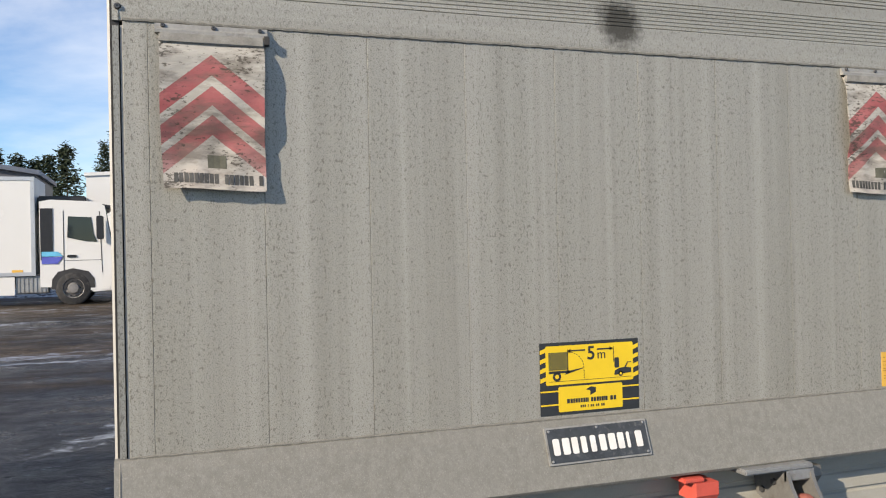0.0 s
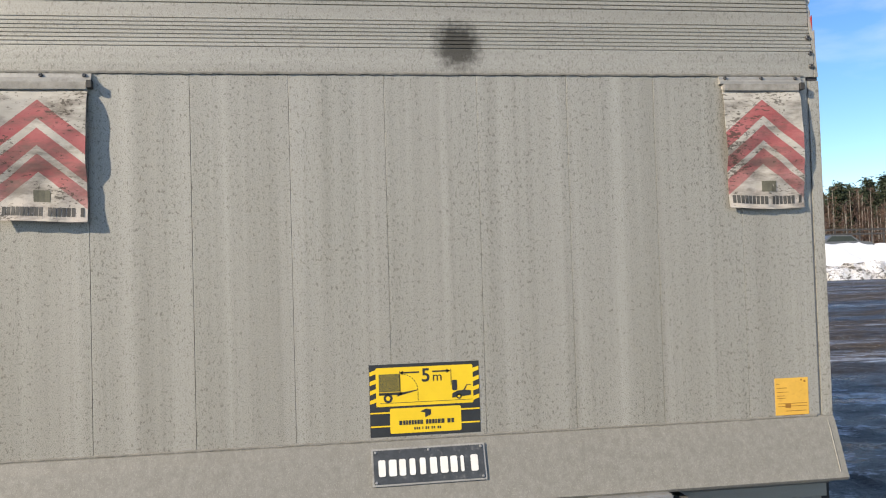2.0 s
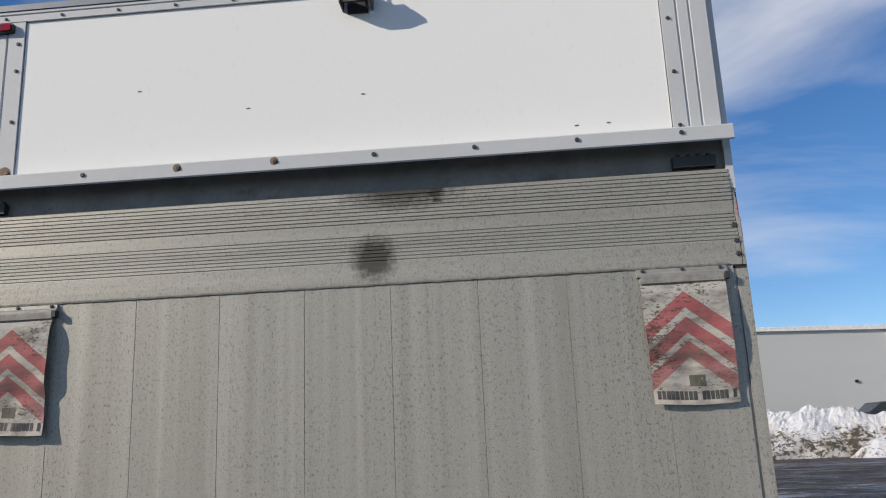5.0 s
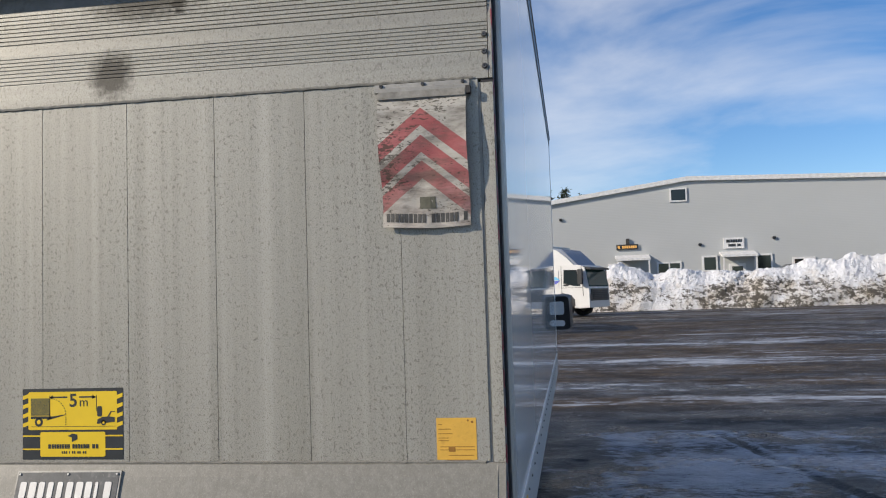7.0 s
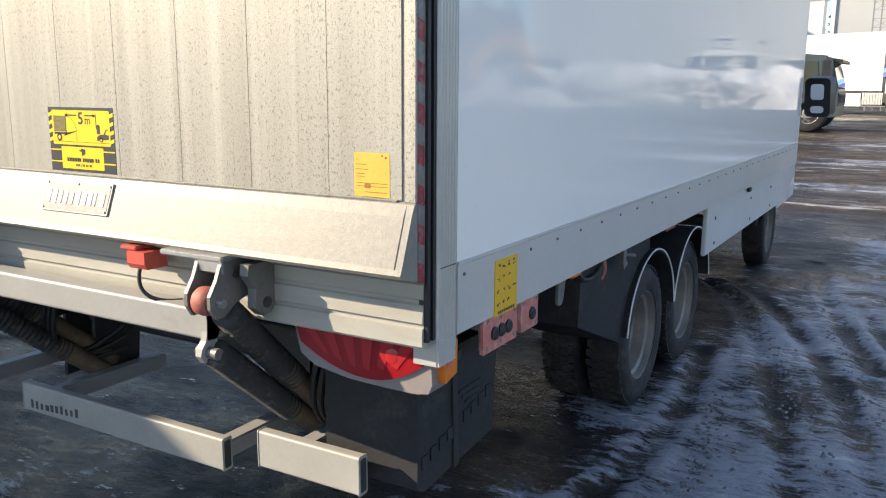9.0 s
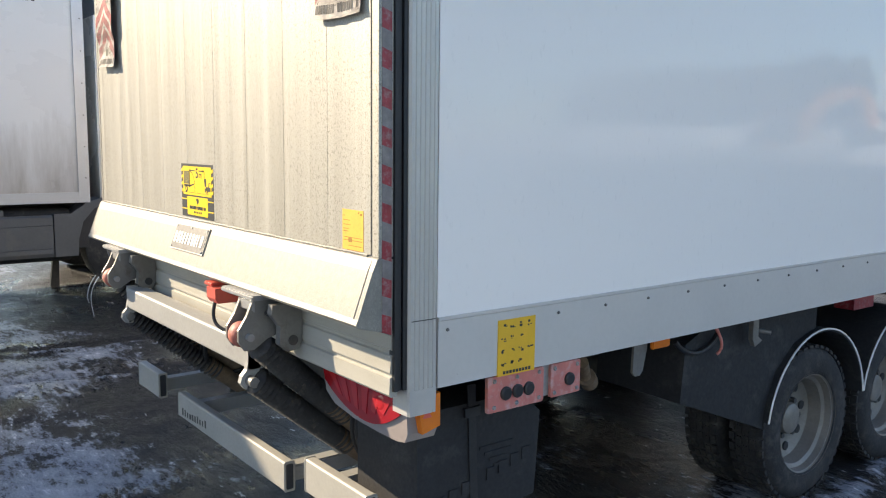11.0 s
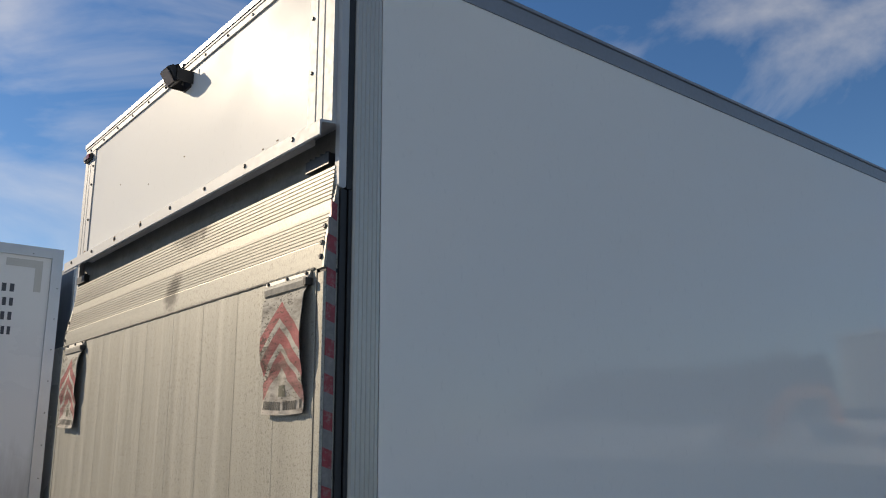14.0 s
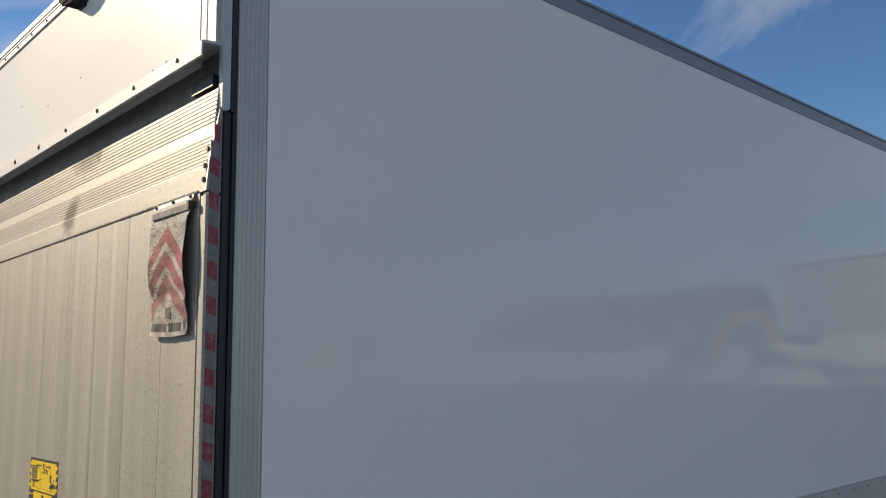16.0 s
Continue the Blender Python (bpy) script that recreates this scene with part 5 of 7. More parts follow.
def wheel(s, yc, dual=True, R=0.365, xo=1.15):
    X = lambda x: 0.03 + s * (x - 0.03)
    w = part("wheel", turned([(0.05, X(xo - 0.13)), (0.075, X(xo - 0.13)), (0.072, X(xo - 0.095)), (0.055, X(xo - 0.085)), (0.03, X(xo - 0.085))], (0, yc, R + GROUND_Z), 24), RIM, truck, "wheel with dusty steel rim and winter tyre", smooth=True)
    for off in ((0.0, 0.24) if dual else (0.0,)):
        a, b = xo - off, xo - off - 0.205
        prof = [(0.235, X(a - 0.012)), (0.255, X(a - 0.004)), (0.30, X(a)), (0.335, X(a - 0.008)), (R - 0.008, X(a - 0.028)), (R - 0.002, X(a - 0.05)), (R, X(a - 0.1)), (R - 0.002, X(b + 0.05)), (R - 0.008, X(b + 0.028)), (0.30, X(b)), (0.235, X(b + 0.012))]
        tyre = part("tyre", turned(prof, (0, yc, R + GROUND_Z), 64, caps=(False, False)), TYRE, w, smooth=True)
        blocks = bmesh.new()
        for i in range(46):
            t = 2 * math.pi * i / 46
            for k in range(5):
                xm = X(a - 0.032 - 0.035 * k)
                m = Matrix.Translation((xm, yc, R + GROUND_Z)) @ Matrix.Rotation(t + 0.03 * (k % 2), 4, "X") @ Matrix.Translation((0, 0, R - 0.001)) @ Matrix.Diagonal((0.026, 0.034, 0.014, 1))
                bmesh.ops.create_cube(blocks, size=1, matrix=m)
        tagged(part("tread", blocks, TYRE, tyre), kind="stuff")
        rim = [(0.245, X(a - 0.006)), (0.245, X(a - 0.014)), (0.228, X(a - 0.02)), (0.222, X(a - 0.05)), (0.205, X(a - 0.06)), (0.195, X(a - 0.12)), (0.17, X(a - 0.135)), (0.12, X(a - 0.14)), (0.05, X(a - 0.14))]
        part("rim", turned(rim, (0, yc, R + GROUND_Z), 48, caps=(False, True)), RIM, w, "dusty steel rim", smooth=True)
    holes = bmesh.new()
    for i in range(8):
        t = 2 * math.pi * i / 8 + 0.2
        c = Vector((0, yc + 0.155 * math.cos(t), R + GROUND_Z + 0.155 * math.sin(t)))
        rod(holes, c + Vector((X(xo - 0.1385), 0, 0)), c + Vector((X(xo - 0.130), 0, 0)), 0.022, 12)
    parts("vent_hole", holes, DARK_GAP, w)
    nuts = bmesh.new()
    for i in range(6):
        t = 2 * math.pi * i / 6
        c = Vector((0, yc + 0.09 * math.cos(t), R + GROUND_Z + 0.09 * math.sin(t)))
        rod(nuts, c + Vector((X(xo - 0.14), 0, 0)), c + Vector((X(xo - 0.105), 0, 0)), 0.014, 6)
    parts("wheel_nut", nuts, SCREW, w)


def mudguard(s, yc, R=0.365, flap=False):
    """An arched plastic guard over a wheel with a white edge."""
    X = lambda x: 0.03 + s * (x - 0.03)
    r, zc = R + 0.058, R + GROUND_Z + 0.035
    outer = [(yc + r * math.cos(t), zc + r * math.sin(t)) for t in np.linspace(math.pi * 0.955, 0.045 * math.pi, 25)]
    inner = [(yc + (r - 0.012) * math.cos(t), zc + (r - 0.012) * math.sin(t)) for t in np.linspace(0.045 * math.pi, math.pi * 0.955, 25)]
    pts = [(float(a), float(b)) for a, b in outer + inner]
    g = part("mudguard", prism(pts, "x", X(0.68), X(1.158)), MUD, truck, "black plastic mudguard with white edging")
    part("edging", tube([(X(1.160), a, b) for a, b in outer], 0.0045, 6), WHITE_LINE, g, "white edging", smooth=True)
    if flap:
        # a moulded cover that bulges from the arch back towards the rear
        p = [(yc - r + 0.003, zc + 0.03), (yc - r - 0.59, 0.60), (yc - r - 0.57, 0.83), (yc - r - 0.40, 0.90), (yc - 0.02, 0.90), (yc - 0.02, zc + r + 0.003), (yc - 0.20, zc + 0.90 * r), (yc - 0.34, zc + 0.64 * r), (yc - r + 0.012, zc + 0.25 * r)]
        part("guard_cover", prism(p, "x", X(0.70), X(1.130)), MUD, g, bevel=0.02, smooth=True)


def running_gear():
    for s in (1, -1):
        for yc, fl in ((2.49, True), (3.335, False)):
            wheel(s, yc, xo=1.125)
            mudguard(s, yc, flap=fl)
        wheel(s, 6.70, False, 0.35, 1.08)
        X = lambda x: 0.03 + s * (x - 0.03)
        rear_lamp(s)
        mudflap(s)
        # red control boxes under the rail with buttons, bolts
        ctl = part("control_box", prism(rounded(0.385, 0.612, 0.803, 0.912, 0.006), "x", X(1.240), X(1.252)), RED_BOX, truck, "faded red control box with black push buttons")
        for y in (0.455, 0.502, 0.548):
            part("button", turned([(0.021, X(1.252)), (0.021, X(1.258)), (0.016, X(1.262)), (0.006, X(1.262))], (0, y, 0.855), 18), BLACK_PLASTIC, ctl, smooth=True)
        screws(ctl, [(X(1.2525), y, z) for y in (0.41, 0.5, 0.592) for z in (0.818, 0.898)], 0.007, "x", s, material=GALV)
        one = part("control_box", prism(rounded(0.645, 0.775, 0.806, 0.912, 0.006), "x", X(1.240), X(1.252)), RED_BOX, truck, "faded red control box with one button")
        part("button", turned([(0.021, X(1.252)), (0.021, X(1.258)), (0.016, X(1.262)), (0.006, X(1.262))], (0, 0.725, 0.855), 18), BLACK_PLASTIC, one, smooth=True)
        screws(one, [(X(1.2525), y, z) for y in (0.66, 0.76) for z in (0.82, 0.898)], 0.007, "x", s, material=GALV)
        part("control_bracket", cube(min(X(1.228), X(1.239)), max(X(1.228), X(1.239)), 0.40, 0.77, 0.812, 0.95), GALV, truck)
        # amber side reflector on a bracket, valves and hoses beneath the rail
        part("side_reflector", cube(min(X(1.19), X(1.205)), max(X(1.19), X(1.205)), 1.20, 1.30, 0.868, 0.905), LAMP_AMBER, truck, "amber side reflector", bevel=0.004)
        part("reflector_bracket", prism([(1.13, 0.92), (1.20, 0.92), (1.20, 0.87), (1.18, 0.79), (1.165, 0.775), (1.14, 0.775), (1.125, 0.79)], "x", X(1.17), X(1.18)), STEEL_MID, truck)
        bm = rod(bmesh.new(), (X(1.10), 0.95, 0.84), (X(1.02), 1.06, 0.74), 0.022)
        rod(bm, (X(1.04), 1.04, 0.76), (X(1.0), 1.10, 0.72), 0.034)
        part("valve", bm, RUST, truck, smooth=True)
        hose = tube(bezier((X(1.15), 1.4, 0.86), (X(1.12), 1.5, 0.78), (X(1.15), 1.6, 0.76), (X(1.16), 1.66, 0.86), 10), 0.011, 8)
        tube(bezier((X(1.1), 0.8, 0.9), (X(1.1), 0.85, 0.78), (X(1.05), 0.92, 0.76), (X(1.0), 1.0, 0.8), 10), 0.008, 8, hose)
        parts("air_hose", hose, RUBBER, truck, smooth=True)
        part("air_hose", tube(bezier((X(1.17), 1.62, 0.9), (X(1.18), 1.66, 0.84), (X(1.17), 1.70, 0.80), (X(1.16), 1.66, 0.775), 8), 0.006, 8), RED_BOX, truck, "red air hose", smooth=True)
        part("rail_hook", prism([(1.86, 0.92), (1.90, 0.92), (1.90, 0.82), (1.93, 0.80), (1.88, 0.78), (1.86, 0.81)], "x", X(1.17), X(1.19)), STEEL_MID, truck)
        part("rail_pin", rod(bmesh.new(), (X(1.18), 1.92, 0.84), (X(1.215), 1.95, 0.835), 0.009), STEEL_MID, truck, smooth=True)
        part("wheel_box", cube(min(X(1.0), X(1.10)), max(X(1.0), X(1.10)), 2.88, 3.08, 0.80, 0.9), TAPE_RED, truck, "dark red bracket box")
        # side guard between the axles and the cab
        g = part("side_guard", cube(min(X(1.163), X(1.190)), max(X(1.163), X(1.190)), 3.47, 6.22, 0.57, 0.917), WHITE_PROFILE, truck, "white side guard panel", bevel=0.006)
        screws(g, [(X(1.1905), y, z) for y in (3.7, 4.9, 5.8) for z in (0.62, 0.78)], 0.012, "x", s)
        part("side_guard_post", cube(min(X(1.12), X(1.163)), max(X(1.12), X(1.163)), 5.0, 5.06, 0.55, 0.94), DARK_STEEL, truck)
        part("marker_lamp", cube(min(X(1.190), X(1.215)), max(X(1.190), X(1.215)), 4.7, 4.78, 0.845, 0.875), BLACK_PLASTIC, truck, bevel=0.004)
        part("chassis_rail", cube(min(X(0.40), X(0.48)), max(X(0.40), X(0.48)), 0.6, 8.2, 0.62, 0.86), DARK_STEEL, truck)
    for y in (2.49, 3.335, 6.70):
        part("axle", rod(bmesh.new(), (-0.9, y, 0.365 + GROUND_Z), (0.96, y, 0.365 + GROUND_Z), 0.06, 16), DARK_STEEL, truck, smooth=True)


def van_cab():
    prof = [(6.62, 0.42), (6.62, 2.50), (6.95, 2.56), (7.25, 2.40), (7.85, 1.55), (8.55, 1.25), (8.72, 1.0), (8.74, 0.40), (7.3, 0.36)]
    part("cab", prism(prof, "x", -0.94, 1.0), WHITE_TRUCK, truck, "white van cab", bevel=0.06, smooth=True)
    for s in (1, -1):
        X = lambda x: 0.03 + s * (x - 0.03)
        part("cab_window", prism([(6.85, 1.55), (7.72, 1.50), (7.25, 2.18), (6.85, 2.25)], "x", X(0.99), X(1.004)), WINDOW, truck)
        part("wheel_arch", prism([(6.26, 0.36), (6.27, 0.62), (6.42, 0.80), (6.70, 0.86), (6.98, 0.80), (7.14, 0.62), (7.14, 0.36)], "x", X(0.99), X(1.02)), BLACK_PLASTIC, truck)
        # the mirror is turned in towards the driver
        turn = Matrix.Translation((1.315, 7.64, 0)) @ Matrix.Rotation(radians(-12), 4, "Z") @ Matrix.Translation((0, 0, 1.53)) @ Matrix.Rotation(radians(9), 4, "X") @ Matrix.Translation((-1.30, -7.64, -1.53))
        flip = Matrix.Identity(4) if s > 0 else Matrix.Translation((0.06, 0, 0)) @ Matrix.Diagonal((-1, 1, 1, 1))
        bm = prism(rounded(1.175, 1.425, 1.335, 1.725, 0.05, 5), "y", 7.56, 7.72)
        bm.transform(flip @ turn)
        case = part("mirror", bm, BLACK_PLASTIC, truck, "black door mirror", bevel=0.02, smooth=True)
        for z0, z1 in ((1.375, 1.445), (1.51, 1.665)):
            bm = prism(rounded(1.235, 1.365, z0, z1, 0.03, 4), "y", 7.555, 7.562)
            bm.transform(flip @ turn)
            part("mirror_glass", bm, MIRROR, case)
        part("mirror_arm", tube(bezier((X(1.0), 7.7, 1.48), (X(1.05), 7.68, 1.45), (X(1.12), 7.66, 1.43), (X(1.2), 7.65, 1.44), 6), 0.035, 8), BLACK_PLASTIC, truck, smooth=True)


lift_gear()
running_gear()
van_cab()


# ---- ruts and loose ice beside the lorry ----
def ice_ruts():
    """Crumbled ridges along old tyre tracks."""
    rng = random.Random(21)
    bm_v, bm_f = [], []
    paths = [((0.95, 5.2), (1.4, 4.3), (1.75, 3.5), (1.84, 2.4)), ((1.5, 5.6), (1.95, 4.4), (2.16, 3.3), (2.2, 2.3)), ((2.2, 0.2), (2.3, 1.4), (2.0, 2.4), (1.6, 3.3)), ((1.5, 0.3), (1.75, 1.2), (1.6, 2.0), (1.45, 2.6)), ((3.4, 8.5), (3.6, 6.5), (4.3, 4.6), (4.5, 2.0)), ((-3.4, -1.5), (-3.0, 0.6), (-2.6, 2.4), (-2.5, 4.5)), ((-4.4, -1.8), (-4.0, 0.6), (-3.6, 2.4), (-3.3, 4.8)), ((-2.0, -2.6), (-1.0, -1.6), (0.4, -0.9), (1.6, -0.4))]
    for pts in paths:
        curve = bezier(*[(a, b, 0.0) for a, b in pts], 60)
        for k in range(120):
            p = curve[int(rng.random() * 60)].lerp(curve[min(60, int(rng.random() * 60))], 0.0)
            x, y = p.x + rng.gauss(0, 0.06), p.y + rng.gauss(0, 0.08)
            r, h = rng.uniform(0.004, 0.016), rng.uniform(0.003, 0.009)
            n = len(bm_v)
            m = 6
            a0 = rng.uniform(0, 6)
            for i in range(m):
                t = a0 + 2 * math.pi * i / m
                q = r * rng.uniform(0.6, 1.3)
                bm_v.append((x + q * math.cos(t), y + 1.4 * q * math.sin(t), -0.002))
            bm_v.append((x + rng.uniform(-0.3, 0.3) * r, y + rng.uniform(-0.3, 0.3) * r, h))
            for i in range(m):
                bm_f.append((n + i, n + (i + 1) % m, n + m))
    me = bpy.data.meshes.new("ice_crumbs")
    me.from_pydata(bm_v, [], bm_f)
    me.materials.append(plain("dirty_ice", (0.16, 0.17, 0.19), 0.45, 0.0, 0.5, 0.05, 0.01, 0.3, (0.05, 0.045, 0.04), (0.45, 0.6)))
    tagged(new("ice_crumbs", me), "crumbled dirty ice along old tyre tracks", "ice", kind="stuff")


ice_ruts()


# ---- other lorries in the yard ----
def box_part(put, length, b0, c, W, box_bot, box_top, paint):
    """The box body of a lorry with rails, posts and rivets."""
    bx = put("box_body", cube(-length, b0, 0.02, W - 0.02, box_bot, box_top), paint, lab="plain white box body")
    for z in (box_top - 0.05, box_bot - 0.06):
        put("box_rail", cube(-length - 0.005, b0 + 0.005, 0.0, W, z, z + 0.11), ALU_PROFILE, bx)
    for x in (-length, b0 - 0.10):
        put("box_post", cube(x - 0.006, x + 0.106, -0.003, W + 0.003, box_bot - 0.055, box_top + 0.055), ALU_PROFILE, bx)
    rv = bmesh.new()
    for k in range(int((length - c) / 0.5)):
        for z in (box_top - 0.02,):
            rod(rv, (b0 - 0.3 - 0.5 * k, -0.005, z), (b0 - 0.3 - 0.5 * k, 0.0, z), 0.007, 6)
    for k in range(int((box_top - box_bot) / 0.33)):
        rod(rv, (b0 - 0.03, -0.008, box_bot + 0.2 + 0.33 * k), (b0 - 0.03, 0.0, box_bot + 0.2 + 0.33 * k), 0.007, 6)
    put("rivet", rv, SCREW, bx, split=True)
    return bx


def lorry(place, turn, label, length=9.0, box_top=3.75, box_bot=1.15, cab_top=3.0, cab_len=2.1, paint=None, wheels=(-1.35, -6.6), deflector=True, group="parked lorries", extra=None, sleeper=0.0, dz=0.0, boxed=True, tank=True):
    """A lorry whose front is at its origin, heading along its own x; the side towards -y is the one that shows."""
    paint = paint or WHITE_TRUCK
    m = Matrix.Translation(place) @ Matrix.Rotation(turn, 4, "Z")
    base = thing("lorry", place, label, "truck", group)

    def put(name, bm, mt, parent=None, lab="", split=False, **kw):
        bm.transform(m)
        if split:
            return parts(name, bm, mt, parent or base, lab, **kw)
        return part(name, bm, mt, parent or base, lab, **kw)

    W = 2.5
    c = cab_len
    # cab with sloping windscreen
    prof = [(-c, 0.55), (-c, cab_top), (-c + 0.3, cab_top + 0.06), (-0.42, cab_top), (-0.2, cab_top - 0.12), (-0.02, 1.75 + dz), (0.0, 1.2), (0.0, 0.42), (-0.55, 0.38), (-0.62, 0.55)]
    cab = put("cab", prism([(x, z) for x, z in prof], "y", 0.04, W - 0.04), paint, lab="white lorry cab", bevel=0.05, smooth=True)
    for y0, y1 in ((0.025, 0.045), (W - 0.045, W - 0.025)):
        put("door_window", prism([(-0.42, 1.78 + dz), (-0.52, 2.02 + dz), (-0.58, 2.52 + dz), (-1.22, 2.55 + dz), (-1.25, 1.92 + dz), (-0.75, 1.80 + dz)], "y", y0, y1), WINDOW, cab, bevel=0.01)
        put("door_gap", prism([(-1.36, 1.0), (-1.34, 1.0), (-1.34, 2.72 + dz), (-1.36, 2.72 + dz)], "y", y0 + 0.006, y1 - 0.006), DARK_GAP, cab)
        put("door_gap", prism([(-0.30, 0.95), (-0.28, 0.95), (-0.34, 2.70 + dz), (-0.36, 2.70 + dz)], "y", y0 + 0.006, y1 - 0.006), DARK_GAP, cab)
        put("door_gap", cube(-1.36, -0.3, y0 + 0.006, y1 - 0.006, 1.33, 1.342), DARK_GAP, cab)
        put("door_handle", prism(rounded(-1.26, -1.0, 1.42, 1.50, 0.03), "y", y0 - 0.01, y1), BLACK_PLASTIC, cab)
        put("arch", prism([(wheels[0] + q, z) for q, z in ((-0.60, 0.50), (-0.58, 0.78), (-0.42, 1.0), (0.0, 1.10), (0.42, 1.0), (0.58, 0.78), (0.60, 0.50))], "y", y0 + 0.002, y1 - 0.002), DARK_GAP, cab)
        put("mirror", prism(rounded(-0.42, -0.22, 1.85 + dz, 2.55 + dz, 0.05), "y", y0 - 0.30, y0 - 0.12) if y0 < 1 else prism(rounded(-0.42, -0.22, 1.85 + dz, 2.55 + dz, 0.05), "y", y1 + 0.12, y1 + 0.30), BLACK_PLASTIC, cab, bevel=0.02)
        put("side_visor", cube(-c + 0.02, -c + 0.36, y0 - 0.004, y1 + 0.004, 1.35, cab_top - 0.2), BLACK_PLASTIC if sleeper else paint, cab)
    put("windscreen", prism([(-0.40, cab_top - 0.16), (-0.17, cab_top - 0.2), (0.005, 1.80 + dz), (-0.03, 1.72 + dz)], "y", 0.09, W - 0.09), TEAL_GLASS, cab, "tinted windscreen")
    put("visor", prism([(-0.42, cab_top - 0.16), (0.06, cab_top - 0.22), (0.06, cab_top - 0.13), (-0.42, cab_top - 0.04)], "y", 0.1, W - 0.1), BLACK_PLASTIC, cab, "dark sun visor")
    top = min(1.66, 1.66 + dz)
    gr = put("grille", cube(-0.02, 0.03, 0.22, W - 0.22, 0.72, top), BLACK_PLASTIC, cab, bevel=0.01)
    for k in range(5):
        z = 0.80 + (top - 0.90) * k / 4.6
        put("slat", cube(0.03, 0.05, 0.4, W - 0.4, z, z + 0.06), DARK_STEEL, gr)
    for y in (0.12, W - 0.42):
        put("headlight", cube(-0.12, 0.02, y, y + 0.3, 0.72, 1.05), LAMP_CLEAR, cab, bevel=0.02)
    put("step", cube(-0.75, -0.05, 0.03, W - 0.03, 0.40, 0.56), paint, cab, bevel=0.03)
    if deflector:
        put("wind_deflector", prism([(-c + 0.05, cab_top), (-c + 0.05, box_top - 0.05), (-c + 0.5, box_top - 0.12), (-0.9, cab_top + 0.35), (-0.55, cab_top)], "y", 0.16, W - 0.16), SHADED_DEFLECTOR, cab, "curved roof deflector, its shade put into a slate-blue colour", bevel=0.05, smooth=True)
        for y in (0.08, W - 0.16):
            put("deflector_cheek", prism([(-c + 0.05, cab_top), (-c + 0.05, box_top - 0.09), (-c + 0.30, box_top - 0.17), (-1.05, cab_top + 0.34), (-0.72, cab_top)], "y", y, y + 0.08), paint, cab, "white side cheek", bevel=0.02)
    b0 = -c - 0.12
    bx = None
    if boxed:
        bx = box_part(put, length, b0, c, W, box_bot, box_top, paint)
    # chassis, boxes beneath, skirt
    put("chassis", cube(-length + 0.2, -0.6, 0.75, W - 0.75, 0.62, box_bot - 0.07), DARK_STEEL)
    if boxed and tank and wheels[1] + 1.5 < -c - 1.35:
        put("tool_box", cube(wheels[1] + 1.2, -c - 1.35, 0.12, 0.6, 0.46, box_bot - 0.22), MUD, lab="dark storage box", bevel=0.02)
        put("tool_box_lid", cube(wheels[1] + 1.25, -c - 1.4, 0.11, 0.12, 0.76, 0.77), DARK_STEEL)
    t1 = min(-c + 0.2, wheels[0] - 0.64)
    tank_ob = put("tank", prism(rounded(0.08, 0.64, 0.36, 0.92, 0.08), "x", t1 - 0.86, t1), GALV if tank else MUD, lab="fuel tank", bevel=0.02)
    if tank:
        for k in range(7):
            put("rib", cube(t1 - 0.80 + 0.115 * k, t1 - 0.75 + 0.115 * k, 0.065, 0.08, 0.40, 0.88), GALV, tank_ob)
        put("side_skirt", cube(wheels[1] + 0.65, t1 - 0.88, 0.03, 0.06, 0.34, 0.88), WHITE_TRUCK, lab="white side skirt")
    for x in wheels:
        for y, s in ((0.005, -1), (W - 0.005, 1)):
            ys = y
            prof = [(0.30, ys), (0.33, ys - s * 0.01), (0.44, ys - s * 0.005), (0.50, ys - s * 0.04), (0.505, ys - s * 0.15), (0.50, ys - s * 0.29), (0.30, ys - s * 0.33)]
            tyre = put("wheel", turned(prof, (x, 0, 0.505), 40, "y", caps=(False, False)), TYRE, lab="black lorry wheel", smooth=True)
            q = -s
            rim = [(0.30, ys + q * 0.012), (0.285, ys + q * 0.02), (0.27, ys + q * 0.06), (0.20, ys + q * 0.05), (0.15, ys + q * 0.01), (0.14, ys - q * 0.02), (0.06, ys - q * 0.03)]
            put("rim", turned(rim, (x, 0, 0.505), 32, "y", caps=(False, True)), HUB, tyre, smooth=True)
            nut = bmesh.new()
            for i in range(10):
                t = 2 * math.pi * i / 10
                rod(nut, (x + 0.235 * math.cos(t), ys - q * 0.0, 0.505 + 0.235 * math.sin(t)), (x + 0.235 * math.cos(t), ys + q * 0.05, 0.505 + 0.235 * math.sin(t)), 0.03, 8)
            put("wheel_opening", nut, DARK_GAP, tyre, split=True)
        g = [(x + 0.58 * math.cos(t), 0.52 + 0.58 * math.sin(t)) for t in np.linspace(0.1, math.pi - 0.1, 14)] + [(x + 0.555 * math.cos(t), 0.52 + 0.555 * math.sin(t)) for t in np.linspace(math.pi - 0.1, 0.1, 14)]
        put("mudguard", prism([(float(a), float(b)) for a, b in g], "y", 0.06, 0.6), MUD, lab="black mudguard")
    if extra:
        extra(put, cab, bx)
    return base


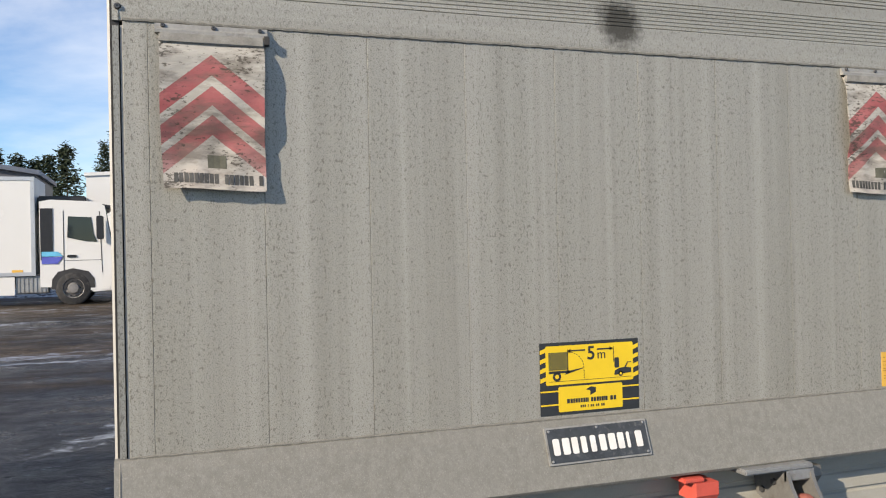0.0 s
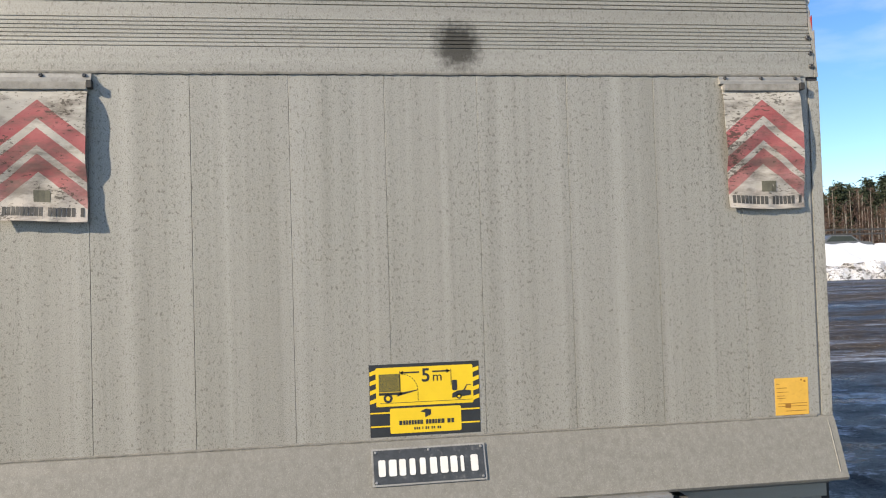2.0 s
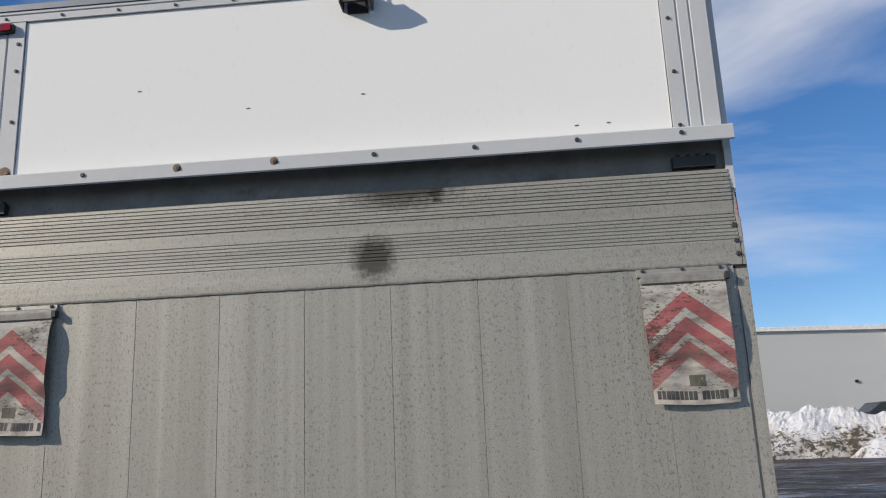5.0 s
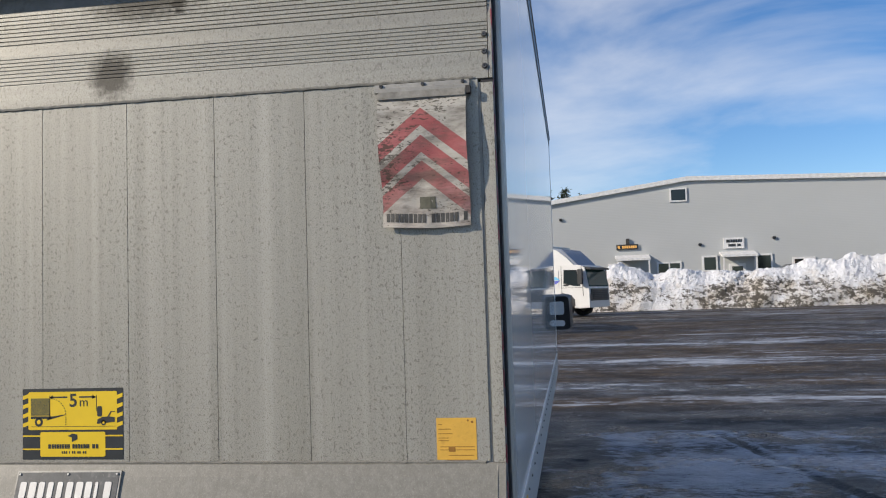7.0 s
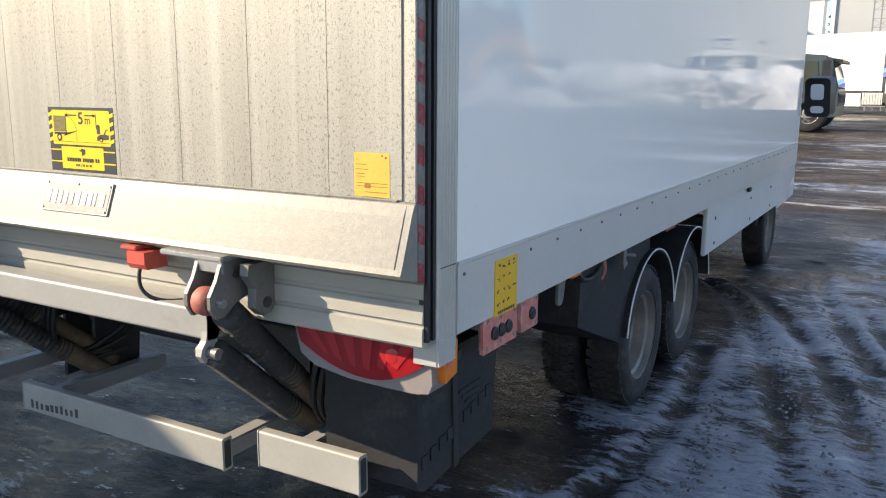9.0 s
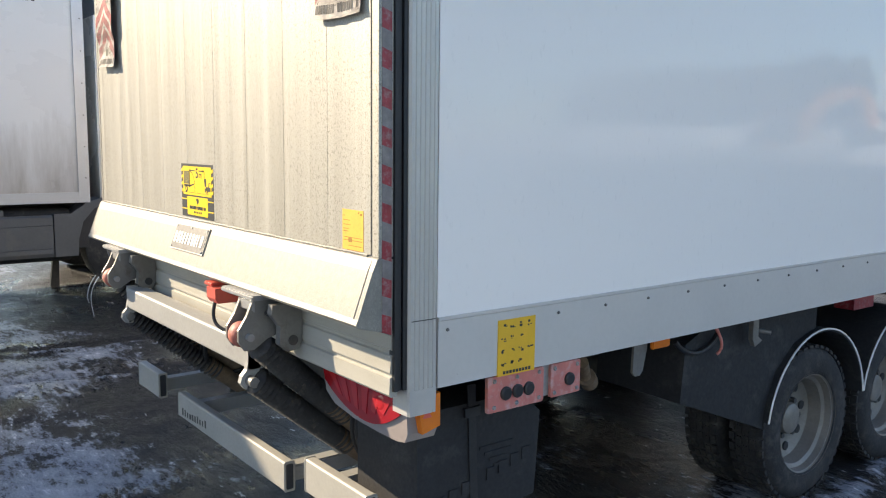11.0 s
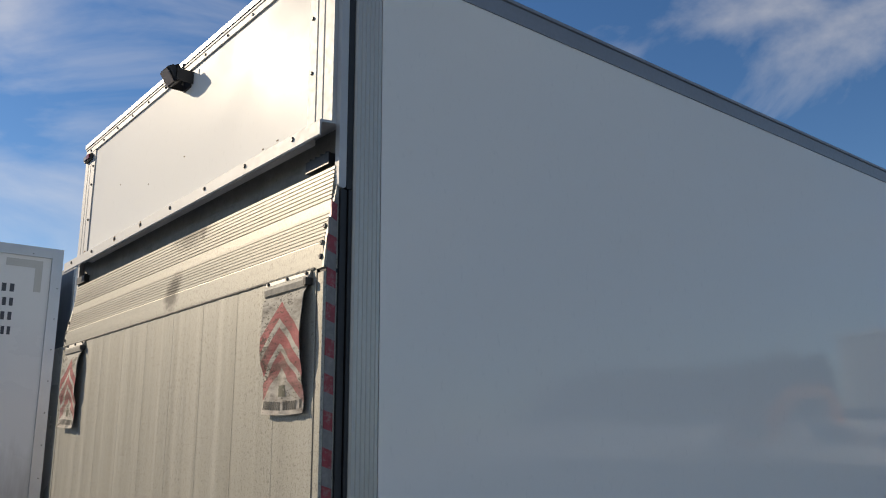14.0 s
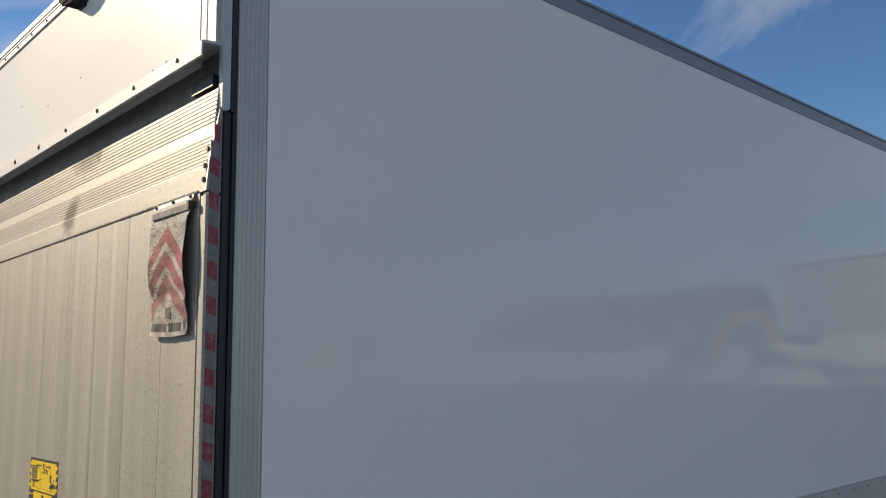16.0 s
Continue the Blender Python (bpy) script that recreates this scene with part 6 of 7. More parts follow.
def marks_left(put, cab, bx):
    """Dark lettering on the box as plain blocks, right-aligned in four lines; corner plates; a support leg."""
    x1 = -2.60
    for k, (w, z) in enumerate((([1, .9, .9, .9, .8, .9, .9, .9, .8, 0, .3, 0, .9, .9, .9, .9, 0, .9, .9], 3.57), ([.8] * 3 + [.5] + [.8] * 6, 3.42), ([.8] * 4 + [.5] + [.8] * 6, 3.27), ([1, 1, 1, .3, .7, .6, .6, .3, .7, .7], 3.118))):
        n = len(w)
        width = (1.32, 0.64, 0.72, 0.56)[k]
        put("lettering", bars(w, x1 - width, x1, z - 0.09, z - 0.005, 0.02, 0.004, 0.45), LETTER_NAVY, bx, split=True)
    put("corner_plate", prism([(-2.36, 3.84), (-2.36, 3.50), (-2.43, 3.50), (-2.43, 3.76), (-2.72, 3.76), (-2.72, 3.84)], "y", 0.016, 0.02), POST_GREY, bx)
    put("support_leg", prism([(-2.40, 0.62), (-2.36, 0.62), (-2.38, 0.0), (-2.46, 0.0), (-2.47, 0.04)], "y", 0.58, 0.64), DARK_STEEL)
    # dark side skirt in two boards with a perforated tread above it, a low tank, the arch cover before the wheel
    sk = put("side_skirt", prism([(0.02, 0.42), (0.0, 0.46), (0.0, 0.50), (0.006, 0.506), (0.0, 0.512), (0.0, 0.745), (0.006, 0.751), (0.0, 0.757), (0.0, 0.84), (0.02, 0.86), (0.05, 0.86), (0.05, 0.42)], "x", -6.2, -2.545), SKIRT_DARK, lab="dark grey side skirt with a small amber lamp")
    put("tread", cube(-6.2, -3.0, 0.03, 0.20, 0.865, 0.925), SKIRT_DARK)
    holes = bmesh.new()
    for k in range(44):
        for j in range(3):
            rod(holes, (-3.06 - 0.034 * k - 0.017 * (j % 2), 0.031, 0.878 + 0.017 * j), (-3.06 - 0.034 * k - 0.017 * (j % 2), 0.027, 0.878 + 0.017 * j), 0.0055, 6)
    tagged(put("hole", holes, DARK_GAP, sk), kind="stuff")
    put("air_tank", prism(rounded(0.12, 0.50, 0.27, 0.44, 0.05), "x", -5.6, -3.05), MUD, bevel=0.02)
    arch = [(-2.53, 0.42), (-2.53, 0.87), (-2.36, 0.87), (-2.20, 0.98), (-1.95, 1.06), (-1.5, 1.08), (-1.5, 1.03), (-1.9, 1.01), (-2.12, 0.92), (-2.24, 0.78), (-2.29, 0.60), (-2.30, 0.42)]
    put("arch_cover", prism(arch, "y", 0.01, 0.30), SKIRT_DARK, bevel=0.008)
    put("side_lamp", prism(rounded(-3.42, -3.20, 0.635, 0.69, 0.006), "y", -0.012, 0.0), LAMP_AMBER, sk, "amber side lamp")
    put("hook", tube([(-3.63, -0.002, 2.52), (-3.63, -0.03, 2.50), (-3.55, -0.03, 2.50), (-3.47, -0.03, 2.50), (-3.47, -0.002, 2.52)], 0.006, 6), STEEL_MID, bx, smooth=True)


def marks_far(put, cab, bx):
    """A blue two-tone arrow mark on the cab and a large two-tone sign on the box, as plain shapes."""
    raw = put

    def put(name, bm, *rest, **kw):
        bm.transform(Matrix.Translation((0, 0, -0.26)))
        return raw(name, bm, *rest, **kw)

    y0, y1 = 0.018, 0.036
    put("arrow_mark", prism([(-1.95, 1.86), (-1.5, 1.86), (-1.38, 1.72), (-1.95, 1.72)], "y", y0, y1), BLUE_LIGHT, cab)
    put("arrow_mark", prism([(-1.95, 1.70), (-1.38, 1.70), (-1.52, 1.50), (-1.95, 1.50)], "y", y0, y1), BLUE_DARK, cab)
    b0, b1 = 0.008, 0.02
    for col, pts in (
        (BLUE_LIGHT, [(-5.72, 2.95), (-5.48, 3.05), (-5.48, 2.4), (-5.35, 2.25), (-5.10, 2.25), (-4.95, 2.45), (-4.95, 3.30), (-4.72, 3.45), (-4.72, 2.3), (-5.0, 2.02), (-5.45, 2.02), (-5.72, 2.3)]),
        (BLUE_LIGHT, [(-4.66, 3.45), (-4.45, 3.22), (-3.45, 3.20), (-3.25, 3.02), (-4.66, 2.98)]),
        (BLUE_DARK, [(-3.92, 2.905), (-3.25, 2.94), (-3.44, 2.745), (-3.76, 2.71), (-3.76, 1.85), (-3.92, 1.655)]),
        (BLUE_DARK, [(-4.63, 2.87), (-4.03, 2.89), (-4.0, 1.655), (-4.21, 1.85), (-4.22, 2.70), (-4.45, 2.70), (-4.47, 2.30), (-4.59, 2.04), (-4.75, 1.93), (-5.5, 1.85), (-5.3, 2.0), (-4.75, 2.10), (-4.64, 2.30)]),
    ):
        bm = prism([(x - 0.45, z) for x, z in pts], "y", b0, b1)
        put("sign_shape", bm, col, bx)
    put("small_plate", cube(-2.75, -2.45, 0.008, 0.02, 1.22, 1.34), ORANGE, bx)
    put("cooling_unit", cube(-2.1, -0.75, 0.5, 2.0, 3.05, 3.55), BLACK_PLASTIC, cab, bevel=0.04)


def marks_mid(put, cab, bx):
    put("arrow_mark", prism([(-1.95, 1.86), (-1.6, 1.86), (-1.42, 1.70), (-1.95, 1.70)], "y", 0.018, 0.036), BLUE_LIGHT, cab)
    put("arrow_mark", prism([(-1.95, 1.68), (-1.42, 1.68), (-1.6, 1.52), (-1.95, 1.52)], "y", 0.018, 0.036), BLUE_DARK, cab)


# the neighbour at the left, nose the same way as the lift lorry
lorry((-6.30, 3.45, GROUND_Z), radians(90), "grey-white box lorry with dark lettering, in the shade", 9.4, 3.93, 1.045, 2.95, 2.05, paint=GRIMY_TRUCK, wheels=(-1.72, -7.4), extra=marks_left, tank=False)
# lorries across the yard
lorry((-2.43, 25.0, 0.43), 0.0, "white rigid lorry with blue marks, standing in the sun", 11.0, 3.76, 0.96, 3.09, 2.0, wheels=(-1.10, -4.45, -5.80), deflector=False, extra=marks_far, sleeper=1.0, dz=0.10)
lorry((2.25, 36.0, 0.70), radians(-24), "white lorry with a blue mark beside a snow bank", 10.5, 3.25, 1.02, 2.36, 1.85, wheels=(-1.30, -7.0), extra=marks_mid, dz=-0.38)
lorry((-0.06, 24.6, 0.48), 0.0, "dark lorry tractor with green-tinted windscreen", 2.3, 2.0, 0.95, 2.15, 1.6, paint=plain("dark_lorry_paint", (0.05, 0.07, 0.075), 0.3), wheels=(-0.72, -1.80), deflector=False, dz=-0.55, boxed=False)


# ---- buildings ----
def hall():
    """The long grey hall behind the snow bank."""
    y0, y1, zb = 62.0, 95.0, 0.10
    h = thing("industrial_hall", (12, 62, 0.10), "long grey sheet-clad industrial hall with white roof edge", "building")
    prof = [(-4.1, zb), (28.6, zb), (28.6, 9.05), (10.4, 9.62), (-4.1, 7.72)]
    part("wall", prism(prof, "y", y0, y1), CLAD_GREY, h, "grey horizontal cladding")
    edge = [(-4.25, 7.70), (10.4, 9.62), (28.75, 9.05), (28.75, 9.38), (10.4, 9.95), (-4.25, 8.02)]
    part("roof", prism(edge, "y", y0 - 0.25, y1 + 0.2), ROOF_EDGE, h, "white roof edge")
    part("corner_trim", cube(28.35, 28.75, y0 - 0.12, y0 + 0.2, zb, 9.1), ROOF_EDGE, h)
    part("corner_trim", cube(-4.25, -4.0, y0 - 0.12, y0 + 0.2, zb, 7.75), ROOF_EDGE, h)

    def opening(name, x0, x1, z0, z1, pane=WINDOW, lab=""):
        w = part(name, cube(x0, x1, y0 - 0.10, y0, z0, z1), ROOF_EDGE, h, lab)
        f = 0.11 * min(2.0, (z1 - z0))
        part("pane", cube(x0 + f, x1 - f, y0 - 0.11, y0 - 0.1, z0 + f, z1 - f), pane, w)
        if x1 - x0 > 1.5:
            part("bar", cube((x0 + x1) / 2 - 0.05, (x0 + x1) / 2 + 0.05, y0 - 0.13, y0 - 0.11, z0, z1), ROOF_EDGE, w)
        return w

    opening("window", 9.06, 10.32, 8.08, 9.12, lab="white-framed gable window")
    for x0, x1, z1 in ((7.9, 9.7, 3.6), (11.2, 12.3, 3.95), (14.9, 16.2, 3.95), (4.3, 5.1, 3.6), (17.6, 19.2, 3.6)):
        opening("window", x0, x1, z1 - 1.2, z1)
    for x in (6.1, 13.7):
        opening("door", x - 0.6, x + 0.6, zb, 3.3)
        c = part("canopy", prism([(y0 - 1.3, 3.75), (y0, 4.05), (y0, 4.2), (y0 - 1.3, 3.9)], "x", x - 1.25, x + 1.25), ROOF_EDGE, h)
        for q in (-1.15, 1.15):
            part("post", cube(x + q - 0.05, x + q + 0.05, y0 - 1.25, y0 - 1.15, zb, 3.8), ROOF_EDGE, c)
    # signs with unreadable writing
    s = part("sign", cube(4.98, 6.58, y0 - 0.14, y0, 4.62, 5.02), STICK_BLACK, h, "black sign with orange blocks")
    parts("print", bars([1, 0, .8, .8, .8, .8, .8, .8, .8], 5.06, 6.5, 4.72, 4.92, y0 - 0.14, 0.02), plain("orange_letters", (0.85, 0.45, 0.12), 0.5), s)
    part("ornament", cube(5.7, 5.95, y0 - 0.2, y0, 5.02, 5.45), DARK_STEEL, h)
    s = part("sign", cube(12.78, 14.25, y0 - 0.14, y0, 4.42, 5.22), ROOF_EDGE, h, "white sign with dark blocks")
    parts("print", bars([1.4, .8, .8, .8, .8, .6], 12.95, 14.1, 4.86, 5.08, y0 - 0.14, 0.02), STICK_BLACK, s)
    parts("print", bars([.8, .8, .8, .8, 0, .8, .8], 13.1, 14.0, 4.56, 4.74, y0 - 0.14, 0.02), STICK_BLACK, s)
    for x, z in ((11.1, 4.7), (16.4, 5.0), (25.7, 5.25), (0.9, 7.0)):
        lamp = part("wall_lamp", cube(x - 0.12, x + 0.12, y0 - 0.16, y0, z, z + 0.2), BLACK_PLASTIC, h, bevel=0.03)
    h.location.z += 0.35
    # ladder tower on the wall
    lat = thing("ladder_tower", (-0.4, 46.2, zb), "galvanised lattice mast with ladder rungs behind the lorries", "tower")
    for x in (-0.72, -0.36, 0.02):
        for y in (46.0, 46.6):
            top = 6.55 if x != -0.36 else 7.0
            part("upright", cube(x, x + 0.035, y, y + 0.035, ground_height(x, y), top), GALV, lat)
    for k in range(14):
        z = 1.0 + 0.42 * k
        bm = bmesh.new()
        box(bm, -0.72, 0.055, 46.0, 46.02, z, z + 0.028)
        box(bm, -0.72, -0.70, 46.0, 46.63, z, z + 0.028)
        rod(bm, (-0.70, 46.02, z), (0.03, 46.02, z + 0.38 if k % 2 else z - 0.38), 0.011, 6)
        part("brace", bm, GALV, lat)


def dark_hall():
    """The dark gabled hall behind the white lorry."""
    h = thing("dark_hall", (-21, 45, 0.5), "dark grey sheet hall with a low gable", "building")
    prof = [(-39, 0.5), (-7.0, 0.5), (-7.0, 6.2), (-15.8, 7.6), (-39, 4.4)]
    part("wall", prism(prof, "y", 45, 52), CLAD_DARK, h, "dark grey cladding")
    roof = [(-39.2, 4.37), (-15.8, 7.6), (-6.8, 6.17), (-6.8, 6.40), (-15.8, 7.85), (-39.2, 4.6)]
    part("roof", prism(roof, "y", 44.7, 52.3), plain("slate_blue_roof", (0.12, 0.14, 0.18), 0.5, 0.2), h)
    for x in (-10.0, -13.2, -16.4, -19.6):
        part("panel_joint", cube(x, x + 0.06, 44.96, 45.0, 0.5, 6.0), DARK_GAP, h)
    w = thing("white_store", (-5, 52.5, 0.5), "plain white store building behind the lorries", "building")
    part("wall", prism([(-5.2, 0.5), (-3.7, 0.5), (-3.7, 6.95), (-5.2, 6.85)], "y", 52.5, 54), WHITE_TRUCK, w)
    part("roof", prism([(-5.3, 6.85), (-3.6, 6.95), (-3.6, 7.15), (-5.3, 7.05)], "y", 52.4, 54.2), ROOF_EDGE, w)


hall()
dark_hall()


# ---- snow banks ----
def snow_bank(name, x0, x1, yc, width, height, seed, label, step=0.28, rough=1.0, material=None):
    nx, ny = int((x1 - x0) / step), int(width / (step * 0.8))
    bm = bmesh.new()
    grid = []
    for j in range(ny + 1):
        v = j / ny
        row = []
        for i in range(nx + 1):
            u = i / nx
            x, y = x0 + (x1 - x0) * u, yc + (v - 0.5) * width
            ends = min(1.0, min(u, 1 - u) * 16)
            front = min(1.0, v * 2.6) ** 0.6 if v < 0.5 else min(1.0, (1 - v) * 2.2) ** 0.8
            crest = height * (0.82 + 0.30 * noise.noise((x * 0.16, seed, 0.0)) + 0.12 * noise.noise((x * 0.6, seed, 3.0)))
            lump = 0.55 * noise.noise((x * 0.55, y * 0.7, seed)) + 0.32 * noise.noise((x * 1.5, y * 1.7, seed + 4)) + 0.30 * abs(noise.noise((x * 3.7, y * 3.9, seed + 9))) + 0.16 * noise.noise((x * 7.5, y * 8.1, seed + 5))
            z = crest * front * ends ** 0.6 + lump * (0.25 + front * 0.8) * ends * min(1.0, height / 2.0) * rough
            shift = 0.35 * noise.noise((x * 0.8, seed + 2, z))
            row.append(bm.verts.new((x, y + shift, ground_height(x, y) + max(-0.05, z - 0.08))))
        grid.append(row)
    for a, b in zip(grid, grid[1:]):
        for i in range(nx):
            bm.faces.new((a[i], a[i + 1], b[i + 1], b[i]))
    ob = part(name, bm, material or SNOW, smooth=rough < 0.5)
    tagged(ob, label, "snow", kind="stuff")


snow_bank("snow_bank", 2.2, 27.0, 47.6, 5.0, 2.95, 1.3, "ploughed bank of dirty lumpy snow along the yard", 0.15, 0.6)
snow_bank("snow_bank", 26.0, 62.0, 50.0, 9.0, 2.3, 6.1, "smooth bank of snow at the yard's edge", 0.4, 0.4, SNOW_CLEAN)
snow_bank("snow_bank", 17.5, 33.0, 42.6, 2.8, 1.15, 3.7, "low heap of snow and dirt before the bank", 0.25)
# unseen snow added at the right, for the side panel to reflect
snow_bank("snow_bank", 30.0, 70.0, 18.0, 26.0, 1.6, 9.4, "broad bank of snow added out of view at the right", 0.8)
snow_bank("snow_bank", -13.5, -3.5, 30.0, 2.2, 0.35, 12.0, "thin strip of swept snow", 0.3)


snow_bank("snow_hill", 29.5, 75.0, 64.0, 16.0, 3.3, 15.2, "tall smooth hill of piled snow beyond the yard", 0.6, 0.3, SNOW_CLEAN)


def snow_fence():
    f = thing("snow_fence", (30, 67, 3.0), "dark low fence along the top of the snow hill", "fence")
    for k in range(24):
        x = 30.0 + 1.2 * k
        part("post", cube(x, x + 0.1, 66.95, 67.05, 2.4, 4.75), DARK_STEEL, f)
    for z in (4.15, 4.55):
        part("rail", cube(29.9, 58.0, 66.96, 67.0, z, z + 0.16), DARK_STEEL, f)


snow_fence()


# ---- excavator and cars by the bank ----
def excavator():
    e = thing("excavator", (26.9, 45.5, 0.5), "orange-yellow excavator with a lowered boom among the snow", "excavator")
    y0, y1 = 44.2, 46.6
    for ya, yb in ((44.0, 44.55), (46.2, 46.75)):
        part("track", prism(rounded(25, 29, 0.5, 1.25, 0.36, 6), "y", ya, yb), RUBBER, e, "black crawler track")
    body = part("house", prism([(26, 1.21), (28.6, 1.21), (28.7, 1.41), (28.65, 2.49), (27.7, 2.57), (27.6, 1.7), (26.1, 1.66)], "y", y0, y1), DARK_STEEL, e, bevel=0.05)
    part("engine_cover", cube(27.75, 28.67, y0 - 0.02, y1 + 0.02, 2.12, 2.56), DARK_STEEL, body, bevel=0.04)
    vent = bmesh.new()
    for k in range(5):
        box(vent, 27.9 + 0.1 * k, 27.95 + 0.1 * k, y0 - 0.035, y0 - 0.02, 2.28, 2.5)
    parts("vent_slot", vent, DARK_GAP, body)
    cab = part("cab", prism([(26.05, 1.62), (27.4, 1.62), (27.7, 2.08), (27.7, 3.49), (26.2, 3.53), (26, 2.74)], "y", y0 - 0.05, y0 + 1.1), WINDOW, e, "dark-windowed cab with orange frame", bevel=0.05)
    for pts in ([(26, 1.51), (27.3, 1.51), (27.9, 2.16), (27.85, 2.37), (27.2, 1.79), (26, 1.73)], [(26.12, 3.45), (27.75, 3.42), (27.75, 3.55), (26.12, 3.59)], [(27.6, 2.16), (27.82, 2.24), (27.78, 3.49), (27.62, 3.49)], [(26.76, 1.74), (26.84, 1.74), (26.86, 3.47), (26.78, 3.47)]):
        part("cab_frame", prism(pts, "y", y0 - 0.09, y0 - 0.03), EXCAVATOR, cab)
    part("rear_cover", cube(27.8, 28.3, y0 - 0.03, y1, 2.2, 2.6), EXCAVATOR, body, "orange rear cover", bevel=0.03)
    part("beacon", rod(bmesh.new(), (27.1, y0 + 0.4, 3.54), (27.1, y0 + 0.4, 3.75), 0.1), LAMP_AMBER, e, smooth=True)
    boom = [(22.60, 4.62), (22.95, 4.95), (24.20, 4.85), (25.20, 4.45), (26.10, 3.65), (26.65, 2.7), (26.80, 1.8), (26.20, 1.6), (25.55, 2.7), (24.85, 3.7), (24.05, 4.2), (23.25, 4.28), (22.85, 4.35)]
    part("boom", prism(boom, "y", 45.6, 46.0), EXCAVATOR, e, "orange boom", bevel=0.03)
    stick = [(23.00, 4.98), (22.60, 4.90), (22.30, 4.42), (21.85, 2.82), (22.05, 2.50), (22.35, 2.58), (22.75, 3.70), (23.15, 4.42)]
    part("stick", prism(stick, "y", 45.54, 45.98), EXCAVATOR, e, "orange stick", bevel=0.03)
    ram = rod(bmesh.new(), (25.25, 45.8, 4.60), (24.15, 45.8, 5.05), 0.09)
    rod(ram, (24.15, 45.8, 5.05), (23.12, 45.8, 5.00), 0.05)
    rod(ram, (22.15, 45.8, 4.18), (21.75, 45.8, 2.82), 0.08)
    parts("ram", ram, EXCAVATOR, e, smooth=True)
    hose = bmesh.new()
    for k in range(3):
        tube(bezier((22.75, 45.5, 4.5 - 0.1 * k), (22.15 + 0.1 * k, 45.4, 3.86), (22.55, 45.4, 3.22), (22.05 + 0.1 * k, 45.5, 2.58), 10), 0.03, 6, hose)
    parts("hose", hose, RUBBER, e, smooth=True)
    bk = [(21.92, 2.55), (21.37, 2.50), (20.92, 2.05), (20.72, 1.15), (21.22, 0.95), (21.62, 1.50), (21.97, 1.90)]
    part("bucket", prism(bk, "y", 45.1, 46.5), RUST, e, "brown worn bucket", bevel=0.03)
    for k in range(4):
        part("tooth", prism([(20.74, 1.2), (20.94, 1.12), (20.77, 0.85)], "y", 45.15 + 0.38 * k, 45.27 + 0.38 * k), DARK_STEEL, e)

    e.location.x -= 0.33
    e.location.z += 0.02


excavator()


def car(x, y, z, paint, label, turn=0.0):
    m = Matrix.Translation((x, y, z)) @ Matrix.Rotation(turn, 4, "Z")
    b = thing("car", (x, y, z), label, "car", "cars behind the snow")
    bm = prism([(-2.1, 0.35), (2.1, 0.35), (2.15, 0.75), (1.9, 0.92), (1.0, 1.0), (0.4, 1.45), (-1.2, 1.5), (-1.9, 1.0), (-2.15, 0.9)], "y", -0.85, 0.85)
    bm.transform(m)
    body = part("body", bm, paint, b, bevel=0.05, smooth=True)
    for y0, y1 in ((-0.87, -0.85), (0.85, 0.87)):
        bm = prism([(-1.6, 1.02), (0.8, 1.02), (0.35, 1.38), (-1.15, 1.42)], "y", y0, y1)
        bm.transform(m)
        part("window", bm, WINDOW, body)
    for wx in (-1.35, 1.35):
        for wy in (-0.85, 0.65):
            bm = turned([(0.15, wy), (0.32, wy + 0.01), (0.32, wy + 0.19), (0.15, wy + 0.2)], (wx, 0, 0.32), 20, "y")
            bm.transform(m)
            part("wheel", bm, TYRE, b, smooth=True)


car(24.9, 55.0, 2.35, plain("dark_blue_car", (0.03, 0.04, 0.06), 0.25), "dark blue car parked beyond the snow bank", 0.2)
car(16.6, 54.5, 1.75, plain("black_car", (0.02, 0.022, 0.025), 0.25), "black car mostly hidden by the snow bank")
car(39.5, 57.0, 2.3, plain("grey_car", (0.10, 0.11, 0.12), 0.3), "dark grey car parked beyond the snow bank", -0.1)
part_shelf = bmesh.new()
box(part_shelf, 14.0, 27.5, 53.0, 57.0, 0.3, 1.72)
tagged(part("snow_shelf", part_shelf, SNOW), "raised snowy strip on which the cars stand", "snow", kind="structure")
part_shelf = bmesh.new()
box(part_shelf, 33.0, 43.0, 52.5, 59.0, 0.3, 2.28)
tagged(part("snow_shelf", part_shelf, SNOW), "raised snowy strip on which the cars stand", "snow", kind="structure")


# ---- trees ----
class Raw:
    """Plain lists of vertices and faces, for foliage."""

    def __init__(self):
        self.v, self.f = [], []

    def tri(self, a, b, c):
        n = len(self.v)
        self.v += [a, b, c]
        self.f.append((n, n + 1, n + 2))

    def spike(self, p, q, r, n=4, tip=0.3):
        """A thin tapering limb from p to q."""
        k = len(self.v)
        dx, dy, dz = q[0] - p[0], q[1] - p[1], q[2] - p[2]
        length = math.sqrt(dx * dx + dy * dy + dz * dz) or 1.0
        sx, sy = (1.0, 0.0) if dz > 0.8 * length else (-dy / length, dx / length)
        ux, uy, uz = (0.0, 1.0, 0.0) if dz > 0.8 * length else (0.0, 0.0, 1.0)
        for c, s in ((p, r), (q, r * tip)):
            for i in range(n):
                a = 2 * math.pi * i / n
                u, w = s * math.cos(a), s * math.sin(a)
                self.v.append((c[0] + u * sx + w * ux, c[1] + u * sy + w * uy, c[2] + w * uz))
        for i in range(n):
            j = (i + 1) % n
            self.f.append((k + i, k + j, k + n + j, k + n + i))

    def link(self, name, material, parent):
        me = bpy.data.meshes.new(name)
        me.from_pydata(self.v, [], self.f)
        me.materials.append(material)
        ob = new(name, me)
        ob.parent = parent
        ob.matrix_parent_inverse = parent.matrix_world.inverted()
        return ob


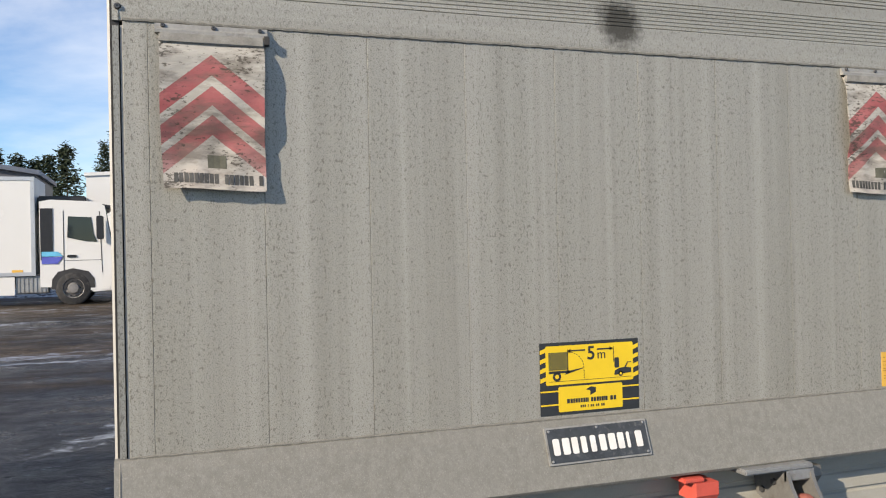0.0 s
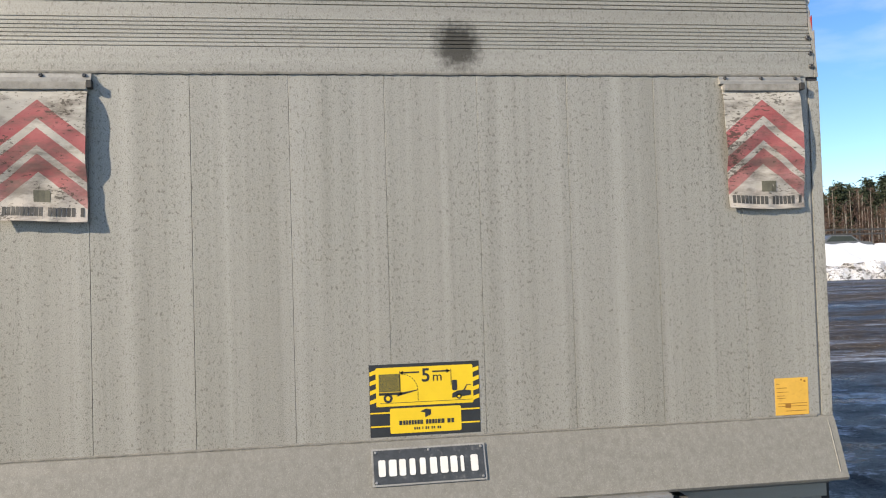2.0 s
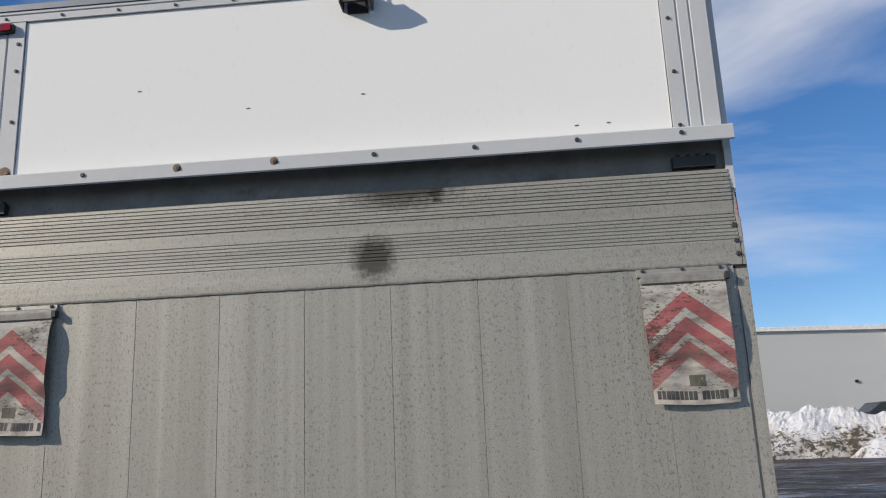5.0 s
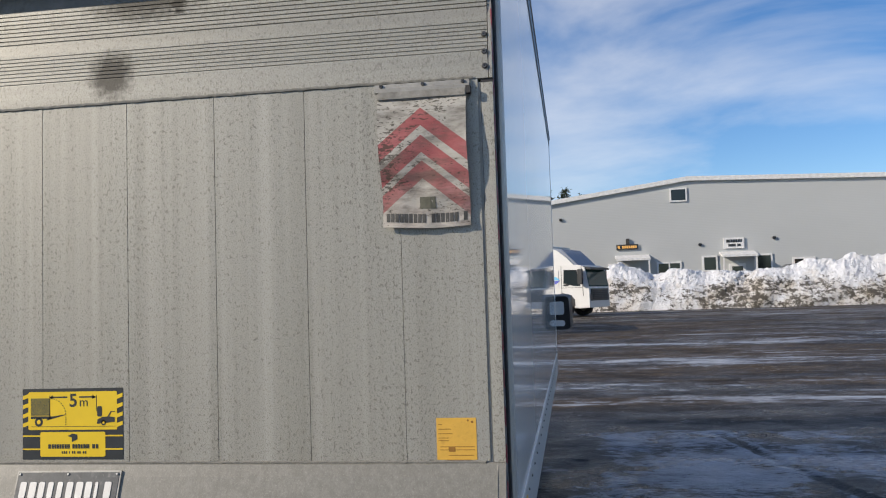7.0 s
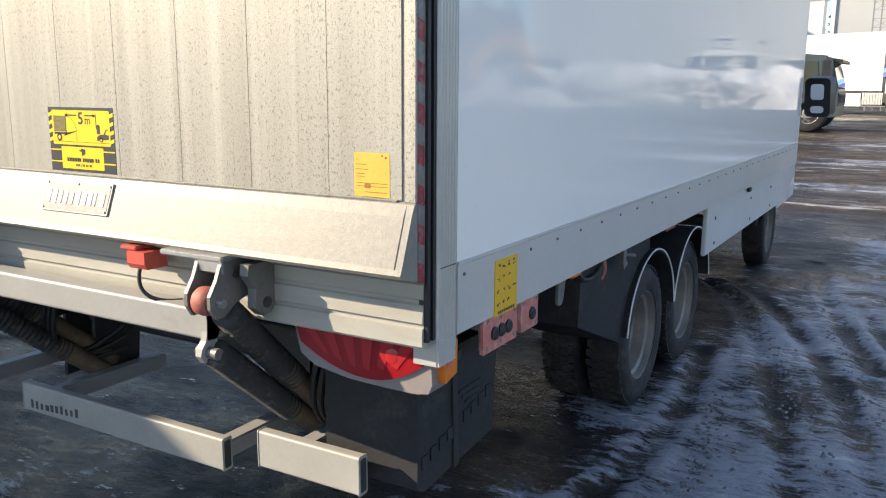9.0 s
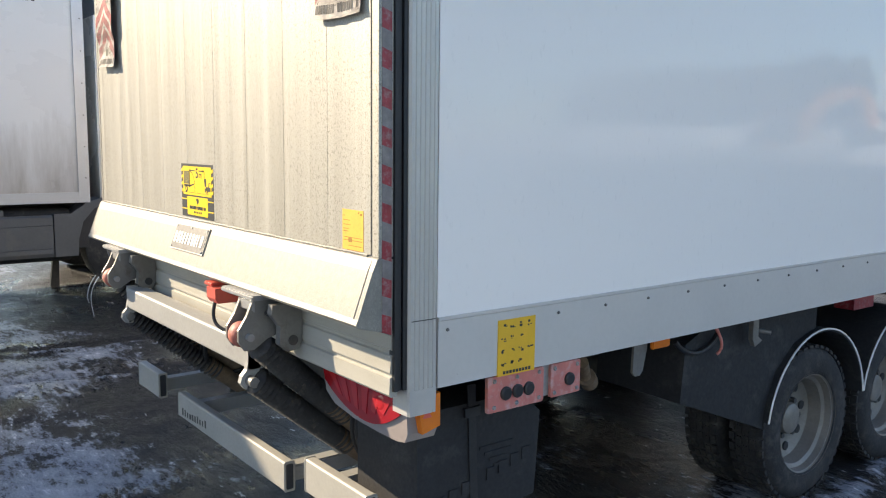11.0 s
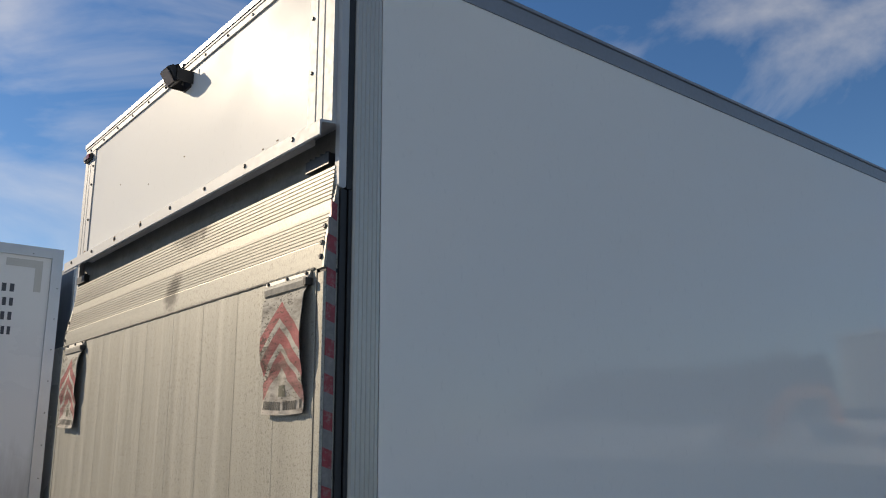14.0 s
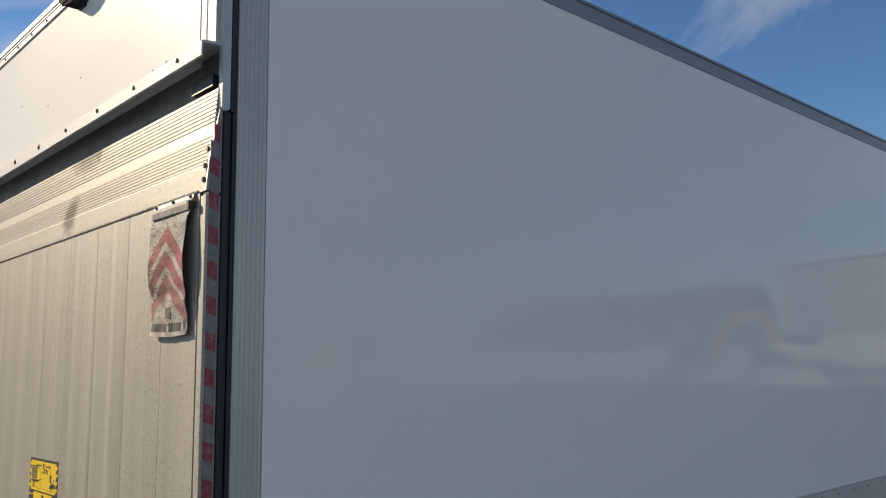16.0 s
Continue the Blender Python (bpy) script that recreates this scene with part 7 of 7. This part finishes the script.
def leaves(raw, c, n, size, spread, rng, flat=0.95):
    """A clump of n small blades round a point."""
    for _ in range(n):
        p = (c[0] + rng.gauss(0, spread), c[1] + rng.gauss(0, spread), c[2] + rng.gauss(0, spread * flat))
        s = size * rng.uniform(0.6, 1.4)
        a = (rng.uniform(-1, 1) * s, rng.uniform(-1, 1) * s, rng.uniform(-0.6, 0.4) * s)
        b = (rng.uniform(-1, 1) * size * 0.4, rng.uniform(-1, 1) * size * 0.4, rng.uniform(-0.5, 0.5) * size * 0.4)
        raw.tri((p[0] - b[0], p[1] - b[1], p[2] - b[2]), (p[0] + a[0], p[1] + a[1], p[2] + a[2]), (p[0] + b[0], p[1] + b[1], p[2] + b[2]))


def conifer(trunk, crown, x, y, z, h, rng, bare=0.25):
    trunk.spike((x, y, z), (x, y, z + h), 0.16 * h / 12, 6, 0.1)
    t = bare
    while t < 1.0:
        r = 0.24 * h * (1 - t) ** 0.8 * rng.uniform(0.55, 1.15) + 0.12
        for _ in range(6):
            a = rng.uniform(0, 2 * math.pi)
            dx, dy, dz = r * math.cos(a), r * math.sin(a), -0.25 * r
            for q in (0.35, 0.7, 1.0):
                leaves(crown, (x + dx * q, y + dy * q, z + h * t + dz * q), 8, 0.38, 0.24 + 0.1 * r * (1 - q), rng)
        t += 0.032 * rng.uniform(0.8, 1.3)


def birch(raw, stems, x, y, z, h, rng):
    stems.spike((x, y, z), (x + rng.uniform(-0.4, 0.4), y, z + h), 0.06, 5, 0.2)
    for _ in range(18):
        t = rng.uniform(0.25, 0.98)
        a, l = rng.uniform(0, 6.28), rng.uniform(0.6, 1.8) * (1.15 - t)
        p = (x, y, z + h * t)
        q = (x + l * math.cos(a), y + l * math.sin(a), p[2] + l * 1.3)
        raw.spike(p, q, 0.035, 3)
        for _ in range(5):
            f = rng.uniform(0.3, 1.0)
            w = tuple(p[i] + (q[i] - p[i]) * f for i in range(3))
            raw.spike(w, (w[0] + rng.uniform(-0.5, 0.5), w[1] + rng.uniform(-0.5, 0.5), w[2] + rng.uniform(0.1, 0.6)), 0.02, 3)


def single_tree(x, y, h, seed, base):
    rng = random.Random(seed)
    t = thing("pine_tree", (x, y, base), "dark green pine standing beyond the roofs", "tree", "pines beyond the yard")
    a, b = Raw(), Raw()
    conifer(a, b, x, y, base, h, rng, 0.30)
    a.link("trunk", BARK, t)
    b.link("crown", NEEDLES, t)


for i, (x, y, h) in enumerate(((-9.5, 72, 9.6), (-11.9, 73, 9.5), (-8.0, 71, 10.4), (-10.7, 74, 9.2), (-13.7, 74, 10.0), (-16.8, 75, 10.6), (-1.4, 110, 15.5), (1.2, 112, 15.5), (3.4, 113, 14.6), (-5.6, 105, 17.5), (8.3, 115, 15.0), (-7.0, 104, 15.0))):
    single_tree(x, y, h, 40 + i, ground_height(x, y))


def woods(name, spots, seed, label):
    rng = random.Random(seed)
    a, b, c, d = Raw(), Raw(), Raw(), Raw()
    for x, y, h, kind in spots:
        if kind:
            conifer(a, b, x, y, 0.4, h, rng, 0.35)
        else:
            birch(c, d, x, y, 0.4, h, rng)
    base = thing(name, (spots[0][0], spots[0][1], 0.4), label, "woods", kind="stuff")
    a.link("trunks", BARK, base)
    b.link("needles", NEEDLES, base)
    c.link("bare_twigs", TWIGS, base)
    d.link("birch_stems", BIRCH, base)


rng = random.Random(3)
near = [(rng.uniform(28, 80), rng.uniform(80, 100), rng.uniform(8.0, 11.0), True) for _ in range(250)]
near += [(rng.uniform(28, 78), rng.uniform(74, 92), rng.uniform(5.5, 9.2), False) for _ in range(480)]
near = [p for p in near if p[0] > 2.5 + 0.445 * (p[1] + 2)]
woods("woods", near, 1, "mixed woods of pines and bare birches behind the yard")
# mostly unseen ring of trees, added to cover the low sky and its reflections
ring = []
for i in range(130):
    a = radians(-170 + 230 * i / 130 + rng.uniform(-1, 1))
    r = rng.uniform(105, 130)
    ring.append((r * math.cos(a), r * math.sin(a), rng.uniform(7, 10.5), rng.random() < 0.6))
woods("woods", ring, 2, "dark woods added round the horizon, mostly out of view")
